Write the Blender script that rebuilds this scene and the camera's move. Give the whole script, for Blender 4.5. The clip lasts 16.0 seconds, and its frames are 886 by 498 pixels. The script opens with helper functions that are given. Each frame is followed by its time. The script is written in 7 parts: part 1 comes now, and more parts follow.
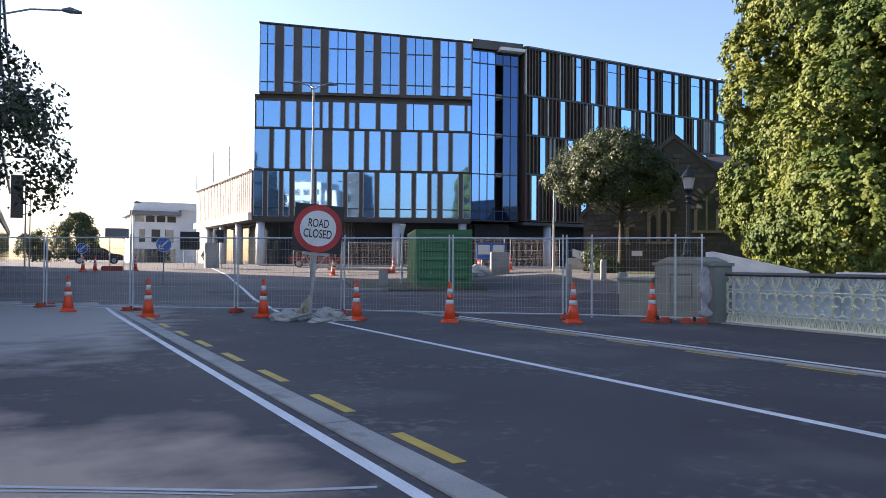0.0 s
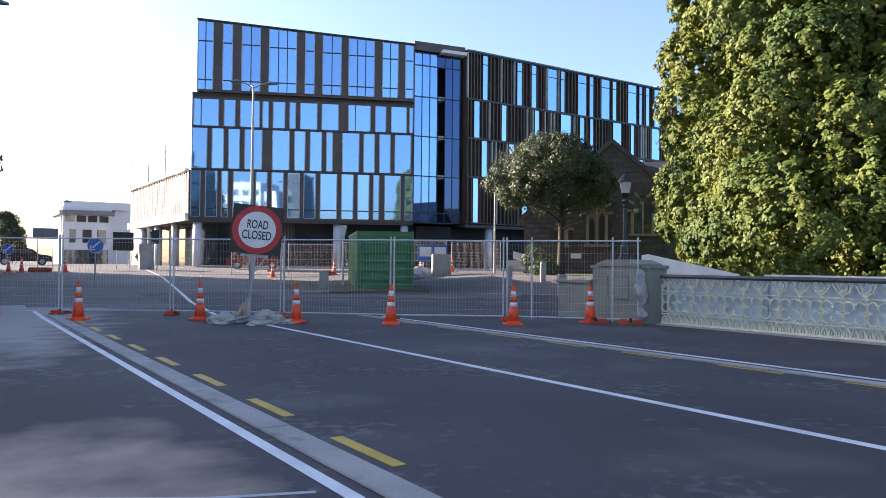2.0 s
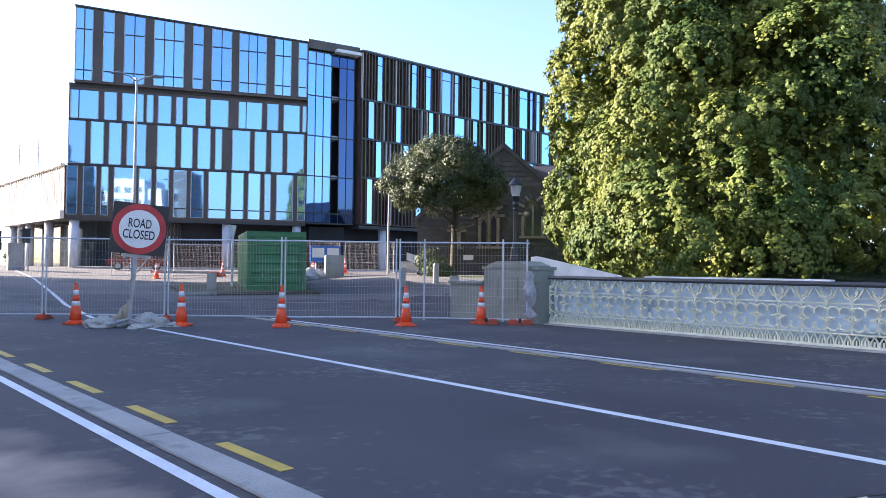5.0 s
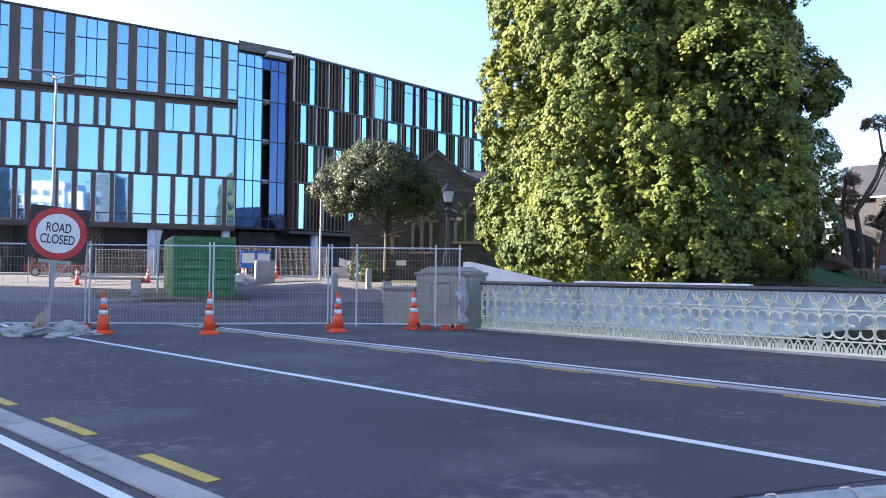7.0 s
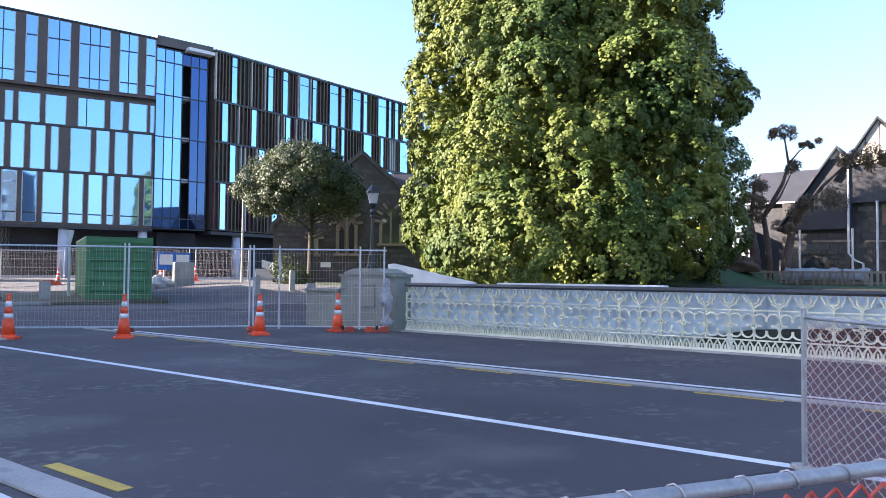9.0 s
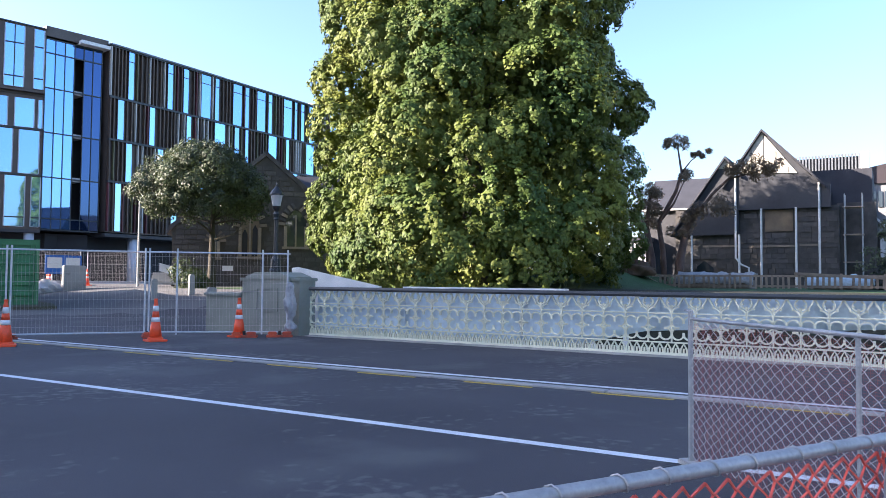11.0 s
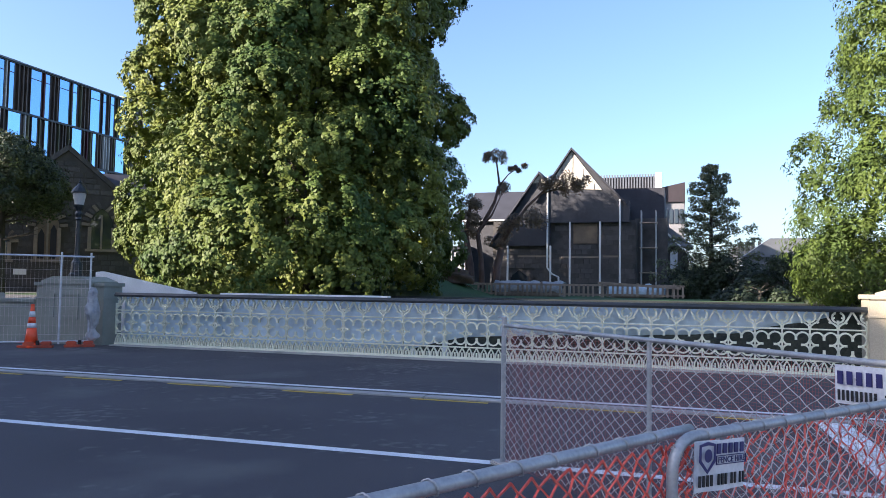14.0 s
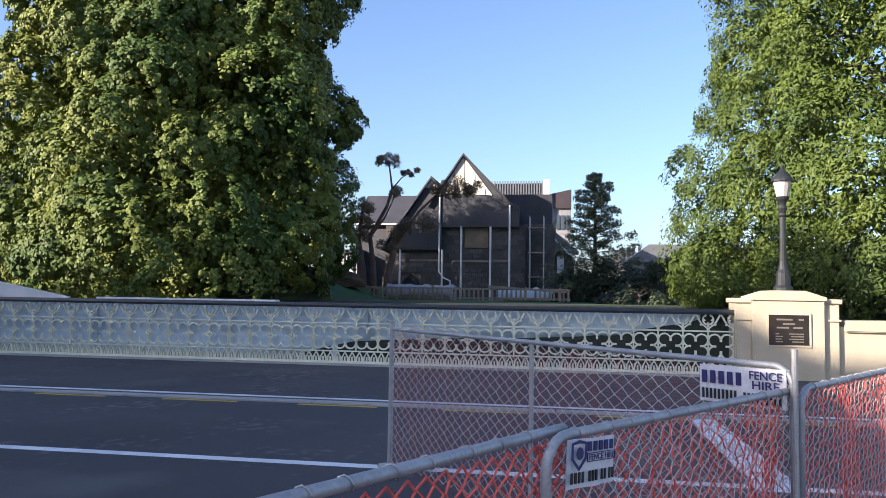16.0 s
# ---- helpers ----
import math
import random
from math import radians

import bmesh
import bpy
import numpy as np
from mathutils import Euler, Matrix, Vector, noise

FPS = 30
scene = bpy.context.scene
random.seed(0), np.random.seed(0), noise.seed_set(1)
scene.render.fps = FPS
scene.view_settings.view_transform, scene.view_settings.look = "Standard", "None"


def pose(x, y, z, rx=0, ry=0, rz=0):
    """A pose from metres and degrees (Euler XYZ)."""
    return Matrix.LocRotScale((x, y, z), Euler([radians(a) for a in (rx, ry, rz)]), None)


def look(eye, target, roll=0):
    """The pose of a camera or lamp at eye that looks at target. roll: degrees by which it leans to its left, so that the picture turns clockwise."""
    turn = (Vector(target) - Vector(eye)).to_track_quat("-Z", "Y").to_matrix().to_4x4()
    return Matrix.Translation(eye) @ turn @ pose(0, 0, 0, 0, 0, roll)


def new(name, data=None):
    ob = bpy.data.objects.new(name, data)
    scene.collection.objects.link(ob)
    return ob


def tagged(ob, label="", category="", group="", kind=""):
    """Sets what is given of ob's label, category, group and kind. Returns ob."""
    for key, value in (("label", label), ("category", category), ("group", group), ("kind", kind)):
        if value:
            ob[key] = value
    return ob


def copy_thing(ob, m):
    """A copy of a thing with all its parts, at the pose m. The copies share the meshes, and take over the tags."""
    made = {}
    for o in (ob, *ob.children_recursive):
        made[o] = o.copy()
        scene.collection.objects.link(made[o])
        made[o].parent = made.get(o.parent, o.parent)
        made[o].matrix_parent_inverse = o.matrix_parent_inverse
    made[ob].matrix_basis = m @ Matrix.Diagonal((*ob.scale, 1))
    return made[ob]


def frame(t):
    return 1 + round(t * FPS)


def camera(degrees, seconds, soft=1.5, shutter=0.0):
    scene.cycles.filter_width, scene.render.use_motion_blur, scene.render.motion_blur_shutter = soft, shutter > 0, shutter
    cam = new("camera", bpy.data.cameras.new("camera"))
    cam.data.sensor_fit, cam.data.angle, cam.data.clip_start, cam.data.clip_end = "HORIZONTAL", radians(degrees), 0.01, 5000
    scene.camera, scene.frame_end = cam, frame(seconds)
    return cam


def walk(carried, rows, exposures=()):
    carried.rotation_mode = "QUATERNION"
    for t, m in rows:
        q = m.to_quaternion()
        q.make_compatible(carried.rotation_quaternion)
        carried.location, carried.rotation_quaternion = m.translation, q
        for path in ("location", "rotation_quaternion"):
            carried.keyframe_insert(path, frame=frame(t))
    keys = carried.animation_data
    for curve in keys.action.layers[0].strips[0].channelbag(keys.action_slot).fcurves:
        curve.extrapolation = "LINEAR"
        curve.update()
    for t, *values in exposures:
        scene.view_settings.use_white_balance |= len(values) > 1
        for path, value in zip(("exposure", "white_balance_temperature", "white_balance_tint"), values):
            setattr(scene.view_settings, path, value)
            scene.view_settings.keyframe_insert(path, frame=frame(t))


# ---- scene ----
cam = camera(60.74, 16.0, soft=0.8)
walk(cam, [
    (0.0, pose(0.000, -0.000, 1.370, 90.993, -0.403, -29.083)),
    (0.5, pose(-0.001, 0.002, 1.370, 91.103, -0.442, -30.205)),
    (1.0, pose(-0.000, 0.001, 1.369, 91.154, -0.507, -31.314)),
    (1.5, pose(0.002, -0.006, 1.373, 91.174, -0.548, -32.400)),
    (2.0, pose(0.005, -0.008, 1.376, 91.174, -0.519, -33.496)),
    (2.5, pose(0.013, -0.016, 1.374, 91.209, -0.537, -34.629)),
    (3.0, pose(0.015, -0.021, 1.374, 91.220, -0.587, -35.839)),
    (3.5, pose(0.015, -0.027, 1.375, 91.231, -0.571, -37.309)),
    (4.0, pose(0.012, -0.026, 1.376, 91.226, -0.621, -38.814)),
    (6.5, pose(0.026, -0.045, 1.377, 91.701, -0.531, -45.255)),
    (7.0, pose(0.025, -0.045, 1.379, 91.810, -0.534, -46.575)),
    (7.5, pose(0.025, -0.047, 1.379, 91.951, -0.565, -47.983)),
    (8.0, pose(0.026, -0.047, 1.376, 91.963, -0.545, -49.377)),
    (8.5, pose(0.028, -0.059, 1.372, 91.994, -0.588, -50.760)),
    (9.0, pose(0.034, -0.066, 1.374, 92.019, -0.547, -52.208)),
    (11.5, pose(0.073, -0.107, 1.375, 92.455, -0.559, -61.189)),
    (12.0, pose(0.070, -0.114, 1.371, 92.536, -0.629, -63.254)),
    (12.5, pose(0.061, -0.113, 1.373, 92.671, -0.608, -65.539)),
    (13.0, pose(0.063, -0.107, 1.373, 92.848, -0.727, -67.796)),
    (13.5, pose(0.070, -0.104, 1.376, 92.969, -0.783, -70.120)),
    (14.0, pose(0.081, -0.107, 1.376, 93.055, -0.896, -72.557)),
    (14.5, pose(0.090, -0.109, 1.378, 93.147, -0.965, -74.758)),
    (15.0, pose(0.088, -0.118, 1.376, 93.306, -0.931, -76.948)),
    (15.5, pose(0.085, -0.131, 1.377, 93.418, -0.918, -79.013)),
    (16.0, pose(0.084, -0.138, 1.377, 93.459, -0.892, -80.688)),
], exposures=[(0.0, 1.6, 6700, 18), (4.0, 2.1, 6350, 20), (7.0, 2.34, 6200, 20), (9.0, 2.32, 6200, 20), (12.5, 1.95, 5980, 18), (14.5, 1.6, 5980, 18), (16.0, 1.45, 6100, 19)])

# ---- sky, sun, exposure ----
SUN_AZ, SUN_EL = -38.0, 21.0        # degrees clockwise from +y, and above the horizon
world = bpy.data.worlds.new("sky")
scene.world = world
world.use_nodes = True
wn = world.node_tree.nodes
sky = wn.new("ShaderNodeTexSky")
sky.sky_type, sky.sun_disc = "NISHITA", False
sky.sun_elevation, sky.sun_rotation = radians(SUN_EL), radians(SUN_AZ)
sky.air_density, sky.dust_density, sky.ozone_density = 1.0, 2.0, 3.1
world.node_tree.links.new(sky.outputs[0], wn["Background"].inputs[0])
wn["Background"].inputs[1].default_value = 0.105
sun = new("sun", bpy.data.lights.new("sun", "SUN"))
sun.data.energy, sun.data.angle, sun.data.color = 5.0, radians(0.5), (1.0, 0.86, 0.66)
_a, _e = radians(SUN_AZ), radians(SUN_EL)
sun.matrix_basis = look((30 * math.sin(_a) * math.cos(_e), 30 * math.cos(_a) * math.cos(_e), 30 * math.sin(_e)), (0, 0, 0))



# ---- materials ----
def surf(name, c1, c2=None, rough=0.8, metal=0.0, scale=3.0, fine=40.0, bump=0.2, dist=0.01, vary=0.0, spec=0.5, rvar=0.1,
         stretch=(1, 1, 1), stain=None, stain_scale=0.4, stain_at=0.58, leaf=0.0, scuff=None, sunlit_dust=None):
    """A principled surface with colour variation at two scales, fine relief and optional stains."""
    m = bpy.data.materials.new(name)
    m.use_nodes = True
    nt = m.node_tree
    n, L = nt.nodes, nt.links.new
    b = n["Principled BSDF"]
    b.inputs["Roughness"].default_value, b.inputs["Metallic"].default_value = rough, metal
    b.inputs["Specular IOR Level"].default_value = spec
    c2 = c2 or tuple(v * 0.75 for v in c1)
    tc = n.new("ShaderNodeTexCoord")
    mp = n.new("ShaderNodeMapping")
    mp.inputs["Scale"].default_value = stretch
    L(tc.outputs["Object"], mp.inputs["Vector"])

    def noise_at(s, det):
        t = n.new("ShaderNodeTexNoise")
        t.inputs["Scale"].default_value, t.inputs["Detail"].default_value = s, det
        L(mp.outputs[0], t.inputs["Vector"])
        return t

    big, small = noise_at(scale, 5), noise_at(fine, 3)
    mix = n.new("ShaderNodeMix")
    mix.data_type = "RGBA"
    mix.inputs["A"].default_value, mix.inputs["B"].default_value = (*c1, 1), (*c2, 1)
    ramp = n.new("ShaderNodeMapRange")
    ramp.inputs["From Min"].default_value, ramp.inputs["From Max"].default_value = 0.35, 0.65
    L(big.outputs["Fac"], ramp.inputs["Value"])
    L(ramp.outputs[0], mix.inputs["Factor"])
    grain = n.new("ShaderNodeHueSaturation")
    gv = n.new("ShaderNodeMapRange")
    gv.inputs["To Min"].default_value, gv.inputs["To Max"].default_value = 0.72, 1.28
    L(small.outputs["Fac"], gv.inputs["Value"])
    L(gv.outputs[0], grain.inputs["Value"])
    L(mix.outputs["Result"], grain.inputs["Color"])
    col = grain.outputs[0]
    if vary:
        info = n.new("ShaderNodeNewGeometry") if leaf else n.new("ShaderNodeObjectInfo")
        h = n.new("ShaderNodeHueSaturation")
        v = n.new("ShaderNodeMapRange")
        v.inputs["To Min"].default_value, v.inputs["To Max"].default_value = 1 - vary, 1 + vary
        L(info.outputs["Random Per Island" if leaf else "Random"], v.inputs["Value"])
        L(v.outputs[0], h.inputs["Value"])
        L(col, h.inputs["Color"])
        col = h.outputs[0]
    if stain:
        st = noise_at(stain_scale, 6)
        sr = n.new("ShaderNodeMapRange")
        sr.inputs["From Min"].default_value, sr.inputs["From Max"].default_value = stain_at, stain_at + 0.12
        L(st.outputs["Fac"], sr.inputs["Value"])
        sm = n.new("ShaderNodeMix")
        sm.data_type = "RGBA"
        L(sr.outputs[0], sm.inputs["Factor"])
        L(col, sm.inputs["A"])
        sm.inputs["B"].default_value = (*stain, 1)
        col = sm.outputs["Result"]
    if scuff:
        sc = noise_at(7.0, 8)
        area = noise_at(0.55, 3)
        both = n.new("ShaderNodeMath")
        both.operation = "MULTIPLY"
        L(sc.outputs["Fac"], both.inputs[0])
        L(area.outputs["Fac"], both.inputs[1])
        sr = n.new("ShaderNodeMapRange")
        sr.inputs["From Min"].default_value, sr.inputs["From Max"].default_value = 0.305, 0.40
        L(both.outputs[0], sr.inputs["Value"])
        sm = n.new("ShaderNodeMix")
        sm.data_type = "RGBA"
        L(sr.outputs[0], sm.inputs["Factor"])
        L(col, sm.inputs["A"])
        sm.inputs["B"].default_value = (*scuff, 1)
        col = sm.outputs["Result"]
    # pale dusty pools, with the sun's brightness mixed into their colour
    for (dx, dy), sy, dr, dc in sunlit_dust or ():
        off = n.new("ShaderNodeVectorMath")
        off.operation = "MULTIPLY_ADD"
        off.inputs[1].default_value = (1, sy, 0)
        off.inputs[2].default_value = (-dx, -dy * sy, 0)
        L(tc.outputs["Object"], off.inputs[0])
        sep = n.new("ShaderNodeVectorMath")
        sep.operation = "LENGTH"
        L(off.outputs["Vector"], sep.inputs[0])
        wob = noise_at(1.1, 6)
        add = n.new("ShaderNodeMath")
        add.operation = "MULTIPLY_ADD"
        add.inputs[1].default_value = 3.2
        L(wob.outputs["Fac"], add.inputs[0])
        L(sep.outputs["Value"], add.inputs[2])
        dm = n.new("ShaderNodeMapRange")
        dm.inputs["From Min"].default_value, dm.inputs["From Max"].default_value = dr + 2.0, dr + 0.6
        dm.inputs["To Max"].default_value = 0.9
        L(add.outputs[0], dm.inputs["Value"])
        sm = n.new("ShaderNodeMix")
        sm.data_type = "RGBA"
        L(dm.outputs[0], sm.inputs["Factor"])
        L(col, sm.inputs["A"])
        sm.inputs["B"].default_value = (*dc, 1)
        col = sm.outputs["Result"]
    L(col, b.inputs["Base Color"])
    if rvar:
        rr = n.new("ShaderNodeMapRange")
        rr.inputs["To Min"].default_value, rr.inputs["To Max"].default_value = max(0.02, rough - rvar), min(1, rough + rvar)
        L(big.outputs["Fac"], rr.inputs["Value"])
        L(rr.outputs[0], b.inputs["Roughness"])
    if bump:
        bp = n.new("ShaderNodeBump")
        bp.inputs["Strength"].default_value, bp.inputs["Distance"].default_value = bump, dist
        L(small.outputs["Fac"], bp.inputs["Height"])
        L(bp.outputs[0], b.inputs["Normal"])
    if leaf:
        tr = n.new("ShaderNodeBsdfTranslucent")
        L(col, tr.inputs["Color"])
        ms = n.new("ShaderNodeMixShader")
        ms.inputs[0].default_value = leaf
        L(b.outputs[0], ms.inputs[1])
        L(tr.outputs[0], ms.inputs[2])
        L(ms.outputs[0], n["Material Output"].inputs[0])
    return m


# pools by the footway and up the street: sunlight painted over dusty asphalt
ASPHALT = surf("asphalt", (0.056, 0.052, 0.060), (0.043, 0.040, 0.047), 0.78, scale=0.35, fine=90, bump=0.5, dist=0.008, stain=(0.085, 0.083, 0.084), stain_scale=0.45, stain_at=0.56, scuff=(0.115, 0.11, 0.108), sunlit_dust=(((-1.3, 4.7), 1.0, 2.9, (0.46, 0.355, 0.28)), ((-0.6, 25), 0.30, 4.2, (0.40, 0.36, 0.33))))
OLD_ASPHALT = surf("old_asphalt", (0.14, 0.135, 0.135), (0.085, 0.083, 0.088), 0.85, scale=0.16, fine=60, bump=0.4, stain=(0.15, 0.148, 0.145), stain_scale=0.15)
PAINT_WHITE = surf("road_paint_white", (0.78, 0.80, 0.82), (0.62, 0.64, 0.66), 0.6, scale=1.5, fine=70, bump=0.3, dist=0.003, stain=(0.35, 0.35, 0.36), stain_scale=9, stain_at=0.66)
PAINT_YELLOW = surf("road_paint_yellow", (0.62, 0.42, 0.05), (0.50, 0.34, 0.05), 0.6, scale=2, fine=70, bump=0.3, dist=0.003, stain=(0.2, 0.16, 0.06), stain_scale=9, stain_at=0.64)
CONCRETE = surf("concrete", (0.40, 0.39, 0.37), (0.30, 0.30, 0.29), 0.85, scale=1.2, fine=60, bump=0.3, stain=(0.22, 0.22, 0.21), stain_scale=2.5)
PALE_CONCRETE = surf("pale_concrete", (0.52, 0.53, 0.55), (0.42, 0.43, 0.46), 0.8, scale=0.8, fine=50, bump=0.2)
IRON_CREAM = surf("cream_painted_iron", (0.75, 0.75, 0.59), (0.67, 0.67, 0.52), 0.5, scale=4, fine=60, bump=0.1, dist=0.003)
RAIL_DARK = surf("dark_rail_paint", (0.035, 0.04, 0.045), (0.025, 0.03, 0.03), 0.45, scale=3, fine=50, bump=0.1, dist=0.003)
CREAM_STONE = surf("cream_painted_stone", (0.46, 0.405, 0.30), (0.41, 0.36, 0.265), 0.75, scale=1.5, fine=60, bump=0.15, stain=(0.40, 0.35, 0.26), stain_scale=1.3, stain_at=0.62)
OLIVE_STONE = surf("olive_painted_stone", (0.27, 0.288, 0.25), (0.225, 0.24, 0.21), 0.75, scale=1.5, fine=60, bump=0.15, stain=(0.2, 0.2, 0.16), stain_scale=1.3, stain_at=0.62)
PLAQUE = surf("dark_bronze", (0.05, 0.04, 0.035), None, 0.4, 0.6, scale=6, fine=60, bump=0.1)
PLAQUE_TEXT = surf("worn_bronze_letters", (0.30, 0.27, 0.22), None, 0.45, 0.5, bump=0)
GALV = surf("galvanised_steel", (0.38, 0.39, 0.40), (0.29, 0.30, 0.31), 0.45, 0.35, scale=8, fine=80, bump=0.15, dist=0.002)
GALV_PALE = surf("bright_galvanised_tube", (0.60, 0.62, 0.65), (0.50, 0.52, 0.55), 0.45, 0.2, scale=8, fine=80, bump=0.1, dist=0.002)
WIRE = surf("galvanised_wire", (0.64, 0.58, 0.56), (0.53, 0.48, 0.46), 0.5, 0.15, scale=10, bump=0)
ORANGE_NET = surf("orange_plastic_net", (0.82, 0.13, 0.085), (0.66, 0.095, 0.07), 0.35, scale=5, bump=0)
NET_FINE = surf("fine_red_net", (0.50, 0.09, 0.07), (0.40, 0.07, 0.06), 0.6, scale=5, bump=0)
CONE_ORANGE = surf("cone_orange", (0.95, 0.105, 0.03), (0.86, 0.09, 0.028), 0.45, scale=6, fine=40, bump=0.08, stain=(0.38, 0.10, 0.05), stain_scale=5, stain_at=0.64)
CONE_WHITE = surf("cone_reflective_band", (0.80, 0.80, 0.80), (0.68, 0.68, 0.68), 0.4, scale=8, bump=0.05)
FOOT_ORANGE = surf("fence_foot_orange", (0.62, 0.10, 0.04), (0.42, 0.07, 0.04), 0.7, scale=4, fine=30, bump=0.2, stain=(0.2, 0.08, 0.05), stain_scale=4)
SIGN_RED = surf("sign_red", (0.55, 0.03, 0.04), None, 0.4, scale=3, bump=0)
PLATE_WHITE = surf("weathered_white_plate", (0.70, 0.70, 0.72), (0.60, 0.60, 0.62), 0.5, scale=14, fine=50, bump=0.05, dist=0.002, stain=(0.36, 0.34, 0.33), stain_scale=22, stain_at=0.66)
SIGN_WHITE = surf("sign_white", (0.78, 0.78, 0.78), (0.72, 0.72, 0.72), 0.4, scale=3, bump=0.02)
SIGN_BLACK = surf("sign_black", (0.02, 0.02, 0.022), None, 0.5, scale=3, bump=0)
SIGN_BLUE = surf("sign_blue", (0.03, 0.16, 0.55), None, 0.4, scale=3, bump=0)
NAVY = surf("navy_print", (0.03, 0.028, 0.13), None, 0.5, bump=0)
GREEN_STEEL = surf("green_container_paint", (0.055, 0.23, 0.095), (0.043, 0.185, 0.078), 0.5, scale=1.5, fine=30, bump=0.1, stain=(0.10, 0.10, 0.05), stain_scale=2.2, stain_at=0.66)
BAG = surf("sandbag_cloth", (0.50, 0.48, 0.43), (0.38, 0.36, 0.33), 0.9, scale=5, fine=90, bump=0.4)
WRAP = surf("white_wrap", (0.62, 0.72, 0.78), (0.56, 0.66, 0.73), 0.5, scale=1.2, fine=8, bump=0.25, dist=0.03)
WHITE_TIMBER = surf("white_timber", (0.75, 0.75, 0.74), (0.64, 0.64, 0.63), 0.6, scale=2, bump=0.1)
PLASTIC_GREY = surf("grey_plastic_sheet", (0.42, 0.42, 0.43), (0.30, 0.30, 0.31), 0.4, scale=6, fine=14, bump=0.5, dist=0.03)
BARK = surf("bark", (0.085, 0.074, 0.058), (0.052, 0.045, 0.036), 0.9, scale=6, fine=30, bump=0.9, dist=0.03, stretch=(1, 1, 0.25))
PALE_BARK = surf("gum_bark", (0.17, 0.11, 0.09), (0.10, 0.065, 0.055), 0.85, scale=4, fine=25, bump=0.5, dist=0.02, stretch=(1, 1, 0.3))
LEAF_BIG = surf("lime_leaf", (0.172, 0.196, 0.036), (0.055, 0.098, 0.024), 0.55, scale=0.3, fine=6, bump=0, vary=0.22, leaf=0.035, spec=0.2)
LEAF_ROUND = surf("olive_evergreen_leaf", (0.075, 0.098, 0.04), (0.042, 0.06, 0.026), 0.5, scale=0.8, fine=6, bump=0, vary=0.4, leaf=0.2)
# leaf of the shrubs in shadow: the shade is put into its dark green
LEAF_SHADE = surf("shaded_shrub_leaf", (0.030, 0.046, 0.018), (0.018, 0.030, 0.013), 0.6, scale=0.8, fine=6, bump=0, vary=0.35, leaf=0.1)
LEAF_DARK = surf("evergreen_leaf", (0.060, 0.078, 0.032), (0.042, 0.056, 0.026), 0.45, scale=0.8, fine=6, bump=0, vary=0.35, leaf=0.2)
LEAF_RIGHT = surf("ash_leaf", (0.095, 0.135, 0.024), (0.05, 0.085, 0.018), 0.55, scale=0.6, fine=6, bump=0, vary=0.25, leaf=0.15, spec=0.25)
LEAF_GUM = surf("gum_leaf", (0.26, 0.18, 0.11), (0.15, 0.11, 0.07), 0.55, scale=1, fine=6, bump=0, vary=0.3, leaf=0.2)
LEAF_PINE = surf("conifer_needles", (0.15, 0.165, 0.075), (0.07, 0.09, 0.045), 0.55, scale=1, fine=6, bump=0, vary=0.35, leaf=0.15)
LEAF_FAR = surf("street_tree_leaf", (0.075, 0.10, 0.035), (0.05, 0.075, 0.028), 0.55, scale=1, fine=6, bump=0, vary=0.3, leaf=0.25)
# undergrowth on the river bank, its colour darkened for the shade there
BANK = surf("shaded_undergrowth", (0.022, 0.026, 0.014), (0.012, 0.016, 0.01), 0.95, scale=1.2, fine=14, bump=0.8, dist=0.08)
GRASS = surf("grass", (0.04, 0.10, 0.022), (0.045, 0.075, 0.022), 0.9, scale=0.5, fine=25, bump=0.6, dist=0.04)
DIRT = surf("bare_earth", (0.12, 0.105, 0.075), (0.075, 0.08, 0.05), 0.95, scale=0.8, fine=20, bump=0.6, dist=0.04)
WATER = surf("river_water", (0.03, 0.04, 0.035), None, 0.08, scale=0.5, fine=3, bump=0.15, dist=0.05)
FACADE_DARK = surf("bronze_cladding", (0.095, 0.074, 0.063), (0.078, 0.061, 0.053), 0.45, 0.3, scale=0.6, fine=12, bump=0.03)
FIN_BROWN = surf("bronze_fin", (0.11, 0.075, 0.055), (0.085, 0.06, 0.045), 0.5, 0.2, scale=0.6, fine=12, bump=0.03, vary=0.25)
FIN_RED = surf("maroon_fin", (0.12, 0.03, 0.035), None, 0.5, 0.1, scale=0.6, bump=0.02, vary=0.2)
FIN_OLIVE = surf("olive_fin", (0.13, 0.12, 0.06), None, 0.5, 0.1, scale=0.6, bump=0.02, vary=0.2)
FIN_PALE = surf("pale_fin", (0.55, 0.53, 0.48), (0.47, 0.45, 0.41), 0.55, 0.0, scale=0.6, bump=0.02)
FRAME_PALE = surf("window_frame_silver", (0.42, 0.45, 0.5), None, 0.4, 0.5, bump=0)
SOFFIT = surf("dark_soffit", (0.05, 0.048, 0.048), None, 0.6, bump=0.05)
# recessed walls and openings, with the shade inside put into the colour
RECESS = surf("shaded_recess", (0.022, 0.022, 0.025), (0.014, 0.014, 0.016), 0.7, scale=0.5, bump=0.05)
COLUMN = surf("column_concrete", (0.55, 0.57, 0.62), (0.48, 0.50, 0.55), 0.7, scale=1.0, bump=0.1)
METAL_ROOF = surf("roof_metal_grey", (0.17, 0.18, 0.20), (0.13, 0.14, 0.155), 0.5, 0.3, scale=0.7, bump=0.05)
STONE = surf("grey_basalt_stone", (0.10, 0.092, 0.085), (0.062, 0.058, 0.056), 0.9, scale=1.5, fine=18, bump=0.6, dist=0.03, vary=0.22)
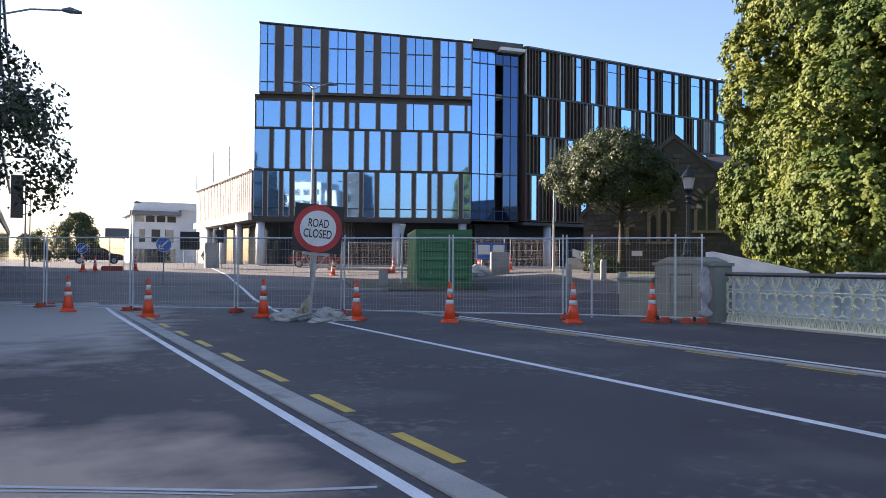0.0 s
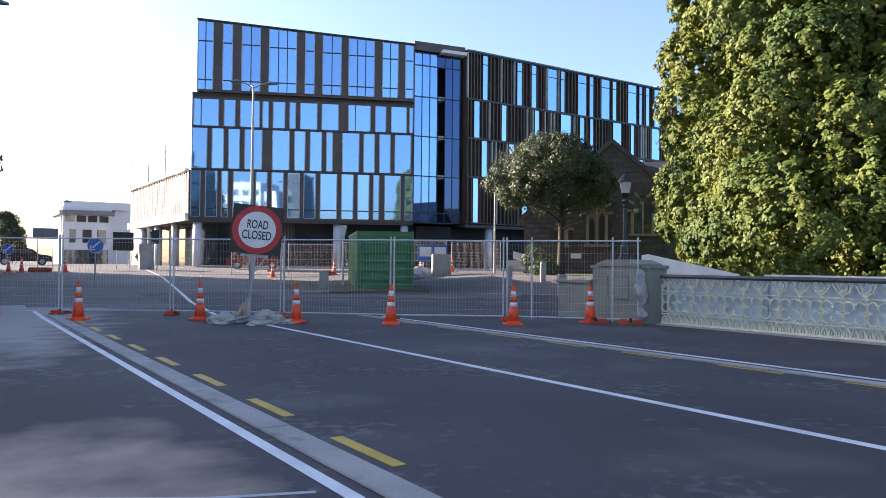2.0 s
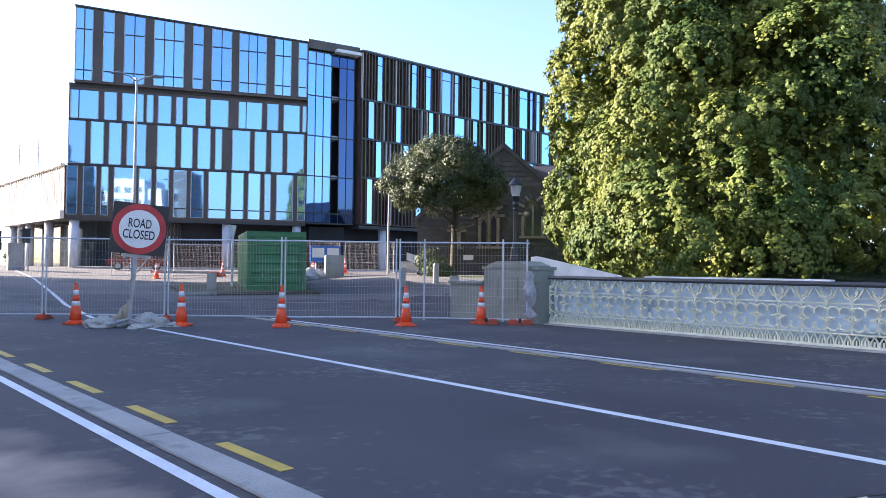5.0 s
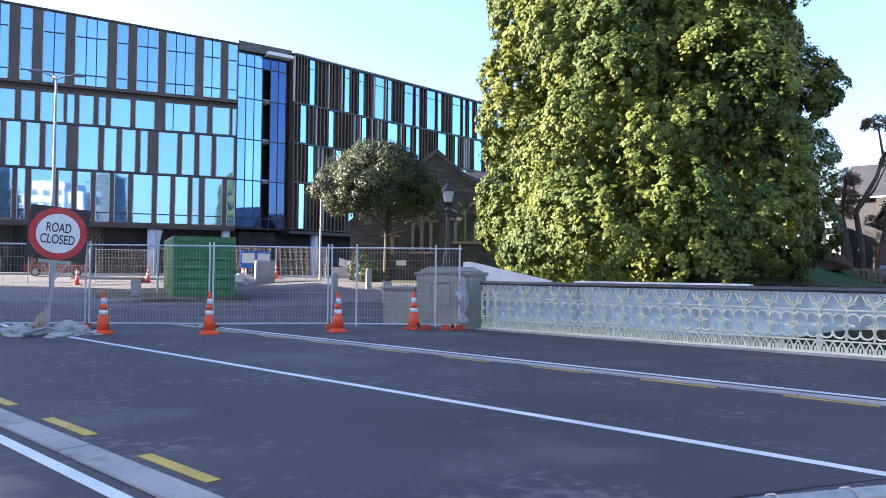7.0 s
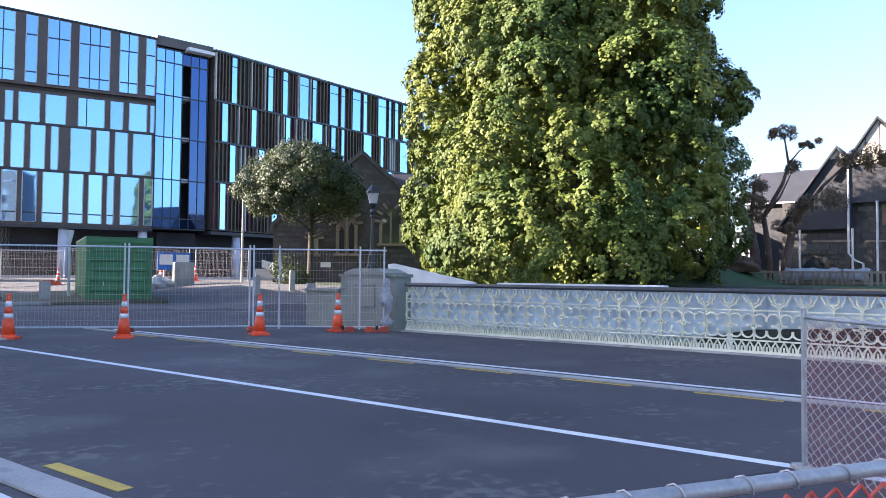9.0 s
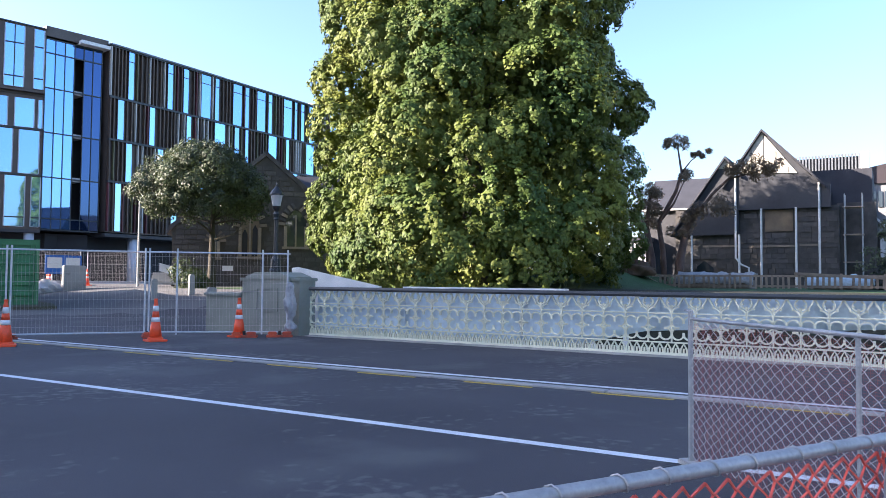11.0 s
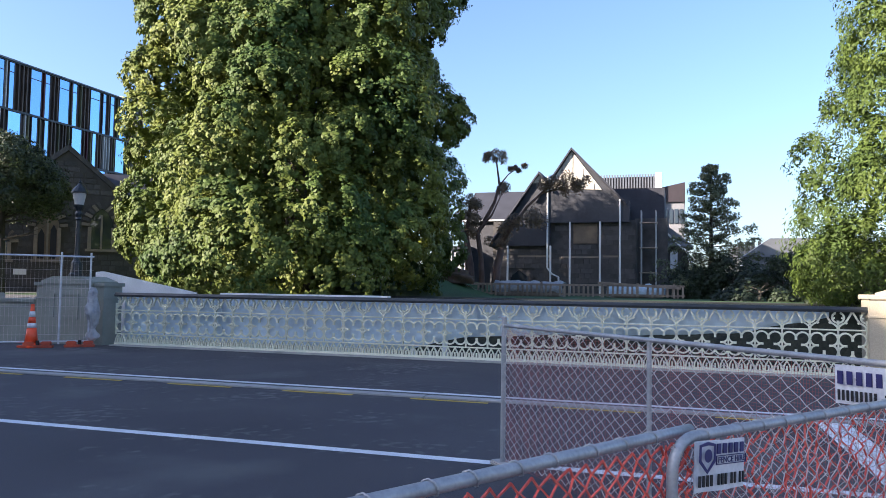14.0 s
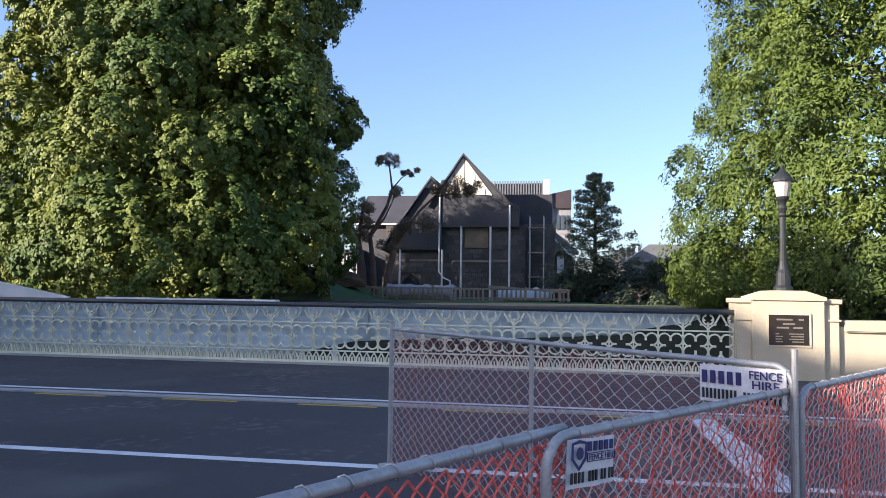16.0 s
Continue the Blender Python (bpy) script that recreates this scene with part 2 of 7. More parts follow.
STONE_PALE = surf("pale_limestone", (0.27, 0.215, 0.16), (0.20, 0.165, 0.125), 0.85, scale=2, fine=20, bump=0.4, dist=0.02, vary=0.15)
MORTAR = surf("mortar", (0.085, 0.076, 0.068), None, 0.95, scale=2, fine=25, bump=0.4)
SLATE = surf("slate_roof", (0.040, 0.042, 0.054), (0.030, 0.032, 0.042), 0.8, scale=1, fine=14, bump=0.25, dist=0.02, vary=0.2)
TARP = surf("dark_building_wrap", (0.042, 0.044, 0.052), (0.033, 0.034, 0.041), 0.6, scale=0.6, fine=4, bump=0.3, dist=0.04)
CREAM_BOARD = surf("cream_boards", (0.68, 0.62, 0.50), (0.58, 0.53, 0.44), 0.7, scale=1.2, fine=10, bump=0.1, stain=(0.42, 0.38, 0.31), stain_scale=0.9)
PLY = surf("plywood", (0.21, 0.155, 0.10), (0.15, 0.115, 0.08), 0.8, scale=2, fine=20, bump=0.1)
RAW_TIMBER = surf("weathered_timber", (0.38, 0.29, 0.22), (0.27, 0.21, 0.17), 0.85, scale=3, fine=25, bump=0.3, vary=0.25)
WHITE_WALL = surf("white_render", (0.80, 0.79, 0.77), (0.72, 0.71, 0.69), 0.8, scale=0.3, fine=8, bump=0.05)
GREY_WALL = surf("grey_render", (0.24, 0.24, 0.25), (0.19, 0.19, 0.20), 0.8, scale=0.3, fine=8, bump=0.05)
BRICK_WALL = surf("brown_render", (0.24, 0.17, 0.14), (0.18, 0.13, 0.11), 0.85, scale=0.5, fine=12, bump=0.2)
LAMP_IRON = surf("lamp_dark_iron", (0.022, 0.026, 0.028), (0.03, 0.034, 0.034), 0.4, 0.2, scale=6, bump=0.1, dist=0.004)
CAR_DARK = surf("car_paint_dark", (0.015, 0.015, 0.02), None, 0.2, 0.2, bump=0)
CAR_RED = surf("car_paint_red", (0.20, 0.02, 0.02), None, 0.25, 0.1, bump=0)
TYRE = surf("tyre_rubber", (0.02, 0.02, 0.02), None, 0.85, bump=0.1)


def glass(name, tint, rough=0.03, metal=0.85):
    """Coated reflective glazing, with a faint ripple from pane to pane."""
    m = bpy.data.materials.new(name)
    m.use_nodes = True
    n, L = m.node_tree.nodes, m.node_tree.links.new
    b = n["Principled BSDF"]
    b.inputs["Base Color"].default_value = (*tint, 1)
    b.inputs["Metallic"].default_value, b.inputs["Roughness"].default_value = metal, rough
    tc, t, bp = n.new("ShaderNodeTexCoord"), n.new("ShaderNodeTexNoise"), n.new("ShaderNodeBump")
    t.inputs["Scale"].default_value = 0.35
    bp.inputs["Strength"].default_value, bp.inputs["Distance"].default_value = 0.06, 0.1
    L(tc.outputs["Object"], t.inputs["Vector"])
    L(t.outputs["Fac"], bp.inputs["Height"])
    L(bp.outputs[0], b.inputs["Normal"])
    info, v, h = n.new("ShaderNodeObjectInfo"), n.new("ShaderNodeMapRange"), n.new("ShaderNodeHueSaturation")
    v.inputs["To Min"].default_value, v.inputs["To Max"].default_value = 0.86, 1.14
    h.inputs["Color"].default_value = (*tint, 1)
    L(info.outputs["Random"], v.inputs["Value"])
    L(v.outputs[0], h.inputs["Value"])
    L(h.outputs[0], b.inputs["Base Color"])
    return m


GLASS_BLUE = glass("coated_blue_glass", (0.27, 0.49, 0.80))
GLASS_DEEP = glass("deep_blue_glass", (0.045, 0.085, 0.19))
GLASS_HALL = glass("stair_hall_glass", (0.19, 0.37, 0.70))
GLASS_DARK = glass("dark_glass", (0.07, 0.085, 0.10), 0.05, 0.6)
LAMP_GLASS = glass("frosted_lamp_glass", (0.42, 0.41, 0.38), 0.35, 0.0)


# ---- building tools ----
def place(x, y, z=0.0, yaw=0.0):
    return pose(x, y, z, 0, 0, yaw)


def thing(name, m=None, label="", category="", group="", kind=""):
    ob = new(name)
    ob.empty_display_size = 0.2
    if m is not None:
        ob.matrix_basis = m
    return tagged(ob, label, category, group, kind)


def part(name, bm, material, parent=None, label="", smooth=False, m=None):
    """Link a bmesh (or a mesh) as one object, under parent if given."""
    if isinstance(bm, bmesh.types.BMesh):
        me = bpy.data.meshes.new(name)
        bmesh.ops.recalc_face_normals(bm, faces=bm.faces)
        bm.to_mesh(me)
        bm.free()
        if smooth:
            me.shade_smooth()
        me.materials.append(material)
    else:
        me = bm
    ob = new(name, me)
    ob.parent = parent
    if m is not None:
        ob.matrix_basis = m
    if label:
        ob["label"] = label
    return ob


def structure(name, bm, material, label, smooth=False, m=None, category="", kind="structure"):
    return tagged(part(name, bm, material, None, label, smooth, m), category=category, kind=kind)


def bm_new():
    return bmesh.new()


def box(bm, x0, x1, y0, y1, z0, z1, m=None, bevel=0.0):
    vs = [bm.verts.new(Vector(p) if m is None else m @ Vector(p)) for p in
          ((x0, y0, z0), (x1, y0, z0), (x1, y1, z0), (x0, y1, z0), (x0, y0, z1), (x1, y0, z1), (x1, y1, z1), (x0, y1, z1))]
    fs = [bm.faces.new([vs[i] for i in f]) for f in ((0, 3, 2, 1), (4, 5, 6, 7), (0, 1, 5, 4), (1, 2, 6, 5), (2, 3, 7, 6), (3, 0, 4, 7))]
    if bevel:
        es = list({e for f in fs for e in f.edges})
        bmesh.ops.bevel(bm, geom=es, offset=bevel, segments=2, affect="EDGES")
    return bm


def rod(bm, p, q, r0, r1=None, seg=8, caps=True):
    """A round bar from p to q."""
    p, q = Vector(p), Vector(q)
    r1 = r0 if r1 is None else r1
    w = (q - p).normalized()
    u = w.orthogonal().normalized()
    v = w.cross(u)
    rings = []
    for c, r in ((p, r0), (q, r1)):
        rings.append([bm.verts.new(c + (u * math.cos(a) + v * math.sin(a)) * r) for a in (2 * math.pi * k / seg for k in range(seg))])
    for k in range(seg):
        bm.faces.new((rings[0][k], rings[0][(k + 1) % seg], rings[1][(k + 1) % seg], rings[1][k]))
    if caps:
        bm.faces.new(rings[0][::-1])
        bm.faces.new(rings[1])
    return bm


def tube(bm, pts, r, seg=6, closed=False):
    """A round bar swept along points; r may be a number or one per point."""
    pts = [Vector(p) for p in pts]
    rs = r if isinstance(r, (list, tuple)) else [r] * len(pts)
    n = len(pts)
    rings, u = [], None
    for i, p in enumerate(pts):
        a = pts[(i - 1) % n] if closed or i else p
        b = pts[(i + 1) % n] if closed or i < n - 1 else p
        w = (b - a).normalized()
        u = w.orthogonal().normalized() if u is None else (u - w * u.dot(w)).normalized()
        v = w.cross(u)
        rings.append([bm.verts.new(p + (u * math.cos(2 * math.pi * k / seg) + v * math.sin(2 * math.pi * k / seg)) * rs[i]) for k in range(seg)])
    for i in range(n if closed else n - 1):
        A, B = rings[i], rings[(i + 1) % n]
        for k in range(seg):
            bm.faces.new((A[k], A[(k + 1) % seg], B[(k + 1) % seg], B[k]))
    if not closed:
        bm.faces.new(rings[0][::-1])
        bm.faces.new(rings[-1])
    return bm


def lathe(bm, profile, seg=16, centre=(0, 0), square=False):
    """Turn a profile of (radius, z) round the vertical."""
    rings = []
    for r, z in profile:
        rings.append([bm.verts.new((centre[0] + r * math.cos(a), centre[1] + r * math.sin(a), z)) for a in (2 * math.pi * (k + (0.5 if square else 0)) / seg for k in range(seg))])
    for A, B in zip(rings, rings[1:]):
        for k in range(seg):
            bm.faces.new((A[k], A[(k + 1) % seg], B[(k + 1) % seg], B[k]))
    bm.faces.new(rings[0][::-1])
    bm.faces.new(rings[-1])
    return bm


def prism(bm, outline, y0, y1, m=None):
    """Extrude an outline of (x, z) from y0 to y1."""
    A = [bm.verts.new((m or Matrix()) @ Vector((x, y0, z))) for x, z in outline]
    B = [bm.verts.new((m or Matrix()) @ Vector((x, y1, z))) for x, z in outline]
    k = len(A)
    bm.faces.new(A)
    bm.faces.new(B[::-1])
    for i in range(k):
        bm.faces.new((A[i], B[i], B[(i + 1) % k], A[(i + 1) % k]))
    return bm


def strip(bm, pts, w, d, closed=False):
    """A flat iron strip in the xz plane along (x, z) points, w wide and d deep, its front at y = -d / 2."""
    n = len(pts)
    rows = []
    for i, (x, z) in enumerate(pts):
        a = pts[(i - 1) % n] if closed or i else pts[i]
        b = pts[(i + 1) % n] if closed or i < n - 1 else pts[i]
        tx, tz = b[0] - a[0], b[1] - a[1]
        l = math.hypot(tx, tz) or 1
        nx, nz = -tz / l * w / 2, tx / l * w / 2
        rows.append([bm.verts.new(p) for p in ((x + nx, -d / 2, z + nz), (x - nx, -d / 2, z - nz), (x - nx, d / 2, z - nz), (x + nx, d / 2, z + nz))])
    for i in range(n if closed else n - 1):
        A, B = rows[i], rows[(i + 1) % n]
        for k in range(4):
            bm.faces.new((A[k], A[(k + 1) % 4], B[(k + 1) % 4], B[k]))
    if not closed:
        bm.faces.new(rows[0][::-1])
        bm.faces.new(rows[-1])
    return bm


def arc(cx, cz, r, a0, a1, n):
    return [(cx + r * math.cos(radians(a0 + (a1 - a0) * k / n)), cz + r * math.sin(radians(a0 + (a1 - a0) * k / n))) for k in range(n + 1)]


def mesh_from(name, verts, faces, material, smooth=False):
    me = bpy.data.meshes.new(name)
    me.from_pydata(verts, [], faces)
    if smooth:
        me.shade_smooth()
    me.materials.append(material)
    return me


def text_mesh(body, size, material, width=None, depth=0.002):
    """Lettering as a mesh in the xz plane, centred, facing -y; width squeezes it to that many metres."""
    cu = bpy.data.curves.new("lettering", "FONT")
    cu.body, cu.size, cu.align_x, cu.align_y, cu.extrude, cu.offset = body, size, "CENTER", "CENTER", depth, size * 0.012
    ob = bpy.data.objects.new("lettering", cu)
    scene.collection.objects.link(ob)
    me = bpy.data.meshes.new_from_object(ob.evaluated_get(bpy.context.evaluated_depsgraph_get()))
    bpy.data.objects.remove(ob)
    bpy.data.curves.remove(cu)
    xs = [v.co.x for v in me.vertices]
    k = width / (max(xs) - min(xs)) if width else 1
    me.transform(pose(0, 0, 0, 90, 0, 0) @ Matrix.Diagonal((k, 1, 1, 1)))
    me.materials.clear()
    me.materials.append(material)
    return me


def ground_z(x, y):
    """The lie of the land: level on the bridge, rising gently up the street, a river bed beside it and a higher far bank."""
    def ease(a, b, v):
        t = min(1, max(0, (v - a) / (b - a)))
        return t * t * (3 - 2 * t)
    street = 1.0 * min(1, max(0, (y - 21) / 46)) if y > 21 else 0.0
    side = ease(14.6, 15.2, x) * ease(15.5, 11.5, y)
    bank = -2.6 + 3.7 * ease(18, 25, x)
    z = street * (1 - side) + bank * side
    up = ease(17, 24, x) * (1 - side)
    lawn = 0.8 * ease(27, 34, x) * ease(48, 43, x) * ease(9.0, 11.5, y) * ease(24, 19, y)
    return z + up * max(0, 0.9 - street) + lawn


# ---- ground and road ----
def ground_sheet():
    xs = sorted({*[-900, -400, -150, -80, -40, 150, 250, 500, 1200], *np.arange(-20, 14.5, 2.0), *np.arange(14.2, 30, 0.5), *np.arange(30, 50, 1.0), *np.arange(50, 110, 5.0)})
    ys = sorted({*[-900, -300, -120, -60, -30, 150, 250, 500, 900, 2500], *np.arange(-20, 26, 1.0), *np.arange(26, 120, 4.0)})
    verts = [(float(x), float(y), ground_z(x, y)) for y in ys for x in xs]
    w = len(xs)
    faces = [(j * w + i, j * w + i + 1, (j + 1) * w + i + 1, (j + 1) * w + i) for j in range(len(ys) - 1) for i in range(w - 1)]
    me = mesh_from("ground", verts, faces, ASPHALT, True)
    me.materials.append(GRASS)
    me.materials.append(OLD_ASPHALT)
    me.materials.append(BANK)
    for p in me.polygons:
        x, y, _ = p.center
        if x > 14.6 and y < 13 or x > 24 and y < 29:
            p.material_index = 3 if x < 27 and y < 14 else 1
        elif y > (34.0 if x > 5 else 25.5) - 0.6 * x or x < -4 or y < -6:
            p.material_index = 2
    return tagged(new("ground", me), "dark new asphalt road with grassy river bank", "ground", kind="structure")


ground_sheet()
water = bm_new()
box(water, 14.9, 26, -60, 11.0, -2.7, -1.9)
structure("water", water, WATER, "dark shallow river water below the bridge", category="river")


def marking(name, pts, w, material, label, z=0.004, parent=None):
    """A painted line along (x, y) points, lying on the ground."""
    bm = bm_new()
    rows = []
    n = len(pts)
    for i, (x, y) in enumerate(pts):
        a, b = pts[max(0, i - 1)], pts[min(n - 1, i + 1)]
        tx, ty = b[0] - a[0], b[1] - a[1]
        l = math.hypot(tx, ty)
        nx, ny = -ty / l * w / 2, tx / l * w / 2
        rows.append([bm.verts.new((x + s * nx, y + s * ny, ground_z(x + s * nx, y + s * ny) + z)) for s in (1, -1)])
    for A, B in zip(rows, rows[1:]):
        bm.faces.new((A[0], A[1], B[1], B[0]))
    return structure(name, bm, material, label, category="marking")


def along(x, y0, y1, step=2.0):
    n = max(1, int((y1 - y0) / step))
    return [(x, y0 + (y1 - y0) * k / n) for k in range(n + 1)]


marking("road_line", along(2.05, -8, 22.6), 0.105, PAINT_WHITE, "white painted edge line on dark asphalt")
marking("road_line", along(6.03, -8, 20.0) + [(6.25, 21.3), (6.75, 25.0), (7.9, 31), (10.5, 45), (13.0, 62)], 0.13, PAINT_WHITE, "white painted centre line bending up the street")
marking("road_line", along(9.67, -12, 17.5), 0.13, PAINT_WHITE, "white painted edge line on dark asphalt")
# low concrete separators beside the edge lines, cast in lengths
for x0, x1 in ((2.20, 2.46), (9.18, 9.38)):
    bm = bm_new()
    y = -9.0
    while y < 21.6 - (4.6 if x0 > 5 else 0):
        box(bm, x0, x1, y, y + 2.985, 0.0, 0.022, bevel=0.006)
        y += 3.0
    structure("kerb_strip", bm, CONCRETE, "flush pale concrete separator strip along the road", category="kerb")
dash = bm_new()
box(dash, -0.055, 0.055, -0.5, 0.5, 0.001, 0.005)
first = tagged(part("lane_dash", dash, PAINT_YELLOW, None, "worn yellow painted lane dash on asphalt", m=place(2.63, 4.97)), category="marking", group="yellow dashes", kind="structure")
for k in range(-3, 8):
    if k:
        copy_thing(first, place(2.63, 4.97 + 1.965 * k))
thin = bm_new()
box(thin, -0.03, 0.03, -0.5, 0.5, 0.001, 0.005)
first = tagged(part("lane_dash", thin, PAINT_YELLOW, None, "thin yellow painted lane dash on asphalt", m=place(9.10, 4.43)), category="marking", group="thin yellow dashes", kind="structure")
for k in range(-6, 7):
    if k:
        copy_thing(first, place(9.10, 4.43 + 1.8 * k))
marking("road_line", [(9.2, -1.65), (5.9, -1.68)], 0.33, PAINT_WHITE, "broad white painted bar on the road", z=0.006)
marking("road_line", [(-14, 24.9), (-0.5, 24.6), (2.1, 22.9)], 0.12, PAINT_WHITE, "white painted stop line on asphalt")
marking("seam", [(-6, 7.75), (-0.1, 5.28), (0.6, 4.86), (1.3, 4.44), (1.9, 4.22)], 0.05, PALE_CONCRETE, "pale chalky joint across the footway")
marking("seam", [(-6, 7.6), (-0.1, 5.18), (0.5, 4.84), (1.1, 4.47)], 0.025, PALE_CONCRETE, "thin pale crack beside the footway joint")
# asphalt seam by the near fence
marking("seam", [(3.45, 2.56), (4.6, 1.95), (5.9, 1.35)], 0.02, SIGN_BLACK, "dark sealed joint in the asphalt")

# ---- bridge parapet ----
PX, PY0, PITCH, NPAN = 14.25, -3.06, 0.4328, 35
PY1 = PY0 + PITCH * NPAN


def parapet_panel():
    """One cast bay in its own xz plane: small arches, a quatrefoil, and a pointed arch between half stems."""
    bm, h, d = bm_new(), PITCH / 2, 0.05
    for s in (-1, 1):
        strip(bm, [(s * (h - 0.006), 0.27), (s * (h - 0.006), 0.80)], 0.012, d)
    for k in range(3):
        c = -h + PITCH * (k + 0.5) / 3
        strip(bm, [(c - 0.06, 0.075), (c - 0.052, 0.15), (c, 0.25), (c + 0.052, 0.15), (c + 0.06, 0.075)], 0.025, d)
        strip(bm, [(c, 0.08), (c, 0.16)], 0.026, d)
    pts = []
    for a in (0, 90, 180, 270):
        cx, cz = 0.15 * math.cos(radians(a + 45)), 0.53 + 0.15 * math.sin(radians(a + 45))
        pts += arc(cx, cz, 0.108, a + 45 - 122, a + 45 + 122, 10)
    strip(bm, pts, 0.028, d, True)
    for a in (0, 90, 180, 270):
        x, z = 0.1 * math.cos(radians(a)), 0.1 * math.sin(radians(a))
        strip(bm, [(x * 1.3, 0.53 + z * 1.3), (x * 0.82, 0.53 + z * 0.82)], 0.036, d)
    # pointed arch up to the rail, and on either side half of a cusped ring on a branching stem
    for s in (-1, 1):
        strip(bm, [(0, 1.108), (s * 0.03, 1.055), (s * 0.068, 0.985), (s * 0.108, 0.922)], 0.027, d)
        strip(bm, [(s * 0.112, 0.935), (s * 0.082, 0.905)], 0.034, d)
        strip(bm, [(s * (h - 0.008), 0.80), (s * (h - 0.012), 0.85), (s * (h - 0.06), 0.892), (s * (h - 0.11), 0.92)], 0.027, d)
        strip(bm, arc(s * h, 1.005, 0.09, 90 - s * -22, 90 - s * -180, 9), 0.026, d)
        strip(bm, [(s * (h - 0.006), 0.87), (s * (h - 0.006), 0.955)], 0.024, d)
        strip(bm, [(s * (h - 0.09), 0.985), (s * (h - 0.05), 1.0)], 0.026, d)
        strip(bm, [(s * (h - 0.075), 1.055), (s * (h - 0.045), 1.07)], 0.024, d)
    return bm


parapet = thing("parapet", Matrix(), "cream cast-iron bridge parapet with quatrefoil panels and dark top rail", "parapet", kind="structure")
for nm, z0, z1, dx in (("bottom_rail", 0.03, 0.075, 0.05), ("lower_rail", 0.25, 0.275, 0.03), ("middle_rail", 0.785, 0.81, 0.03)):
    bm = bm_new()
    box(bm, PX - dx, PX + dx, PY0, PY1, z0, z1, bevel=0.006)
    part(nm, bm, IRON_CREAM, parapet)
bm = bm_new()
rail = [(-0.08, 1.10), (0.08, 1.10), (0.09, 1.14), (0.06, 1.19), (-0.06, 1.19), (-0.09, 1.14)]
prism(bm, rail, PY0, PY1, Matrix.Translation((PX, 0, 0)))
part("top_rail", bm, RAIL_DARK, parapet, "dark painted top rail")
first = part("panel", parapet_panel(), IRON_CREAM, parapet, m=pose(PX, PY0 + PITCH / 2, 0, 0, 0, -90))
for k in range(1, NPAN):
    part("panel", first.data, None, parapet, m=pose(PX, PY0 + PITCH * (k + 0.5), 0, 0, 0, -90))
bm = bm_new()
box(bm, PX - 0.2, PX + 0.25, PY0, PY1, -0.3, 0.03)
structure("kerb", bm, CONCRETE, "concrete plinth under the bridge parapet", category="kerb")

# white sheeting hung behind the parapet, in overlapping lengths
sheeting = thing("sheeting", Matrix(), "white protective sheeting hung behind the bridge parapet", "sheeting")
edges = (PY1 - 0.1, 9.45, 6.6, 3.7, 0.9, -2.5)
for s_, (ya, yb) in enumerate(zip(edges, edges[1:])):
    bm = bm_new()
    rows = []
    for k, y in enumerate(np.linspace(ya, yb - 0.02, 12)):
        lo = float(np.interp(y, (-2.5, -1, 0.5, 2.5, 4.0, 5.4, 6.6), (1.0, 0.68, 0.6, 0.54, 0.44, 0.1, -0.15))) + 0.03 * noise.noise(Vector((y * 2.1, 3, 0)))
        off = 0.012 * (s_ % 2)
        rows.append([bm.verts.new((14.41 + off + 0.02 * noise.noise(Vector((y * 1.3, t * 2, s_))), y, lo + (1.09 - lo) * t)) for t in (0, 0.25, 0.5, 0.75, 1)])
    for a, b in zip(rows, rows[1:]):
        for k in range(4):
            bm.faces.new((a[k], a[k + 1], b[k + 1], b[k]))
    part("sheet", bm, WRAP, sheeting, smooth=True).modifiers.new("thickness", "SOLIDIFY").thickness = 0.006
bm = bm_new()
prism(bm, [(0, -0.5), (0, 1.68), (0.2, 1.70), (3.0, 1.20), (3.0, -0.5)], 0, 0.08, pose(15.9, 14.2, 0, 0, 0, -90))
tagged(part("hoarding", bm, WHITE_TIMBER, None, "white sloping plywood hoarding behind the parapet"), category="hoarding")
for k, (y0, y1, x, z) in enumerate(((10.9, 6.4, 16.6, 1.20), (10.6, 5.6, 16.9, 1.12), (8.4, 4.9, 17.2, 1.10))):
    bm = bm_new()
    box(bm, x - 0.12, x + 0.12, y1, y0, z - 0.08, z, bevel=0.01)
    for yy in (y1 + 0.3, y0 - 0.3):
        box(bm, x - 0.05, x + 0.05, yy - 0.05, yy + 0.05, ground_z(x, yy) - 0.1, z - 0.08)
    tagged(part("beam", bm, WHITE_TIMBER, None, "long white painted timber beam on trestles"), category="beam", group="beams behind the parapet")


# ---- pilasters and lamps ----
def chamfer_slab(bm, x0, x1, y0, y1, z0, z1, zc, cut):
    """A cap: upright to zc, then its long ends slope in to z1."""
    prism(bm, [(y0, z0), (y1, z0), (y1, zc), (y1 - cut, z1), (y0 + cut, z1), (y0, zc)], x0, x1, Matrix(((0, 1, 0, 0), (1, 0, 0, 0), (0, 0, 1, 0), (0, 0, 0, 1))))


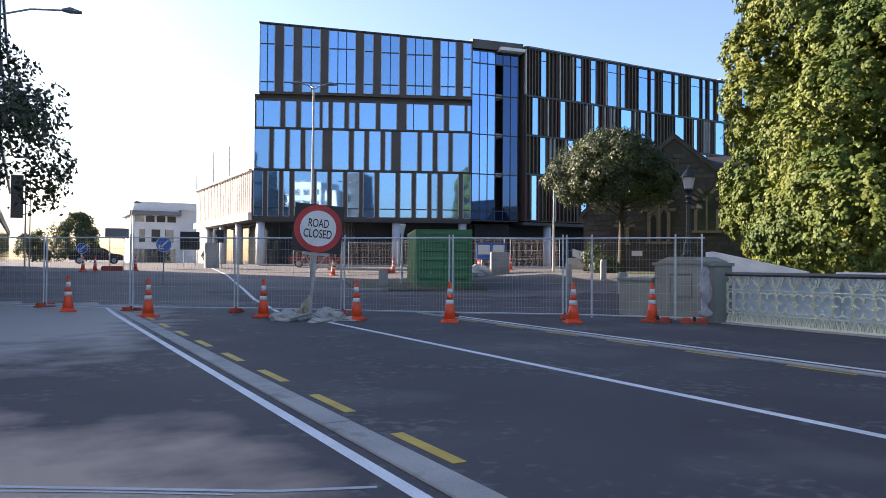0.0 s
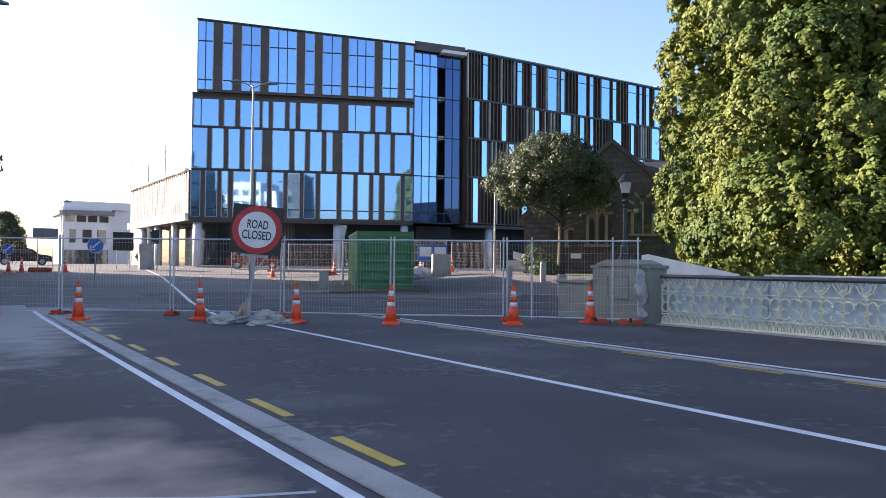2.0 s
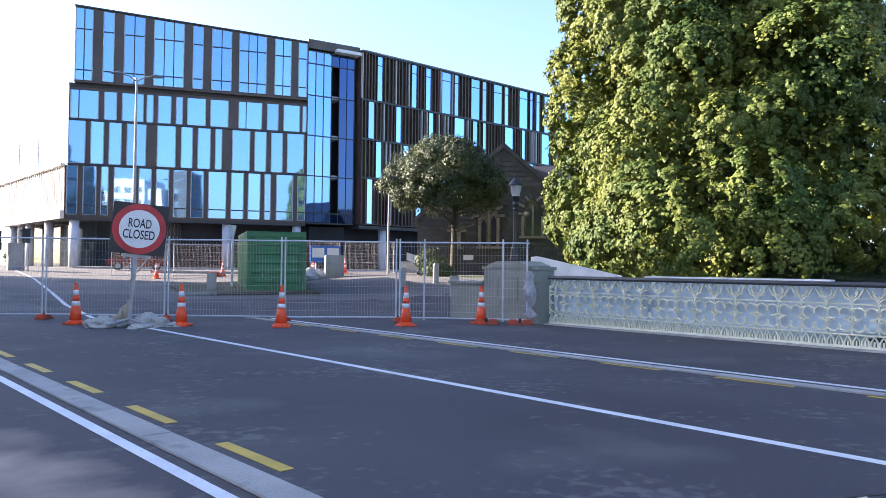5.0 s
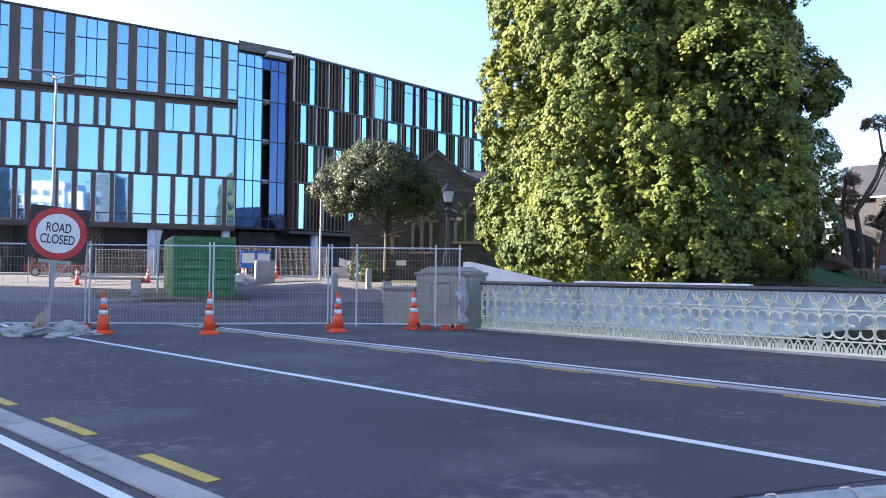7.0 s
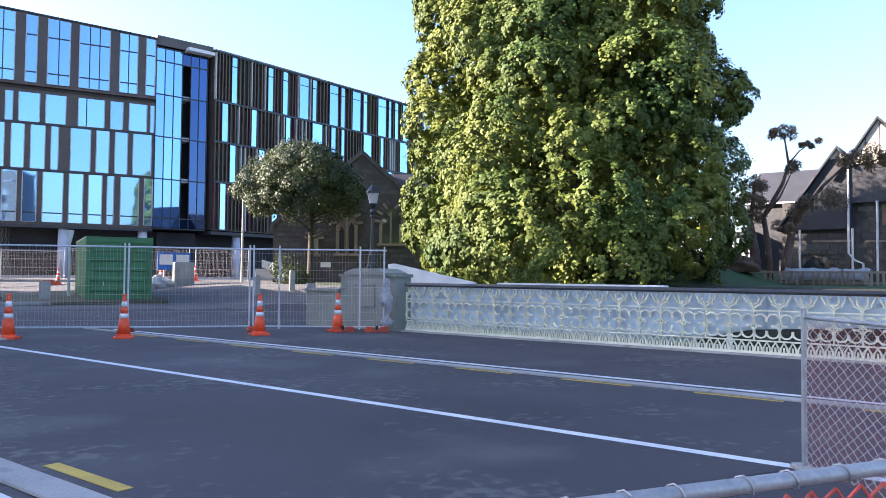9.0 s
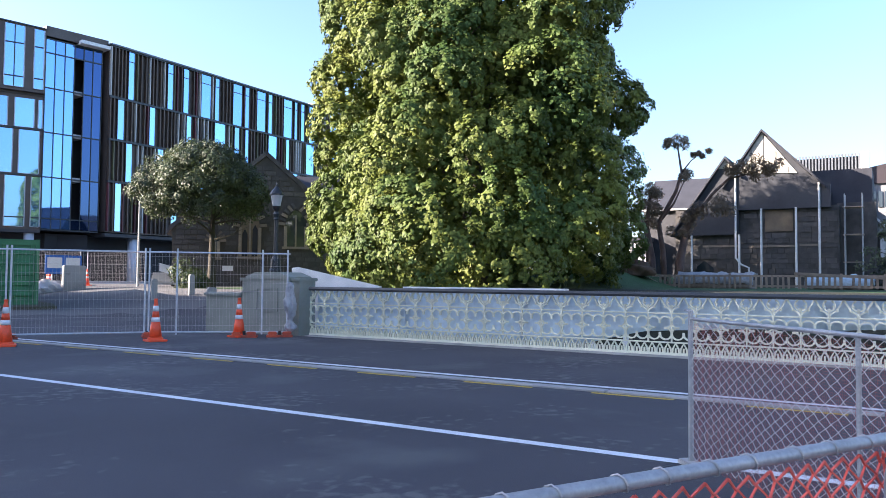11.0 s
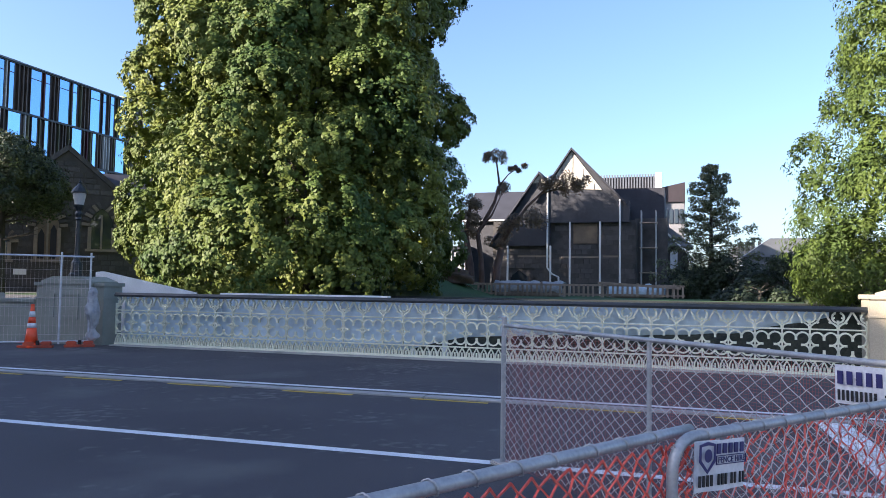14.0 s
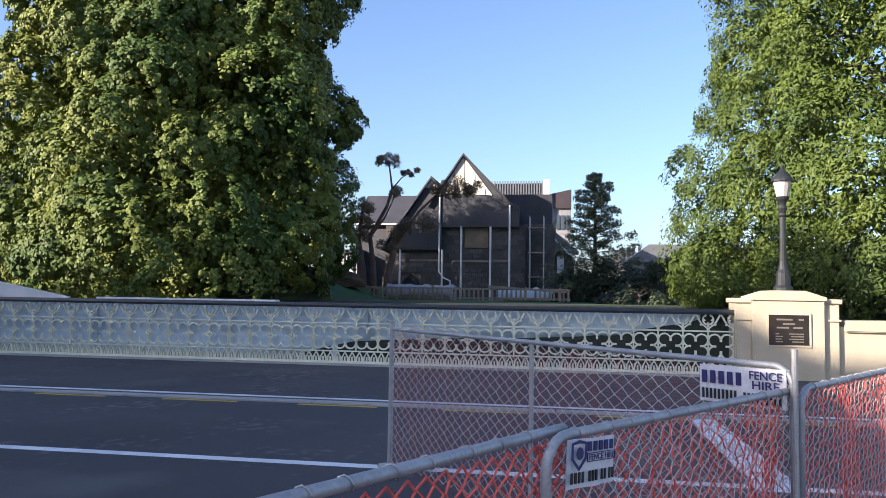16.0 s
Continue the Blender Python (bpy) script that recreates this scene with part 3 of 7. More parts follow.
def pilaster(name, y0, y1, stone, label, plaque):
    ob = thing(name, place(0, 0), label, "pilaster", kind="structure")
    bm = bm_new()
    box(bm, 13.97, 14.75, y0, y1, -0.2, 1.40, bevel=0.012)
    part("shaft", bm, stone, ob)
    bm = bm_new()
    chamfer_slab(bm, 13.94, 14.78, y0 - 0.02, y1 + 0.02, 1.37, 1.54, 1.43, 0.34)
    part("cap", bm, stone, ob)
    for a, b in ((y1, y1 + 0.26), (y0 - 0.26, y0)):
        bm = bm_new()
        box(bm, 14.06, 14.66, a, b, -0.2, 1.32, bevel=0.01)
        box(bm, 14.02, 14.70, a + (0 if a == y1 else -0.04), b + (0.04 if a == y1 else 0), 1.32, 1.40, bevel=0.01)
        box(bm, 14.03, 14.69, a + (0 if a == y1 else -0.02), b + (0.02 if a == y1 else 0), 1.02, 1.05)
        part("shoulder", bm, stone, ob)
    c = (y0 + y1) / 2
    bm = bm_new()
    for a, b, z0, z1 in ((c - 0.36, c + 0.36, 1.12, 1.15), (c - 0.36, c + 0.36, 0.57, 0.60), (c - 0.36, c - 0.33, 0.6, 1.12), (c + 0.33, c + 0.36, 0.6, 1.12)):
        box(bm, 13.945, 13.975, a, b, z0, z1)
    part("frame", bm, stone, ob)
    if plaque:
        bm = bm_new()
        box(bm, 13.955, 13.972, c - 0.33, c + 0.33, 0.6, 1.12)
        pl = part("plaque", bm, PLAQUE, ob, "dark bronze plaque")
        bm = bm_new()
        for z, spans in ((1.04, ((-0.2, 0.06), (0.16, 0.24))), (0.965, ((-0.1, 0.1),)), (0.90, ((-0.2, 0.0), (0.07, 0.22))), (0.80, ((-0.22, -0.16), (0.0, 0.24))),
                         (0.755, ((-0.22, -0.1), (0.03, 0.24))), (0.71, ((-0.22, -0.12), (0.0, 0.24))), (0.665, ((-0.22, -0.1), (0.05, 0.24)))):
            for a, b in spans:
                box(bm, 13.951, 13.956, c - b, c - a, z - 0.014, z + 0.014 if z > 0.85 else z + 0.004)
        part("inscription", bm, PLAQUE_TEXT, pl, "unreadable raised lettering")
    return ob


pilaster("pilaster", -4.50, -3.32, CREAM_STONE, "cream painted stone bridge pilaster with bronze plaque", True)
far = pilaster("pilaster", 12.55, 13.95, OLIVE_STONE, "grey-green painted stone bridge pilaster", False)
bm = bm_new()
box(bm, 14.05, 14.7, 14.22, 15.5, -0.2, 0.92, bevel=0.01)
box(bm, 14.0, 14.75, 14.22, 15.55, 0.92, 1.0, bevel=0.015)
part("wing_wall", bm, OLIVE_STONE, far)
wing = bm_new()
box(wing, 14.15, 14.6, -14.0, -4.78, -0.3, 0.93, bevel=0.01)
box(wing, 14.08, 14.67, -14.0, -4.86, 0.84, 1.04, bevel=0.02)
structure("wing_wall", wing, CREAM_STONE, "low cream painted stone wall beside the pilaster", category="wall")


def lamp_post(x, y, z, label):
    ob = thing("street_lamp", place(x, y, z) @ Matrix.Diagonal((1, 1, 1.05, 1)), label, "lamp", "lamps on the pilasters")
    bm = bm_new()
    lathe(bm, [(0.17, -0.02), (0.17, 0.05), (0.13, 0.09), (0.12, 0.3), (0.085, 0.36), (0.075, 0.42), (0.06, 0.5), (0.052, 1.25), (0.075, 1.28), (0.06, 1.32), (0.085, 1.40), (0.06, 1.46), (0.07, 1.5), (0.11, 1.56), (0.12, 1.6)], 12)
    part("post", bm, LAMP_IRON, ob, smooth=False)
    bm = bm_new()
    lathe(bm, [(0.10, 1.6), (0.155, 1.86), (0.15, 1.865), (0.02, 1.84)], 12)
    part("lantern", bm, LAMP_GLASS, ob, "frosted glass lantern")
    bm = bm_new()
    lathe(bm, [(0.19, 1.86), (0.19, 1.89), (0.13, 1.97), (0.06, 2.04), (0.03, 2.08), (0.035, 2.11), (0.012, 2.15), (0.008, 2.2)], 12)
    part("hood", bm, LAMP_IRON, ob)
    return ob


lamp_post(14.35, -3.93, 1.54, "dark iron heritage lamp on the cream pilaster")
lamp_post(14.35, 13.35, 1.54, "dark iron heritage lamp on the grey-green pilaster")


# ---- large office building ----
AO, AU = Vector((18.6, 69.55, 0)), 114.0            # corner and bearing of the street front
MA = Matrix.Translation(AO) @ pose(0, 0, 0, 0, 0, 90 - AU)   # local x along the front, y into the building
ALEN = 20.25
office = thing("office_building", Matrix(), "modern office building with blue reflective glass and dark bronze panels", "building")


def slab(name, mat, m, x0, x1, y0, y1, z0, z1, parent, label=""):
    bm = bm_new()
    box(bm, x0, x1, y0, y1, z0, z1)
    return part(name, bm, mat, parent, label, m=m)


slab("wall", FACADE_DARK, MA, 0, ALEN, 0.12, 14, 5.3, 16.55, office, "dark bronze cladding")
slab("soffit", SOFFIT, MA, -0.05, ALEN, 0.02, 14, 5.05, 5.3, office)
bm = bm_new()
prism(bm, [(0.45, 16.85), (ALEN, 16.75), (ALEN, 22.2), (0.45, 23.4)], -0.38, 13.5)
part("upper_wall", bm, FACADE_DARK, office, "dark bronze upper box", m=MA)
bm = bm_new()
prism(bm, [(0.40, 23.36), (ALEN + 0.05, 22.16), (ALEN + 0.05, 22.26), (0.40, 23.48)], -0.5, 13.6)
part("roof_edge", bm, RAIL_DARK, office, m=MA)
slab("ledge", SOFFIT, MA, 0.0, ALEN, 0.05, 13, 16.55, 16.85, office)


def a_window(m, u0, u1, z0, z1, y, mullions, transoms, slope=0.0, zt=None):
    """One glazed unit: a pane, a pale frame round it, dark mullions and transoms."""
    bm = bm_new()
    za, zb = (z1, z1) if zt is None else zt
    v = [bm.verts.new(p) for p in ((u0, y, z0), (u1, y, z0), (u1, y, zb), (u0, y, za))]
    bm.faces.new(v)
    w = part("window", bm, GLASS_BLUE, office, m=m)
    bm = bm_new()
    f, dpt = 0.075, 0.05
    for a, b, t0, t1 in ((u0 - f, u0, za, za), (u1, u1 + f, zb, zb)):
        prism(bm, [(a, z0), (b, z0), (b, t1), (a, t0)], y - dpt, y + 0.02)
    box(bm, u0, u1, y - dpt, y + 0.02, z0 - 0.04, z0)
    part("frame", bm, FRAME_PALE, w)
    for mu in mullions:
        bm = bm_new()
        prism(bm, [(mu - 0.04, z0), (mu + 0.04, z0), (mu + 0.04, zb), (mu - 0.04, za)], y - dpt, y + 0.01)
        part("mullion", bm, RAIL_DARK, w)
    for tr in transoms:
        bm = bm_new()
        box(bm, u0, u1, y - dpt + 0.01, y + 0.01, tr - 0.05, tr + 0.05)
        part("transom", bm, RAIL_DARK, w)
    return w


def spans(row, lo, hi):
    """Window spans given in a ruler from lo to hi, as metres along the front."""
    return [((a - lo) / (hi - lo) * ALEN, (b - lo) / (hi - lo) * ALEN) for a, b in row]


R2 = [(82, 178), (204, 245), (270, 345), (362, 382), (405, 450), (474, 495), (518, 585), (609, 675), (722, 812), (838, 880), (907, 970), (987, 998)]
R3 = [(77, 133), (157, 200), (224, 265), (290, 357), (404, 470), (496, 536), (561, 606), (630, 652), (698, 765), (789, 832), (857, 900), (924, 990)]
R4 = [(74, 108), (133, 176), (198, 220), (245, 313), (338, 380), (403, 447), (470, 515), (537, 582), (606, 672), (696, 742), (765, 810), (832, 853), (881, 946), (970, 998)]
RT = [(103, 160, 2), (203, 238, 1), (280, 352, 2), (392, 502, 3), (542, 577, 1), (616, 690, 2), (726, 832, 3), (872, 935, 2), (971, 1002, 1)]
for row, z0, z1 in ((R2, 13.85, 16.25), (R3, 9.98, 13.6), (R4, 5.55, 9.72)):
    for a, b in spans(row, 73, 1003):
        mull = [a + 0.6] if (b - a) > 1.9 and z0 > 13 else []
        a_window(MA, a, b, z0, z1, 0.06, mull, [z0 + 0.75] if z0 < 6 else [])
for z in (13.72, 9.85):
    slab("floor_band", RAIL_DARK, MA, 0, ALEN, 0.0, 0.1, z - 0.06, z + 0.06, office)
for a, b, k in RT:
    u0, u1 = [0.45 + (v - 98) / (1010 - 98) * (ALEN - 0.45) for v in (a, b)]
    za, zb = [23.22 - (u - 0.45) * 0.0603 for u in (u0, u1)]
    mull = [u0 + (u1 - u0) * i / k for i in range(1, k)]
    a_window(MA, u0, u1, 17.05, za, -0.43, mull, [17.9, 21.45 - u0 * 0.045], zt=(za, zb))

# glazed stair hall between the two fronts
hall0, hall1 = Vector((37.15, 61.35)), Vector((41.9, 60.55))
hd = (hall1 - hall0)
MH = Matrix.Translation((hall0.x, hall0.y, 0)) @ pose(0, 0, 0, 0, 0, math.degrees(math.atan2(hd.y, hd.x)))
HL = hd.length
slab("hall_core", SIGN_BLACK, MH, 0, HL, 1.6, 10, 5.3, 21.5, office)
for i in range(6):
    for j, (z0, z1) in enumerate(((5.4, 6.3), (6.3, 9.8), (9.8, 13.6), (13.6, 17.4), (17.4, 20.4), (20.4, 21.6))):
        a, b = HL * i / 6, HL * (i + 1) / 6
        if i == 3 and 0 < j < 5:
            continue
        bm = bm_new()
        v = [bm.verts.new(p) for p in ((a + 0.03, 0, z0 + 0.05), (b - 0.03, 0, z0 + 0.05), (b - 0.03, 0, z1 - 0.05), (a + 0.03, 0, z1 - 0.05))]
        bm.faces.new(v)
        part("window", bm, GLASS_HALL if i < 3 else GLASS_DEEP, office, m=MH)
for j, z in enumerate((9.8, 13.6, 17.4)):
    slab("landing", PALE_CONCRETE, MH, HL * 3 / 6 - 0.1, HL * 4 / 6 + 0.1, 0.15, 1.6, z - 0.15, z + 0.2, office)
for i in range(7):
    slab("mullion", RAIL_DARK, MH, HL * i / 6 - 0.03, HL * i / 6 + 0.03, -0.06, 0.05, 5.3, 21.6, office)
for z in (5.35, 6.3, 9.8, 13.6, 17.4, 20.4, 21.6):
    slab("transom", RAIL_DARK, MH, 0, HL, -0.05, 0.04, z - 0.05, z + 0.05, office)
slab("roof_canopy", FACADE_DARK, MH, -0.1, HL + 0.4, -0.3, 9, 21.75, 22.6, office)
slab("canopy_lip", WHITE_WALL, MH, 2.6, HL + 0.3, -0.9, 0.4, 21.65, 21.95, office)

# long finned wing
WX0, WX1, WY = 42.25, 92.0, 60.0
bm = bm_new()
box(bm, WX0, WX1, WY + 0.05, WY + 16, 5.4, 22.2)
part("wing_wall", bm, FACADE_DARK, office, "dark bronze cladding behind fins")
bm = bm_new()
box(bm, WX0 - 0.1, WX1, WY - 0.35, WY + 16, 22.2, 22.32)
part("roof_edge", bm, METAL_ROOF, office)
for x0, x1, z in ((WX0 + 1, 56.5, 22.75), (70.5, 88, 22.9)):
    bm = bm_new()
    box(bm, x0, x1, WY + 0.8, WY + 12, 22.3, z)
    part("plant_room", bm, METAL_ROOF, office)
rng = random.Random(5)
LV = (5.4, 9.96, 13.74, 17.58, 22.2)
# glazed spans along the wing, floor by floor from the bottom
GLZ = ([(43.05, 43.7), (49.2, 49.9), (55.4, 56.6), (61.2, 62.4)],
       [(44.07, 44.75), (47.5, 48.2), (52.1, 53.2), (56.0, 56.7), (60.2, 61.5), (66.0, 67.2)],
       [(43.12, 43.82), (46.53, 47.17), (50.86, 51.47), (54.47, 55.93), (57.21, 57.91), (58.75, 59.26), (62.28, 63.63), (65.14, 65.69), (68.6, 70.0), (73.2, 74.5)],
       [(44.15, 44.78), (48.5, 49.16), (50.4, 51.07), (52.63, 53.89), (54.44, 55.02), (56.91, 58.21), (58.65, 59.26), (60.43, 61.75), (62.2, 62.81), (64.67, 66.06), (66.5, 66.99), (67.62, 68.23), (69.06, 70.21), (73.0, 74.3)])
for fl in range(4):
    z0, z1 = LV[fl] + 0.1, LV[fl + 1] - 0.12
    shared = {}
    for nm, mt in (("brown", FIN_BROWN), ("red", FIN_RED), ("olive", FIN_OLIVE), ("pale", FIN_PALE)):
        b2 = bm_new()
        box(b2, -0.05, 0.05, -0.22, 0.02, z0, z1)
        tmp = part("fin", b2, mt, office)
        shared[nm] = tmp.data
        bpy.data.objects.remove(tmp)
    for a, b in GLZ[fl]:
        bm = bm_new()
        box(bm, a + 0.03, b - 0.03, WY - 0.12, WY - 0.06, z0 + 0.02, z1 - 0.02)
        part("window", bm, GLASS_BLUE, office)
        bm = bm_new()
        box(bm, a - 0.03, a + 0.02, WY - 0.16, WY, z0, z1)
        box(bm, b - 0.02, b + 0.03, WY - 0.16, WY, z0, z1)
        if fl == 3:
            box(bm, a + 0.02, b - 0.02, WY - 0.15, WY - 0.1, z1 - 0.95, z1 - 0.88)
        part("frame", bm, FACADE_DARK, office)
    x = WX0 + 0.1
    while x < 78:
        if not any(a - 0.12 < x < b + 0.12 for a, b in GLZ[fl]):
            part("fin", shared[rng.choices(("brown", "red", "olive", "pale"), (6, 1.6, 1.4, 2.2))[0]], None, office, m=place(x, WY))
        x += rng.choice((0.36, 0.44, 0.5))
    bm = bm_new()
    box(bm, WX0, WX1, WY - 0.24, WY + 0.04, LV[fl + 1] - 0.12, LV[fl + 1] + 0.08)
    part("floor_band", bm, RAIL_DARK, office)
bm = bm_new()
box(bm, WX0, WX1, WY + 0.02, WY + 16, 5.0, 5.3)
part("soffit", bm, SOFFIT, office)

# recessed ground floor: dark glazing, columns
slab("ground_glazing", GLASS_DARK, MA, 0.3, ALEN, 2.6, 2.7, 1.0, 5.1, office, "dark ground floor glazing")
# set-back walls in the near-black colour that carries the overhang's shade
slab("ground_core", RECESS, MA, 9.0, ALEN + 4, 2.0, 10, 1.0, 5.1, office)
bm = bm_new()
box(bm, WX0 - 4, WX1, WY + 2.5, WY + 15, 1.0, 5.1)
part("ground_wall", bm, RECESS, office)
for i in range(13):
    slab("mullion", RAIL_DARK, MA, 0.5 + i * 1.5, 0.58 + i * 1.5, 2.5, 2.6, 1.0, 5.1, office)
col = bm_new()
lathe(col, [(0.4, 0.9), (0.4, 5.2)], 18)
cm = None
for x, y in [tuple((MA @ Vector((u, 0.6, 0))).xy) for u in (0.55, 13.2, 19.5)] + [(45.6, 60.7), (53, 60.7), (60.5, 60.7), (68, 60.7), (75.5, 60.7)] + [tuple((MA @ Vector((0.8, v, 0))).xy) for v in (6.0, 12.0)]:
    if cm is None:
        cm = part("column", col, COLUMN, office, "pale round concrete column", True, m=place(x, y)).data
    else:
        part("column", cm, None, office, "pale round concrete column", m=place(x, y))

# added column under the overhang: its zigzag ribs imitate a wavy reflection in the glass
bm = bm_new()
lathe(bm, [(0.62, 0.95), (0.62, 5.1)], 16)
zig = part("sculpted_column", bm, SOFFIT, office, "dark column with pale zigzag ribs in place of a wavy reflection", m=MA @ place(8.6, 2.0))
for k in range(12):
    bm = bm_new()
    a0 = 2 * math.pi * k / 12
    tube(bm, [(0.64 * math.cos(a0 + 0.22 * (j % 2)), 0.64 * math.sin(a0 + 0.22 * (j % 2)), 1.0 + j * 0.34) for j in range(13)], 0.032, 5)
    part("rib", bm, STONE_PALE, zig)

# pale two-storey side of the building along the street
bm = bm_new()
SX = 18.55
box(bm, SX + 0.1, SX + 9, 70.4, 96, 5.3, 9.85)
part("side_wall", bm, FACADE_DARK, office, "dark wall behind pale slats")
bm = bm_new()
for i in range(34):
    y = 70.5 + i * 0.75
    box(bm, SX + 0.06, SX + 0.1, y, y + 0.24, 5.9, 9.8)
tagged(part("slats", bm, WHITE_WALL, office), kind="stuff")
bm = bm_new()
box(bm, SX - 0.25, SX + 0.1, 70.4, 96, 5.2, 5.9)
box(bm, SX - 0.25, SX + 0.1, 70.4, 96, 9.78, 9.95)
part("side_band", bm, WHITE_WALL, office)
bm = bm_new()
box(bm, SX + 2.2, SX + 9, 71.5, 96, 1.0, 5.2)
part("side_glazing", bm, GLASS_DARK, office)
for y in (77, 84, 91):
    part("column", cm, None, office, "pale round concrete column", m=place(SX + 0.6, y))
for i, (x, y, h) in enumerate(((19, 88.5, 14.0), (18.8, 97, 13.4), (19.5, 83, 13.8))):
    bm = bm_new()
    rod(bm, (x, y, 9.9), (x, y, h), 0.05)
    part("mast", bm, GALV, office)


# ---- trees ----
def leaf_cloud(rng, clumps, per, size, droop=0.5, long=1.6, name="crown", material=None, mess=0.42, face=0.0):
    """Leaves scattered in clumps. A clump is (centre, radius, outward way). Each leaf is a bent four-cornered blade."""
    C = np.array([c for c, _, _ in clumps])
    R = np.array([r for _, r, _ in clumps])
    O = np.array([o for _, _, o in clumps])
    k = len(clumps)
    idx = np.repeat(np.arange(k), per)
    n = len(idx)
    d = rng.normal(size=(n, 3))
    d /= np.linalg.norm(d, axis=1)[:, None]
    d = d + O[idx] * 0.7
    d /= np.linalg.norm(d, axis=1)[:, None]
    ph = C[idx] * 1.7
    ripple = (np.sin(d[:, 0] * 7 + ph[:, 0]) + np.sin(d[:, 1] * 8 + ph[:, 1]) + np.sin(d[:, 2] * 7 + ph[:, 2])) / 3
    rad = R[idx] * (1 + 0.36 * ripple) * (1 - 0.5 * rng.uniform(0, 1, n) ** 2.5)
    P = C[idx] + d * rad[:, None] * np.array([1, 1, 1.05])
    nrm = d + O[idx] * face + rng.normal(scale=mess, size=(n, 3)) * (1 + face * 0.5) + np.array([0, 0, 0.2])
    nrm /= np.linalg.norm(nrm, axis=1)[:, None]
    t = rng.normal(size=(n, 3)) + np.array([0, 0, -droop])
    t -= nrm * np.sum(t * nrm, axis=1)[:, None]
    t /= np.linalg.norm(t, axis=1)[:, None]
    s = np.cross(nrm, t)
    ln = size * rng.uniform(0.7, 1.3, n)[:, None]
    wd = ln / long
    fold = nrm * ln * 0.12
    V = np.empty((n, 4, 3))
    V[:, 0] = P - t * ln * 0.5
    V[:, 1] = P + s * wd * 0.5 - fold
    V[:, 2] = P + t * ln * 0.5
    V[:, 3] = P - s * wd * 0.5 - fold
    me = bpy.data.meshes.new(name)
    me.vertices.add(n * 4)
    me.vertices.foreach_set("co", V.ravel())
    me.loops.add(n * 6)
    f = (np.arange(n) * 4)[:, None] + np.array([0, 1, 2, 0, 2, 3])
    me.loops.foreach_set("vertex_index", f.ravel().astype(np.int32))
    me.polygons.add(n * 2)
    me.polygons.foreach_set("loop_start", (np.arange(n * 2) * 3).astype(np.int32))
    me.update(calc_edges=True)
    me.materials.append(material)
    return me


def sprays(rng, clumps, n, frac):
    """Break each lobe of a crown into small hanging sprays on its outer side."""
    out = []
    for c, r, o in clumps:
        d = rng.normal(size=(n, 3)) + np.array(o) * 0.75
        d /= np.linalg.norm(d, axis=1)[:, None]
        k = rng.uniform(0.86, 1.05, n)
        for i in range(n):
            p = np.array(c) + d[i] * r * k[i] - np.array((0, 0, 0.1 * r * k[i]))
            w = d[i] + np.array(o) * 0.4 + np.array((0, 0, 0.25))
            out.append((tuple(p), r * frac * rng.uniform(0.6, 1.4), tuple(w / np.linalg.norm(w))))
    return out


def crown_clumps(rng, profile, count, clump, lump=0.18, freq=0.35, seed=(0, 0, 0), inner=0.35, gap=0.0, rough=0.0):
    """Clumps on and inside a crown whose radius at each height is given by (z, r) pairs; gap keeps them apart."""
    zs, rs = zip(*profile)
    out, at = [], np.zeros((0, 3))
    tries = 0
    while len(out) < count and tries < count * 60:
        tries += 1
        z = rng.uniform(zs[0], zs[-1])
        r = float(np.interp(z, zs, rs))
        if rng.uniform(0, max(rs)) > r + 0.15 * max(rs):
            continue
        a = rng.uniform(0, 2 * math.pi)
        d = Vector((math.cos(a), math.sin(a), 0))
        q = noise.noise(Vector((d.x * r * freq + seed[0], d.y * r * freq + seed[1], z * freq + seed[2])))
        rr = r * (1 + lump * 2 * q) + rng.uniform(-1, 0.7) * rough
        if rough:
            rr = min(rr, r + 0.45 * rough)
        depth = 1 - (rng.uniform(0, 1) ** 2) * inner
        rad = clump * rng.uniform(0.65, 1.35)
        c = np.array((d.x * rr * depth, d.y * rr * depth, z))
        if gap and len(at) and np.min(np.linalg.norm(at - c, axis=1)) < gap * rad:
            continue
        at = np.vstack((at, c))
        slope = (float(np.interp(z + 0.5, zs, rs)) - float(np.interp(z - 0.5, zs, rs)))
        o = Vector((d.x, d.y, -slope * 0.6 + 0.45)).normalized()
        out.append((tuple(c), rad, tuple(o)))
    return out


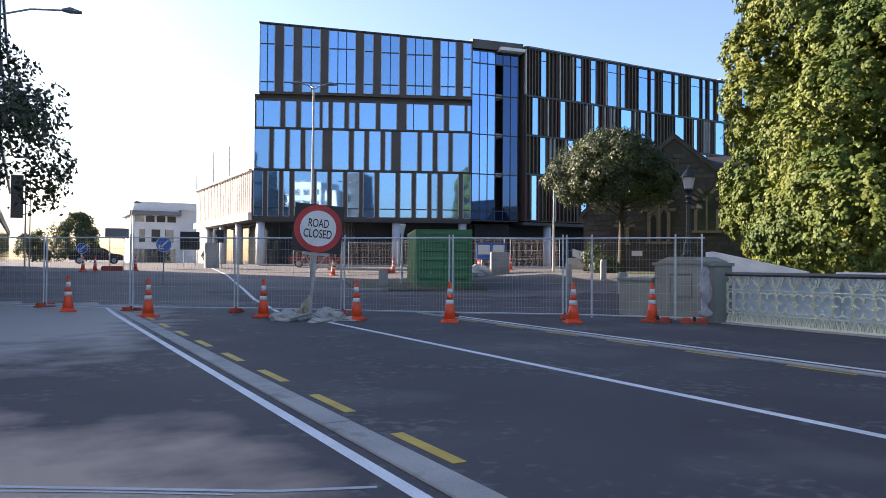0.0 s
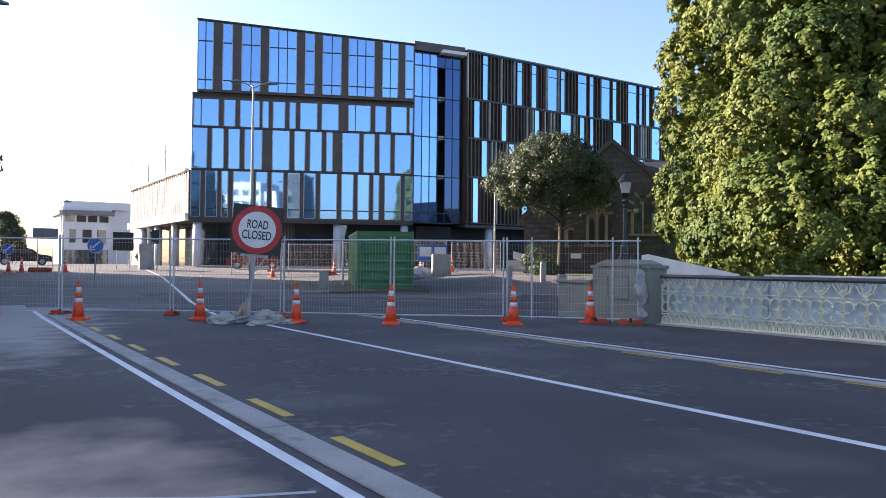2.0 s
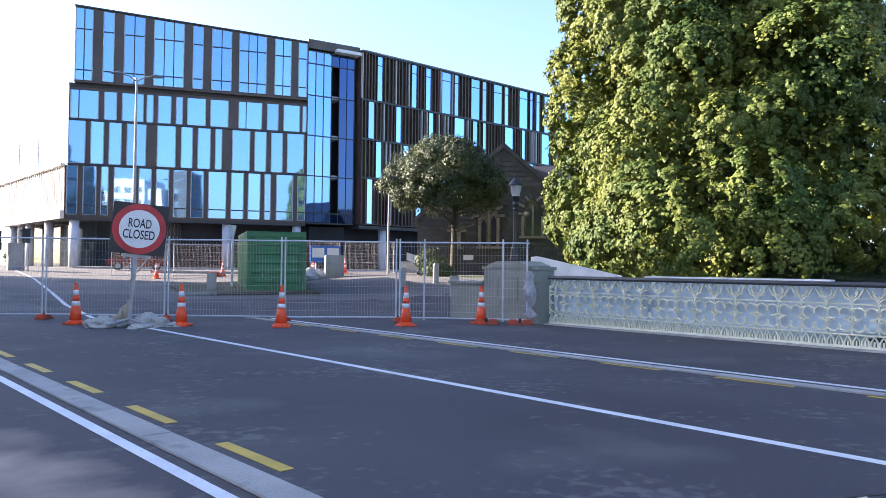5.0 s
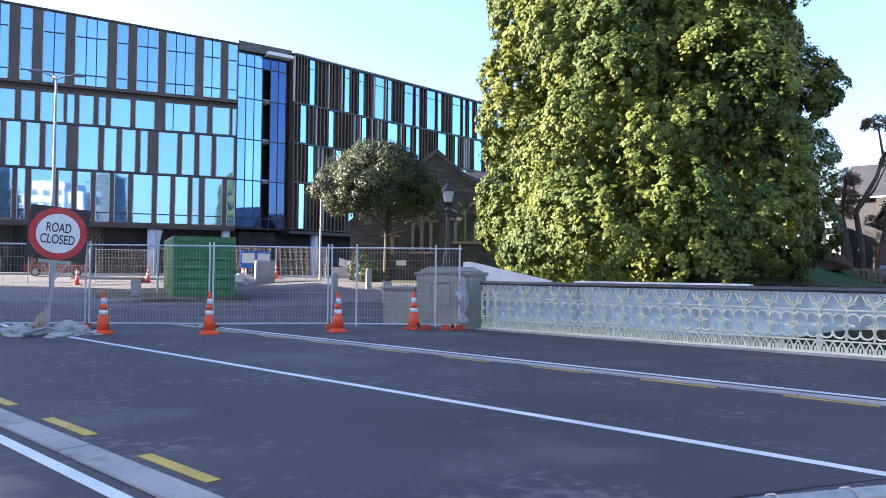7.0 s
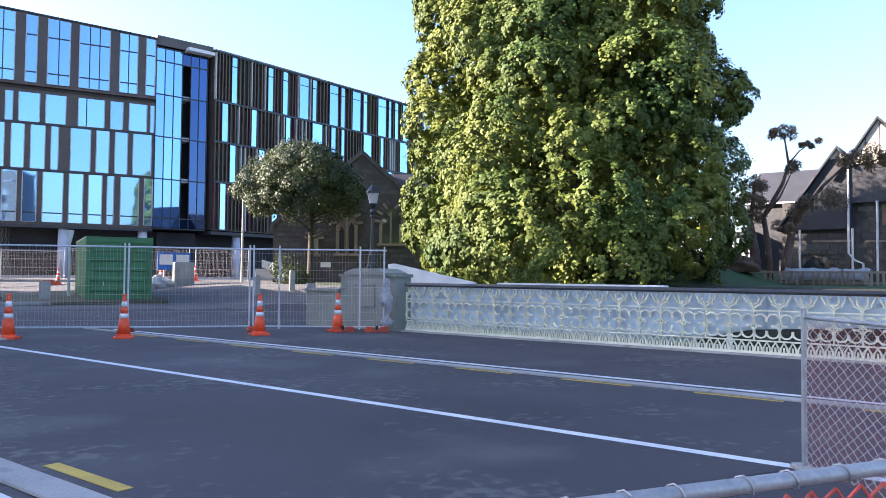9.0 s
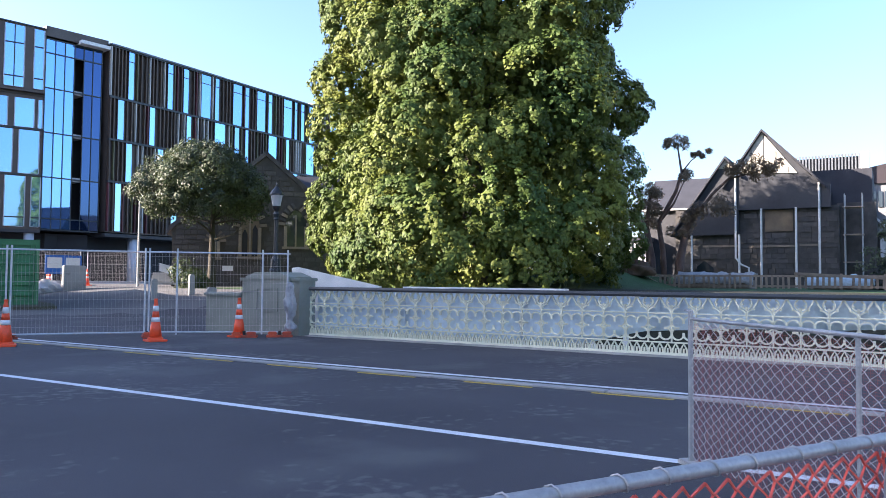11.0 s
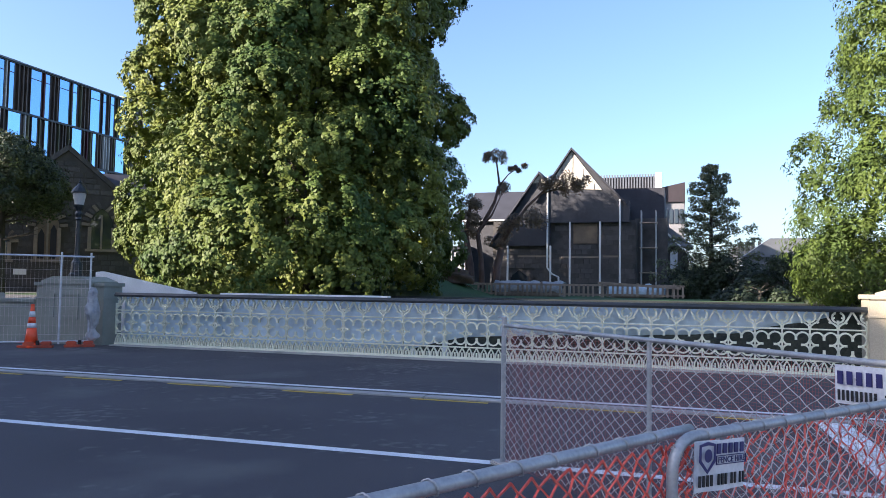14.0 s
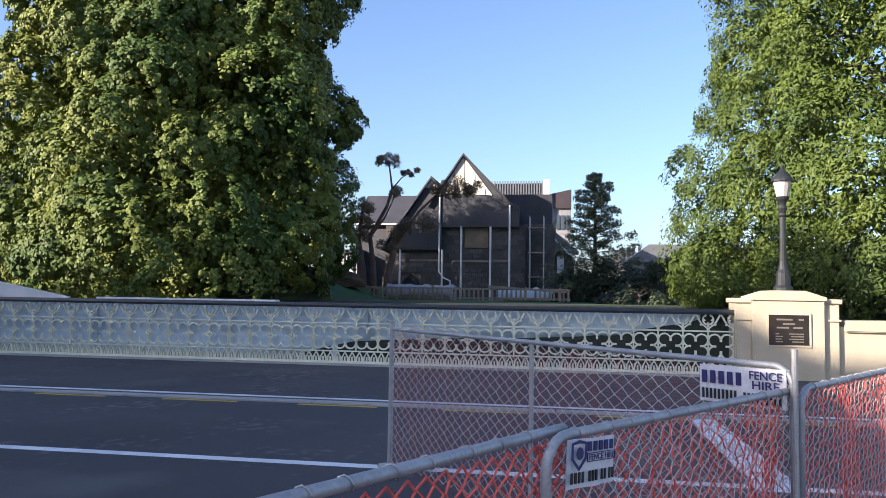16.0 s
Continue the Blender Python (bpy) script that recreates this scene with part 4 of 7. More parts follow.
def trunk_mesh(rng, height, r0, limbs, spread, lean=(0, 0), from_z=0.3):
    bm = bm_new()
    pts = [(lean[0] * t * t, lean[1] * t * t, height * t - (0.5 if t == 0 else 0)) for t in np.linspace(0, 1, 7)]
    tube(bm, pts, [r0 * (1.25 if i == 0 else 1) * (1 - 0.8 * i / 6) for i in range(7)], 10)
    for k in range(limbs):
        t = rng.uniform(from_z, 0.9)
        z = height * t
        a = k * 2.4 + rng.uniform(-0.4, 0.4)
        ln = spread * rng.uniform(0.6, 1.0) * (1.15 - t * 0.6)
        b = Vector((lean[0] * t * t, lean[1] * t * t, z))
        way = Vector((math.cos(a), math.sin(a), rng.uniform(0.2, 0.7)))
        q = [b + way * ln * s + Vector((0, 0, -0.12 * ln * s * s)) + Vector((rng.uniform(-.1, .1), rng.uniform(-.1, .1), 0)) * ln * s for s in (0, 0.25, 0.5, 0.75, 1)]
        rr = r0 * (1 - 0.75 * t) * 0.5
        tube(bm, q, [rr, rr * 0.8, rr * 0.55, rr * 0.35, rr * 0.12], 6)
        for s in (2, 3):
            w2 = Vector((math.cos(a + rng.uniform(-1.2, 1.2)), math.sin(a + rng.uniform(-1.2, 1.2)), rng.uniform(0.0, 0.8)))
            tube(bm, [q[s], q[s] + w2 * ln * 0.2, q[s] + w2 * ln * 0.42], [rr * 0.35, rr * 0.2, rr * 0.06], 5)
    return bm


def tree(name, x, y, yaw, profile, count, clump, per, size, leafmat, barkmat, trunk, label, seed, lump=0.1, droop=0.5, long=1.6, freq=0.35, inner=0.35, core=0, gap=0.0, shift=(0, 0), category="tree", mess=0.42, spray=None):
    """A trunk with limbs, a crown of leaf clumps, and coarse leaves in the shaded heart of it."""
    rng = np.random.default_rng(seed)
    ob = thing(name, place(x, y, ground_z(x, y), yaw), label, category)
    h, r0, limbs, spread = trunk
    part("trunk", trunk_mesh(rng, h, r0, limbs, spread), barkmat, ob, smooth=True)
    cl = crown_clumps(rng, profile, count, clump, lump, freq, (seed, seed * 0.7, 0), inner, gap, clump * 0.5 if spray else 0.0)
    cl = [((c[0] + shift[0], c[1] + shift[1], c[2]), r, o) for c, r, o in cl]
    if spray:
        cl = sprays(rng, cl, *spray)
    part("crown", leaf_cloud(rng, cl, per, size, droop, long, "crown", leafmat, mess, 1.5 if spray else 0.0), None, ob)
    if core:
        heart = [((c[0] * 0.6 + shift[0], c[1] * 0.6 + shift[1], c[2] + 0.4), r, o) for c, r, o in crown_clumps(rng, profile, core, clump * 1.1, lump, freq, (seed, 1, 2), 0.3)]
        part("inner_foliage", leaf_cloud(rng, heart, 80, size * 2.0, droop, 1.3, "inner_foliage", leafmat), None, ob)
    return ob


tree("lime_tree", 26.45, 14.2, 0, [(1.0, 4.5), (1.9, 5.4), (3.2, 5.8), (5.5, 5.8), (8, 5.3), (10, 5.1), (12, 5.1), (13.6, 4.7), (15.2, 3.0), (16.6, 0.8)],
     135, 1.45, 38, 0.13, LEAF_BIG, BARK, (14, 0.55, 14, 3), "large broad lime tree with dense yellow-green sunlit leaves", 12, lump=0.05, inner=0.1, core=420, gap=1.17, droop=0.5, long=1.3, mess=0.34, spray=(74, 0.15))
tree("ash_tree", 24.4, -10.4, 0, [(0.2, 5.3), (1.5, 6.3), (4, 6.3), (8, 5.7), (12, 5.0), (16, 3.6), (19, 1.0)],
     230, 1.15, 58, 0.13, LEAF_RIGHT, BARK, (15, 0.45, 16, 5), "tall ash tree with loose bright green leaves", 24, lump=0.06, long=2.3, inner=0.3, core=220, gap=0.84, droop=0.8, spray=(26, 0.28))
# out of sight behind the first lime, added to shade the stone house
tree("lime_tree", 35.3, 19.6, 0, [(1.8, 4.6), (3.5, 6.0), (7, 6.3), (9.5, 5.2), (11.5, 3.2), (12.8, 0.8)],
     170, 1.3, 420, 0.2, LEAF_BIG, BARK, (12, 0.45, 12, 4), "second lime tree hidden behind the first, added to shade the house", 17, lump=0.08, inner=0.25, core=80, gap=0.9)
tree("round_tree", 27.0, 29.6, 0, [(3.9, 2.2), (4.3, 2.8), (5.0, 2.9), (5.8, 2.4), (6.4, 1.6), (6.9, 0.5)],
     130, 0.6, 330, 0.13, LEAF_ROUND, BARK, (5.5, 0.22, 12, 3.2), "small round evergreen tree in front of the stone church", 31, lump=0.07, core=40, gap=0.9, shift=(-0.36, 0.34))
tree("street_tree", -5.4, 30.0, 0, [(3.6, 5.2), (4.6, 6.2), (6.6, 5.8), (8.8, 4.5), (11.2, 2.8), (12.4, 0.6)],
     150, 0.85, 200, 0.2, LEAF_DARK, BARK, (9, 0.35, 14, 5), "dark leafy street tree overhanging the road", 41, lump=0.12, core=60)


# ---- stone church ----
MC = Matrix.Translation((32.5, 32.5, 0.9)) @ pose(0, 0, 0, 0, 0, -45)     # local x along the front, y away from the road
church = thing("church", MC, "old dark basalt stone church with steep slate roof and pointed windows", "church")
PK, HW, EAVE, PEAK = 0.85, 5.2, 3.3, 7.75
bm = bm_new()
prism(bm, [(PK - HW, -0.3), (PK + HW, -0.3), (PK + HW, EAVE), (PK, PEAK), (PK - HW, EAVE)], 0.06, 0.7)
part("gable_wall", bm, MORTAR, church)
for s in (-1, 1):
    bm = bm_new()
    prism(bm, [(PK + s * (HW + 0.35), EAVE - 0.25), (PK, PEAK + 0.08), (PK, PEAK + 0.3), (PK + s * (HW + 0.35), EAVE - 0.02)], 0.5, 16)
    part("roof", bm, SLATE, church, "dark slate roof slope")
    bm = bm_new()
    prism(bm, [(PK + s * (HW + 0.2), EAVE - 0.15), (PK, PEAK + 0.02), (PK, PEAK + 0.34), (PK + s * (HW + 0.2), EAVE + 0.17)], -0.08, 0.5)
    part("coping", bm, STONE, church)
    bm = bm_new()
    xa, xb = sorted((PK + s * (HW - 0.6), PK + s * HW))
    box(bm, xa, xb, 0.7, 16, -0.3, EAVE)
    part("side_wall", bm, STONE, church)
bm = bm_new()
box(bm, PK + HW, PK + HW + 9, 2.4, 9, -0.3, 4.9)
part("aisle_wall", bm, STONE, church)
bm = bm_new()
prism(bm, [(2.2, 4.9), (5.7, 7.4), (9.2, 4.9)], PK + 2.0, PK + HW + 9.2, Matrix(((0, 1, 0, 0), (1, 0, 0, 0), (0, 0, 1, 0), (0, 0, 0, 1))))
part("aisle_roof", bm, SLATE, church)


def lancet(x, z0, w, h, pane):
    """A pointed window: pale surround stones, reveal and dark glass with tracery."""
    w2 = w / 2
    win = thing("window")
    win.parent = church
    bm = bm_new()
    pts = [(x - w2, z0), (x + w2, z0)] + [(x + w2 - w * (1 - math.cos(radians(a))), z0 + h * 0.55 + w * math.sin(radians(a))) for a in range(0, 61, 12)][:6]
    pts += [(2 * x - px_, pz) for px_, pz in pts[:1:-1]][1:]
    prism(bm, pts, 0.0, 0.05)
    part("pane", bm, pane, win)
    bm = bm_new()
    tip = z0 + h * 0.55 + w * math.sin(radians(60))
    for s in (-1, 1):
        box(bm, x + s * w2 - 0.09, x + s * w2 + 0.09, -0.07, 0.03, z0, z0 + h * 0.55)
    box(bm, x - w2 - 0.2, x + w2 + 0.2, -0.12, 0.03, z0 - 0.14, z0)
    box(bm, x - 0.05, x + 0.05, -0.05, 0.03, z0, tip - 0.35)
    part("tracery", bm, STONE_PALE, win)
    for s in (-1, 1):
        for k in range(6):
            a = 6 + 10.5 * k
            cx, cz = x + s * (w2 - w * (1 - math.cos(radians(a)))), z0 + h * 0.55 + w * math.sin(radians(a))
            ang = math.degrees(math.atan2(cz - z0 - h * 0.55, (cx - (x + s * (w2 - w)))))
            bm = bm_new()
            box(bm, 0.02, 0.42, -0.09, 0.03, -0.085, 0.085)
            part("voussoir", bm, STONE_PALE if k % 2 == 0 else STONE, win, m=pose(cx, 0, cz, 0, -ang, 0))


lancet(0.0, 1.75, 1.12, 3.15, PLY)
for x, z1 in ((-0.29, 3.1), (0.29, 3.35)):
    bm = bm_new()
    prism(bm, [(x - 0.15, 1.8), (x + 0.15, 1.8), (x + 0.15, z1), (x, z1 + 0.3), (x - 0.15, z1)], -0.02, 0.03)
    part("window_light", bm, RECESS, church, "dark narrow pointed light")
lancet(2.65, 2.4, 1.2, 2.2, GLASS_DARK)
lancet(-1.95, 1.7, 0.36, 1.7, GLASS_DARK)
rng = random.Random(3)
stone_mesh = []
for w in (0.36, 0.5, 0.66):
    bm = bm_new()
    box(bm, -w / 2 + 0.012, w / 2 - 0.012, -0.05, 0.07, 0.012, 0.288, bevel=0.0)
    for v in bm.verts:
        if v.co.y < 0:
            v.co.x *= 0.93
            v.co.z = 0.15 + (v.co.z - 0.15) * 0.9
    tmp = part("stone", bm, STONE, church)
    stone_mesh.append((w, tmp.data))
    bpy.data.objects.remove(tmp)
holes = [(-0.95, 0.95, 1.6, 5.3), (1.75, 3.55, 2.2, 5.5), (-2.2, -1.7, 1.6, 3.6)]
for row in range(24):
    z = row * 0.3
    half = HW if z < EAVE else HW * (PEAK - z) / (PEAK - EAVE) - 0.15
    x = PK - half + rng.uniform(0, 0.2)
    while x < PK + half - 0.3:
        w, me = rng.choice(stone_mesh)
        c = x + w / 2
        if x + w < PK + half and not any(a < c < b and z0 - 0.2 < z < z1 - 0.2 for a, b, z0, z1 in holes) and len(church.children) < 330:
            part("stone", me, None, church, m=pose(c, 0.08 + rng.uniform(-0.015, 0.015), z))
        x += w
bm = bm_new()
box(bm, -1.5, -0.9, -1.0, -0.95, 0.9, 1.2)
tagged(part("notice_board", bm, SIGN_WHITE, None, "small white notice on the churchyard railing", m=MC), category="sign")
# steps and white handrail beside the church
steps = thing("steps", MC @ place(-4.1, -1.5, 0.1), "stone steps with a pale handrail beside the church", "steps")
for k in range(4):
    bm = bm_new()
    box(bm, -1.2, 1.2, k * 0.35, 1.8, 0, 0.17 * (k + 1), bevel=0.01)
    part("step", bm, CONCRETE, steps)
bm = bm_new()
prism(bm, [(-0.7, 0.75), (0.7, 0.35), (0.7, 0.78), (-0.7, 1.2)], -0.3, -0.2)
part("handrail", bm, WHITE_TIMBER, steps)

# ---- stone house under repair ----
HX = 49.5
MHO = Matrix.Translation((HX, 0, 1.0)) @ pose(0, 0, 0, 0, 0, -90)       # local x = -world y, local y = away
house = thing("stone_house", Matrix.Translation((0, 0, 0)) @ MHO, "gothic stone house under repair with dark wrap and cream gable", "house")


def H(y, z):
    return (-y, z - 1.0)


def wall_poly(name, pts, y0, y1, mat, label=""):
    bm = bm_new()
    prism(bm, [H(*p) for p in pts], y0, y1)
    return part(name, bm, mat, house, label)


wall_poly("stone_wall", [(12.0, 0.9), (2.6, 0.9), (2.6, 6.0), (12.0, 6.0)], 0.3, 8, STONE, "dark coursed basalt wall")
wall_poly("wrap", [(12.0, 4.35), (8.1, 4.35), (8.1, 5.85), (3.0, 5.85), (3.0, 7.2), (4.0, 7.75), (6.7, 10.62), (8.05, 8.55), (8.82, 9.1)], -0.05, 0.28, TARP, "dark building wrap hung over the front")
wall_poly("gable", [(8.25, 8.15), (4.75, 7.95), (6.7, 10.55)], -0.12, -0.06, CREAM_BOARD, "cream boarded gable")
wall_poly("small_gable", [(9.25, 8.5), (8.4, 8.5), (8.82, 9.05)], -0.12, -0.06, CREAM_BOARD)
for k in range(5):
    y = 5.2 + k * 0.7
    top = 10.5 - abs(y - 6.7) * 1.42
    wall_poly("board_joint", [(y, 8.0), (y + 0.04, 8.0), (y + 0.04, top), (y, top)], -0.14, -0.11, TARP)


def verge(y0, z0, y1, z1, w=0.12):
    bm = bm_new()
    prism(bm, [H(y0, z0), H(y1, z1), H(y1, z1 + w * 1.35), H(y0, z0 + w * 1.35)], -0.35, 10)
    part("roof", bm, SLATE, house, "slate roof slope")


verge(6.7, 10.6, 3.2, 6.95)
verge(6.7, 10.6, 9.0, 7.2)
verge(8.82, 9.1, 12.2, 4.3)
verge(8.82, 9.1, 7.9, 7.8)
# left wing with its roof towards the road
bm = bm_new()
prism(bm, [(0.4, 6.1 - 1.0), (3.6, 8.45 - 1.0), (6.8, 5.1)], -14.2, -9.0, Matrix(((0, 1, 0, 0), (1, 0, 0, 0), (0, 0, 1, 0), (0, 0, 0, 1))))
part("wing_roof", bm, SLATE, house, "slate roof of the low wing")
wall_poly("gutter", [(14.2, 6.05), (9.6, 6.05), (9.6, 6.15), (14.2, 6.15)], 0.3, 0.42, WHITE_TIMBER)
wall_poly("wing_wall", [(14.2, 0.9), (12.0, 0.9), (12.0, 6.1), (14.2, 6.1)], 0.7, 6, TARP)
wall_poly("lean_to", [(15.6, 0.9), (13.7, 0.9), (13.7, 4.05), (15.6, 4.05)], -0.4, 0.4, PALE_CONCRETE, "white boarded lean-to")
for y in (15.1, 14.6, 13.9):
    wall_poly("post", [(y, 0.9), (y + 0.09, 0.9), (y + 0.09, 4.0), (y, 4.0)], -0.46, -0.41, SIGN_BLACK)
wall_poly("lean_to_roof", [(15.7, 4.05), (13.5, 4.05), (13.5, 4.3), (15.7, 4.3)], -0.6, 3, SLATE)
# right parts
wall_poly("back_roof", [(4.6, 6.2), (0.95, 6.2), (0.95, 8.55), (4.9, 8.55)], 4.0, 9, SLATE, "dark slate roof behind the gable")
wall_poly("tower_wall", [(2.75, 0.9), (0.7, 0.9), (0.7, 6.2), (2.75, 6.2)], 1.4, 9, STONE, "dark basalt side wall")
wall_poly("porch_wall", [(0.9, 0.9), (-0.6, 0.9), (-0.6, 4.4), (0.9, 4.4)], 2.2, 6, STONE)
wall_poly("porch_roof", [(1.1, 4.4), (-0.9, 4.4), (-0.1, 5.1), (0.9, 5.9)], 2.0, 6.2, METAL_ROOF)
wall_poly("porch_window", [(0.55, 2.9), (0.1, 2.9), (0.1, 4.1), (0.55, 4.1)], 2.1, 2.22, FRAME_PALE)
wall_poly("white_flashing", [(0.95, 5.4), (0.8, 5.4), (-0.35, 4.2), (-0.2, 4.2)], 1.9, 2.05, WHITE_WALL)
wall_poly("white_gutter", [(-0.3, 4.3), (-0.5, 4.3), (-1.1, 2.6), (-0.9, 2.6)], 1.9, 2.05, WHITE_WALL)
for y, z0, z1 in ((10.9, 1.2, 4.35), (8.05, 1.2, 4.35), (6.78, 1.2, 5.9), (4.85, 1.0, 5.9), (3.6, 0.95, 7.3)):
    bm = bm_new()
    rod(bm, (-y, -0.12, z0 - 1), (-y, -0.12, z1 - 1), 0.065, seg=8)
    part("downpipe", bm, WHITE_TIMBER, house, "white vertical pipe")
bm = bm_new()
tube(bm, [(-8.25, -0.14, 7.9), (-8.25, -0.14, 1.9), (-7.95, -0.14, 1.5), (-7.5, -0.14, 1.3), (-7.5, -0.14, 0.1)], 0.06, 8)
part("downpipe", bm, WHITE_TIMBER, house, "white cranked pipe")
wall_poly("boarded_window", [(6.6, 4.5), (5.05, 4.5), (5.05, 5.8), (6.6, 5.8)], 0.2, 0.29, PLY, "plywood over a window")
for y, z, w in ((9.2, 3.6, 2.2), (6.1, 3.55, 2.6), (4.2, 3.6, 1.0)):
    wall_poly("string_course", [(y + w / 2, z), (y - w / 2, z), (y - w / 2, z + 0.12), (y + w / 2, z + 0.12)], 0.2, 0.29, STONE_PALE)
for y in (10.2,):
    wall_poly("low_window", [(y + 0.55, 1.4), (y - 0.55, 1.4), (y - 0.55, 2.3), (y, 2.75), (y + 0.55, 2.3)], 0.22, 0.29, GLASS_DARK)
rng = random.Random(8)
sm = []
for w in (0.4, 0.6, 0.8):
    bm = bm_new()
    box(bm, -w / 2 + 0.015, w / 2 - 0.015, 0.22, 0.32, 0.015, 0.305)
    tmp = part("stone", bm, STONE, house)
    sm.append((w, tmp.data))
    bpy.data.objects.remove(tmp)
cnt = 0
for row in range(16):
    z = 1.0 + row * 0.31
    y = 2.62 + rng.uniform(0, 0.3)
    top_y = 11.9 if z < 4.0 else 8.0
    while y < top_y - 0.8 and cnt < 290:
        w, me = rng.choice(sm)
        if not (5.0 < y + w / 2 < 6.65 and z > 4.3) and not (9.3 < y + w / 2 < 11.0 and 1.2 < z < 2.7):
            part("stone", me, None, house, m=pose(-(y + w / 2), rng.uniform(-0.03, 0.03), z - 1.0))
            cnt += 1
        y += w
# scaffold on the right corner
scaf = thing("scaffold", MHO @ place(-2.3, 0.6, 0), "thin steel scaffold against the corner of the stone house", "scaffold")
for x in (0, 0.9):
    for y in (-0.6, 0.4):
        bm = bm_new()
        rod(bm, (x, y, -0.1), (x, y, 5.6), 0.03, seg=6)
        part("standard", bm, GALV, scaf)
for z in (1.6, 3.2, 4.8):
    bm = bm_new()
    box(bm, -0.1, 1.0, -0.6, 0.4, z, z + 0.05)
    part("platform", bm, RAW_TIMBER, scaf)

BACK_BROWN = surf("dark_brown_cladding", (0.032, 0.023, 0.028), None, 0.6, scale=0.6, bump=0.05)
# building behind: fluted parapet and dark monopitch
back = thing("rear_building", place(66, 0, 1.0), "grey building with fluted metal parapet behind the stone house", "building")
bm = bm_new()
box(bm, 0, 8, 1.9, 7.0, -0.2, 10.2)
part("wall", bm, SOFFIT, back)
bm = bm_new()
for k in range(22):
    y = 2.0 + k * 0.23
    box(bm, -0.15, 0.02, y, y + 0.11, 9.1, 10.4)
tagged(part("fluting", bm, METAL_ROOF, back), kind="stuff")
bm = bm_new()
box(bm, -0.4, 1.0, 1.4, 1.95, 7.0, 10.45)
part("end_pier", bm, WHITE_WALL, back)
bm = bm_new()
prism(bm, [(-0.45, 8.0), (1.38, 8.0), (1.38, 9.25), (-0.45, 9.65)], 0.0, 8.0, Matrix(((0, 1, 0, 0), (1, 0, 0, 0), (0, 0, 1, 0), (0, 0, 0, 1))))
part("upper_box", bm, BACK_BROWN, back, "dark red-brown monopitch box")
bm = bm_new()
box(bm, 0.2, 8, -0.4, 1.39, 0, 8.0)
part("lower_wall", bm, GREY_WALL, back)
for k in range(4):
    bm = bm_new()
    box(bm, 0.1, 0.22, -0.3 + k * 0.42, -0.02 + k * 0.42, 6.2, 7.4)
    part("window", bm, GLASS_DARK, back)
low = thing("low_house", place(62, -8.5, 1.0), "low grey house with grey metal roof", "house")
bm = bm_new()
box(bm, 0, 6, -6, 3.5, 0, 3.2)
part("wall", bm, GREY_WALL, low)
bm = bm_new()
prism(bm, [(-6.4, 3.2), (3.9, 3.2), (2.0, 4.6), (-4.5, 4.6)], -0.4, 6.4, Matrix(((0, 1, 0, 0), (1, 0, 0, 0), (0, 0, 1, 0), (0, 0, 0, 1))))
part("roof", bm, METAL_ROOF, low)
for k in range(4):
    bm = bm_new()
    box(bm, -0.06, 0.02, -5.2 + k * 2.1, -4.2 + k * 2.1, 1.0, 2.3)
    part("window", bm, GLASS_DARK, low)
grand = thing("distant_block", place(110, -14, 1.0), "distant grey block with dark ribbed roof", "building")
bm = bm_new()
box(bm, 0, 10, -14, 7, 0, 6.8)
part("wall", bm, GREY_WALL, grand)
bm = bm_new()
for k in range(26):
    box(bm, -0.3, 0, -14 + k * 0.8, -13.6 + k * 0.8, 5.4, 7.4)
tagged(part("ribs", bm, RAIL_DARK, grand), kind="stuff")

# pallets, tarpaulins and planks on the far bank
fence_far = thing("pallet_fence", Matrix.Translation((38, 0, ground_z(38, 5))), "row of weathered timber pallets standing on the river bank", "fence")
slat = bm_new()
box(slat, -0.02, 0.02, -0.05, 0.05, 0.02, 0.62)
pm = None
for k in range(44):
    y = -0.2 + k * 0.235
    if k % 9 == 8:
        continue
    if pm is None:
        pm = part("slat", slat, RAW_TIMBER, fence_far, m=pose(0, y, 0)).data
    else:
        part("slat", pm, None, fence_far, m=pose(rng.uniform(-0.02, 0.02), y, rng.uniform(-0.05, 0.04), rng.uniform(-3, 3), 0, 0))
for z in (0.08, 0.55):
    bm = bm_new()
    box(bm, 0.02, 0.07, -0.3, 10.3, z, z + 0.1)
    part("rail", bm, RAW_TIMBER, fence_far)


def tarp_sheet(x, y0, y1, z, label, mat, seed):
    rng2 = random.Random(seed)
    bm = bm_new()
    nx, ny = 6, 18
    g = [[bm.verts.new((x + 1.6 * i / nx, y0 + (y1 - y0) * j / ny, z + 0.16 * noise.noise(Vector((i * 0.7, j * 0.45, seed))) + 0.18 * math.sin(math.pi * i / nx))) for j in range(ny + 1)] for i in range(nx + 1)]
    skirt = [bm.verts.new((x - 0.15, y0 + (y1 - y0) * j / ny, z - 0.3 - 0.1 * rng2.random())) for j in range(ny + 1)]
    for a, b in zip([skirt] + g, g):
        for j in range(ny):
            bm.faces.new((a[j], a[j + 1], b[j + 1], b[j]))
    ob = tagged(part("tarpaulin", bm, mat, None, label, True), category="tarpaulin")
    sol = ob.modifiers.new("thickness", "SOLIDIFY")
    sol.thickness = 0.02
    return ob


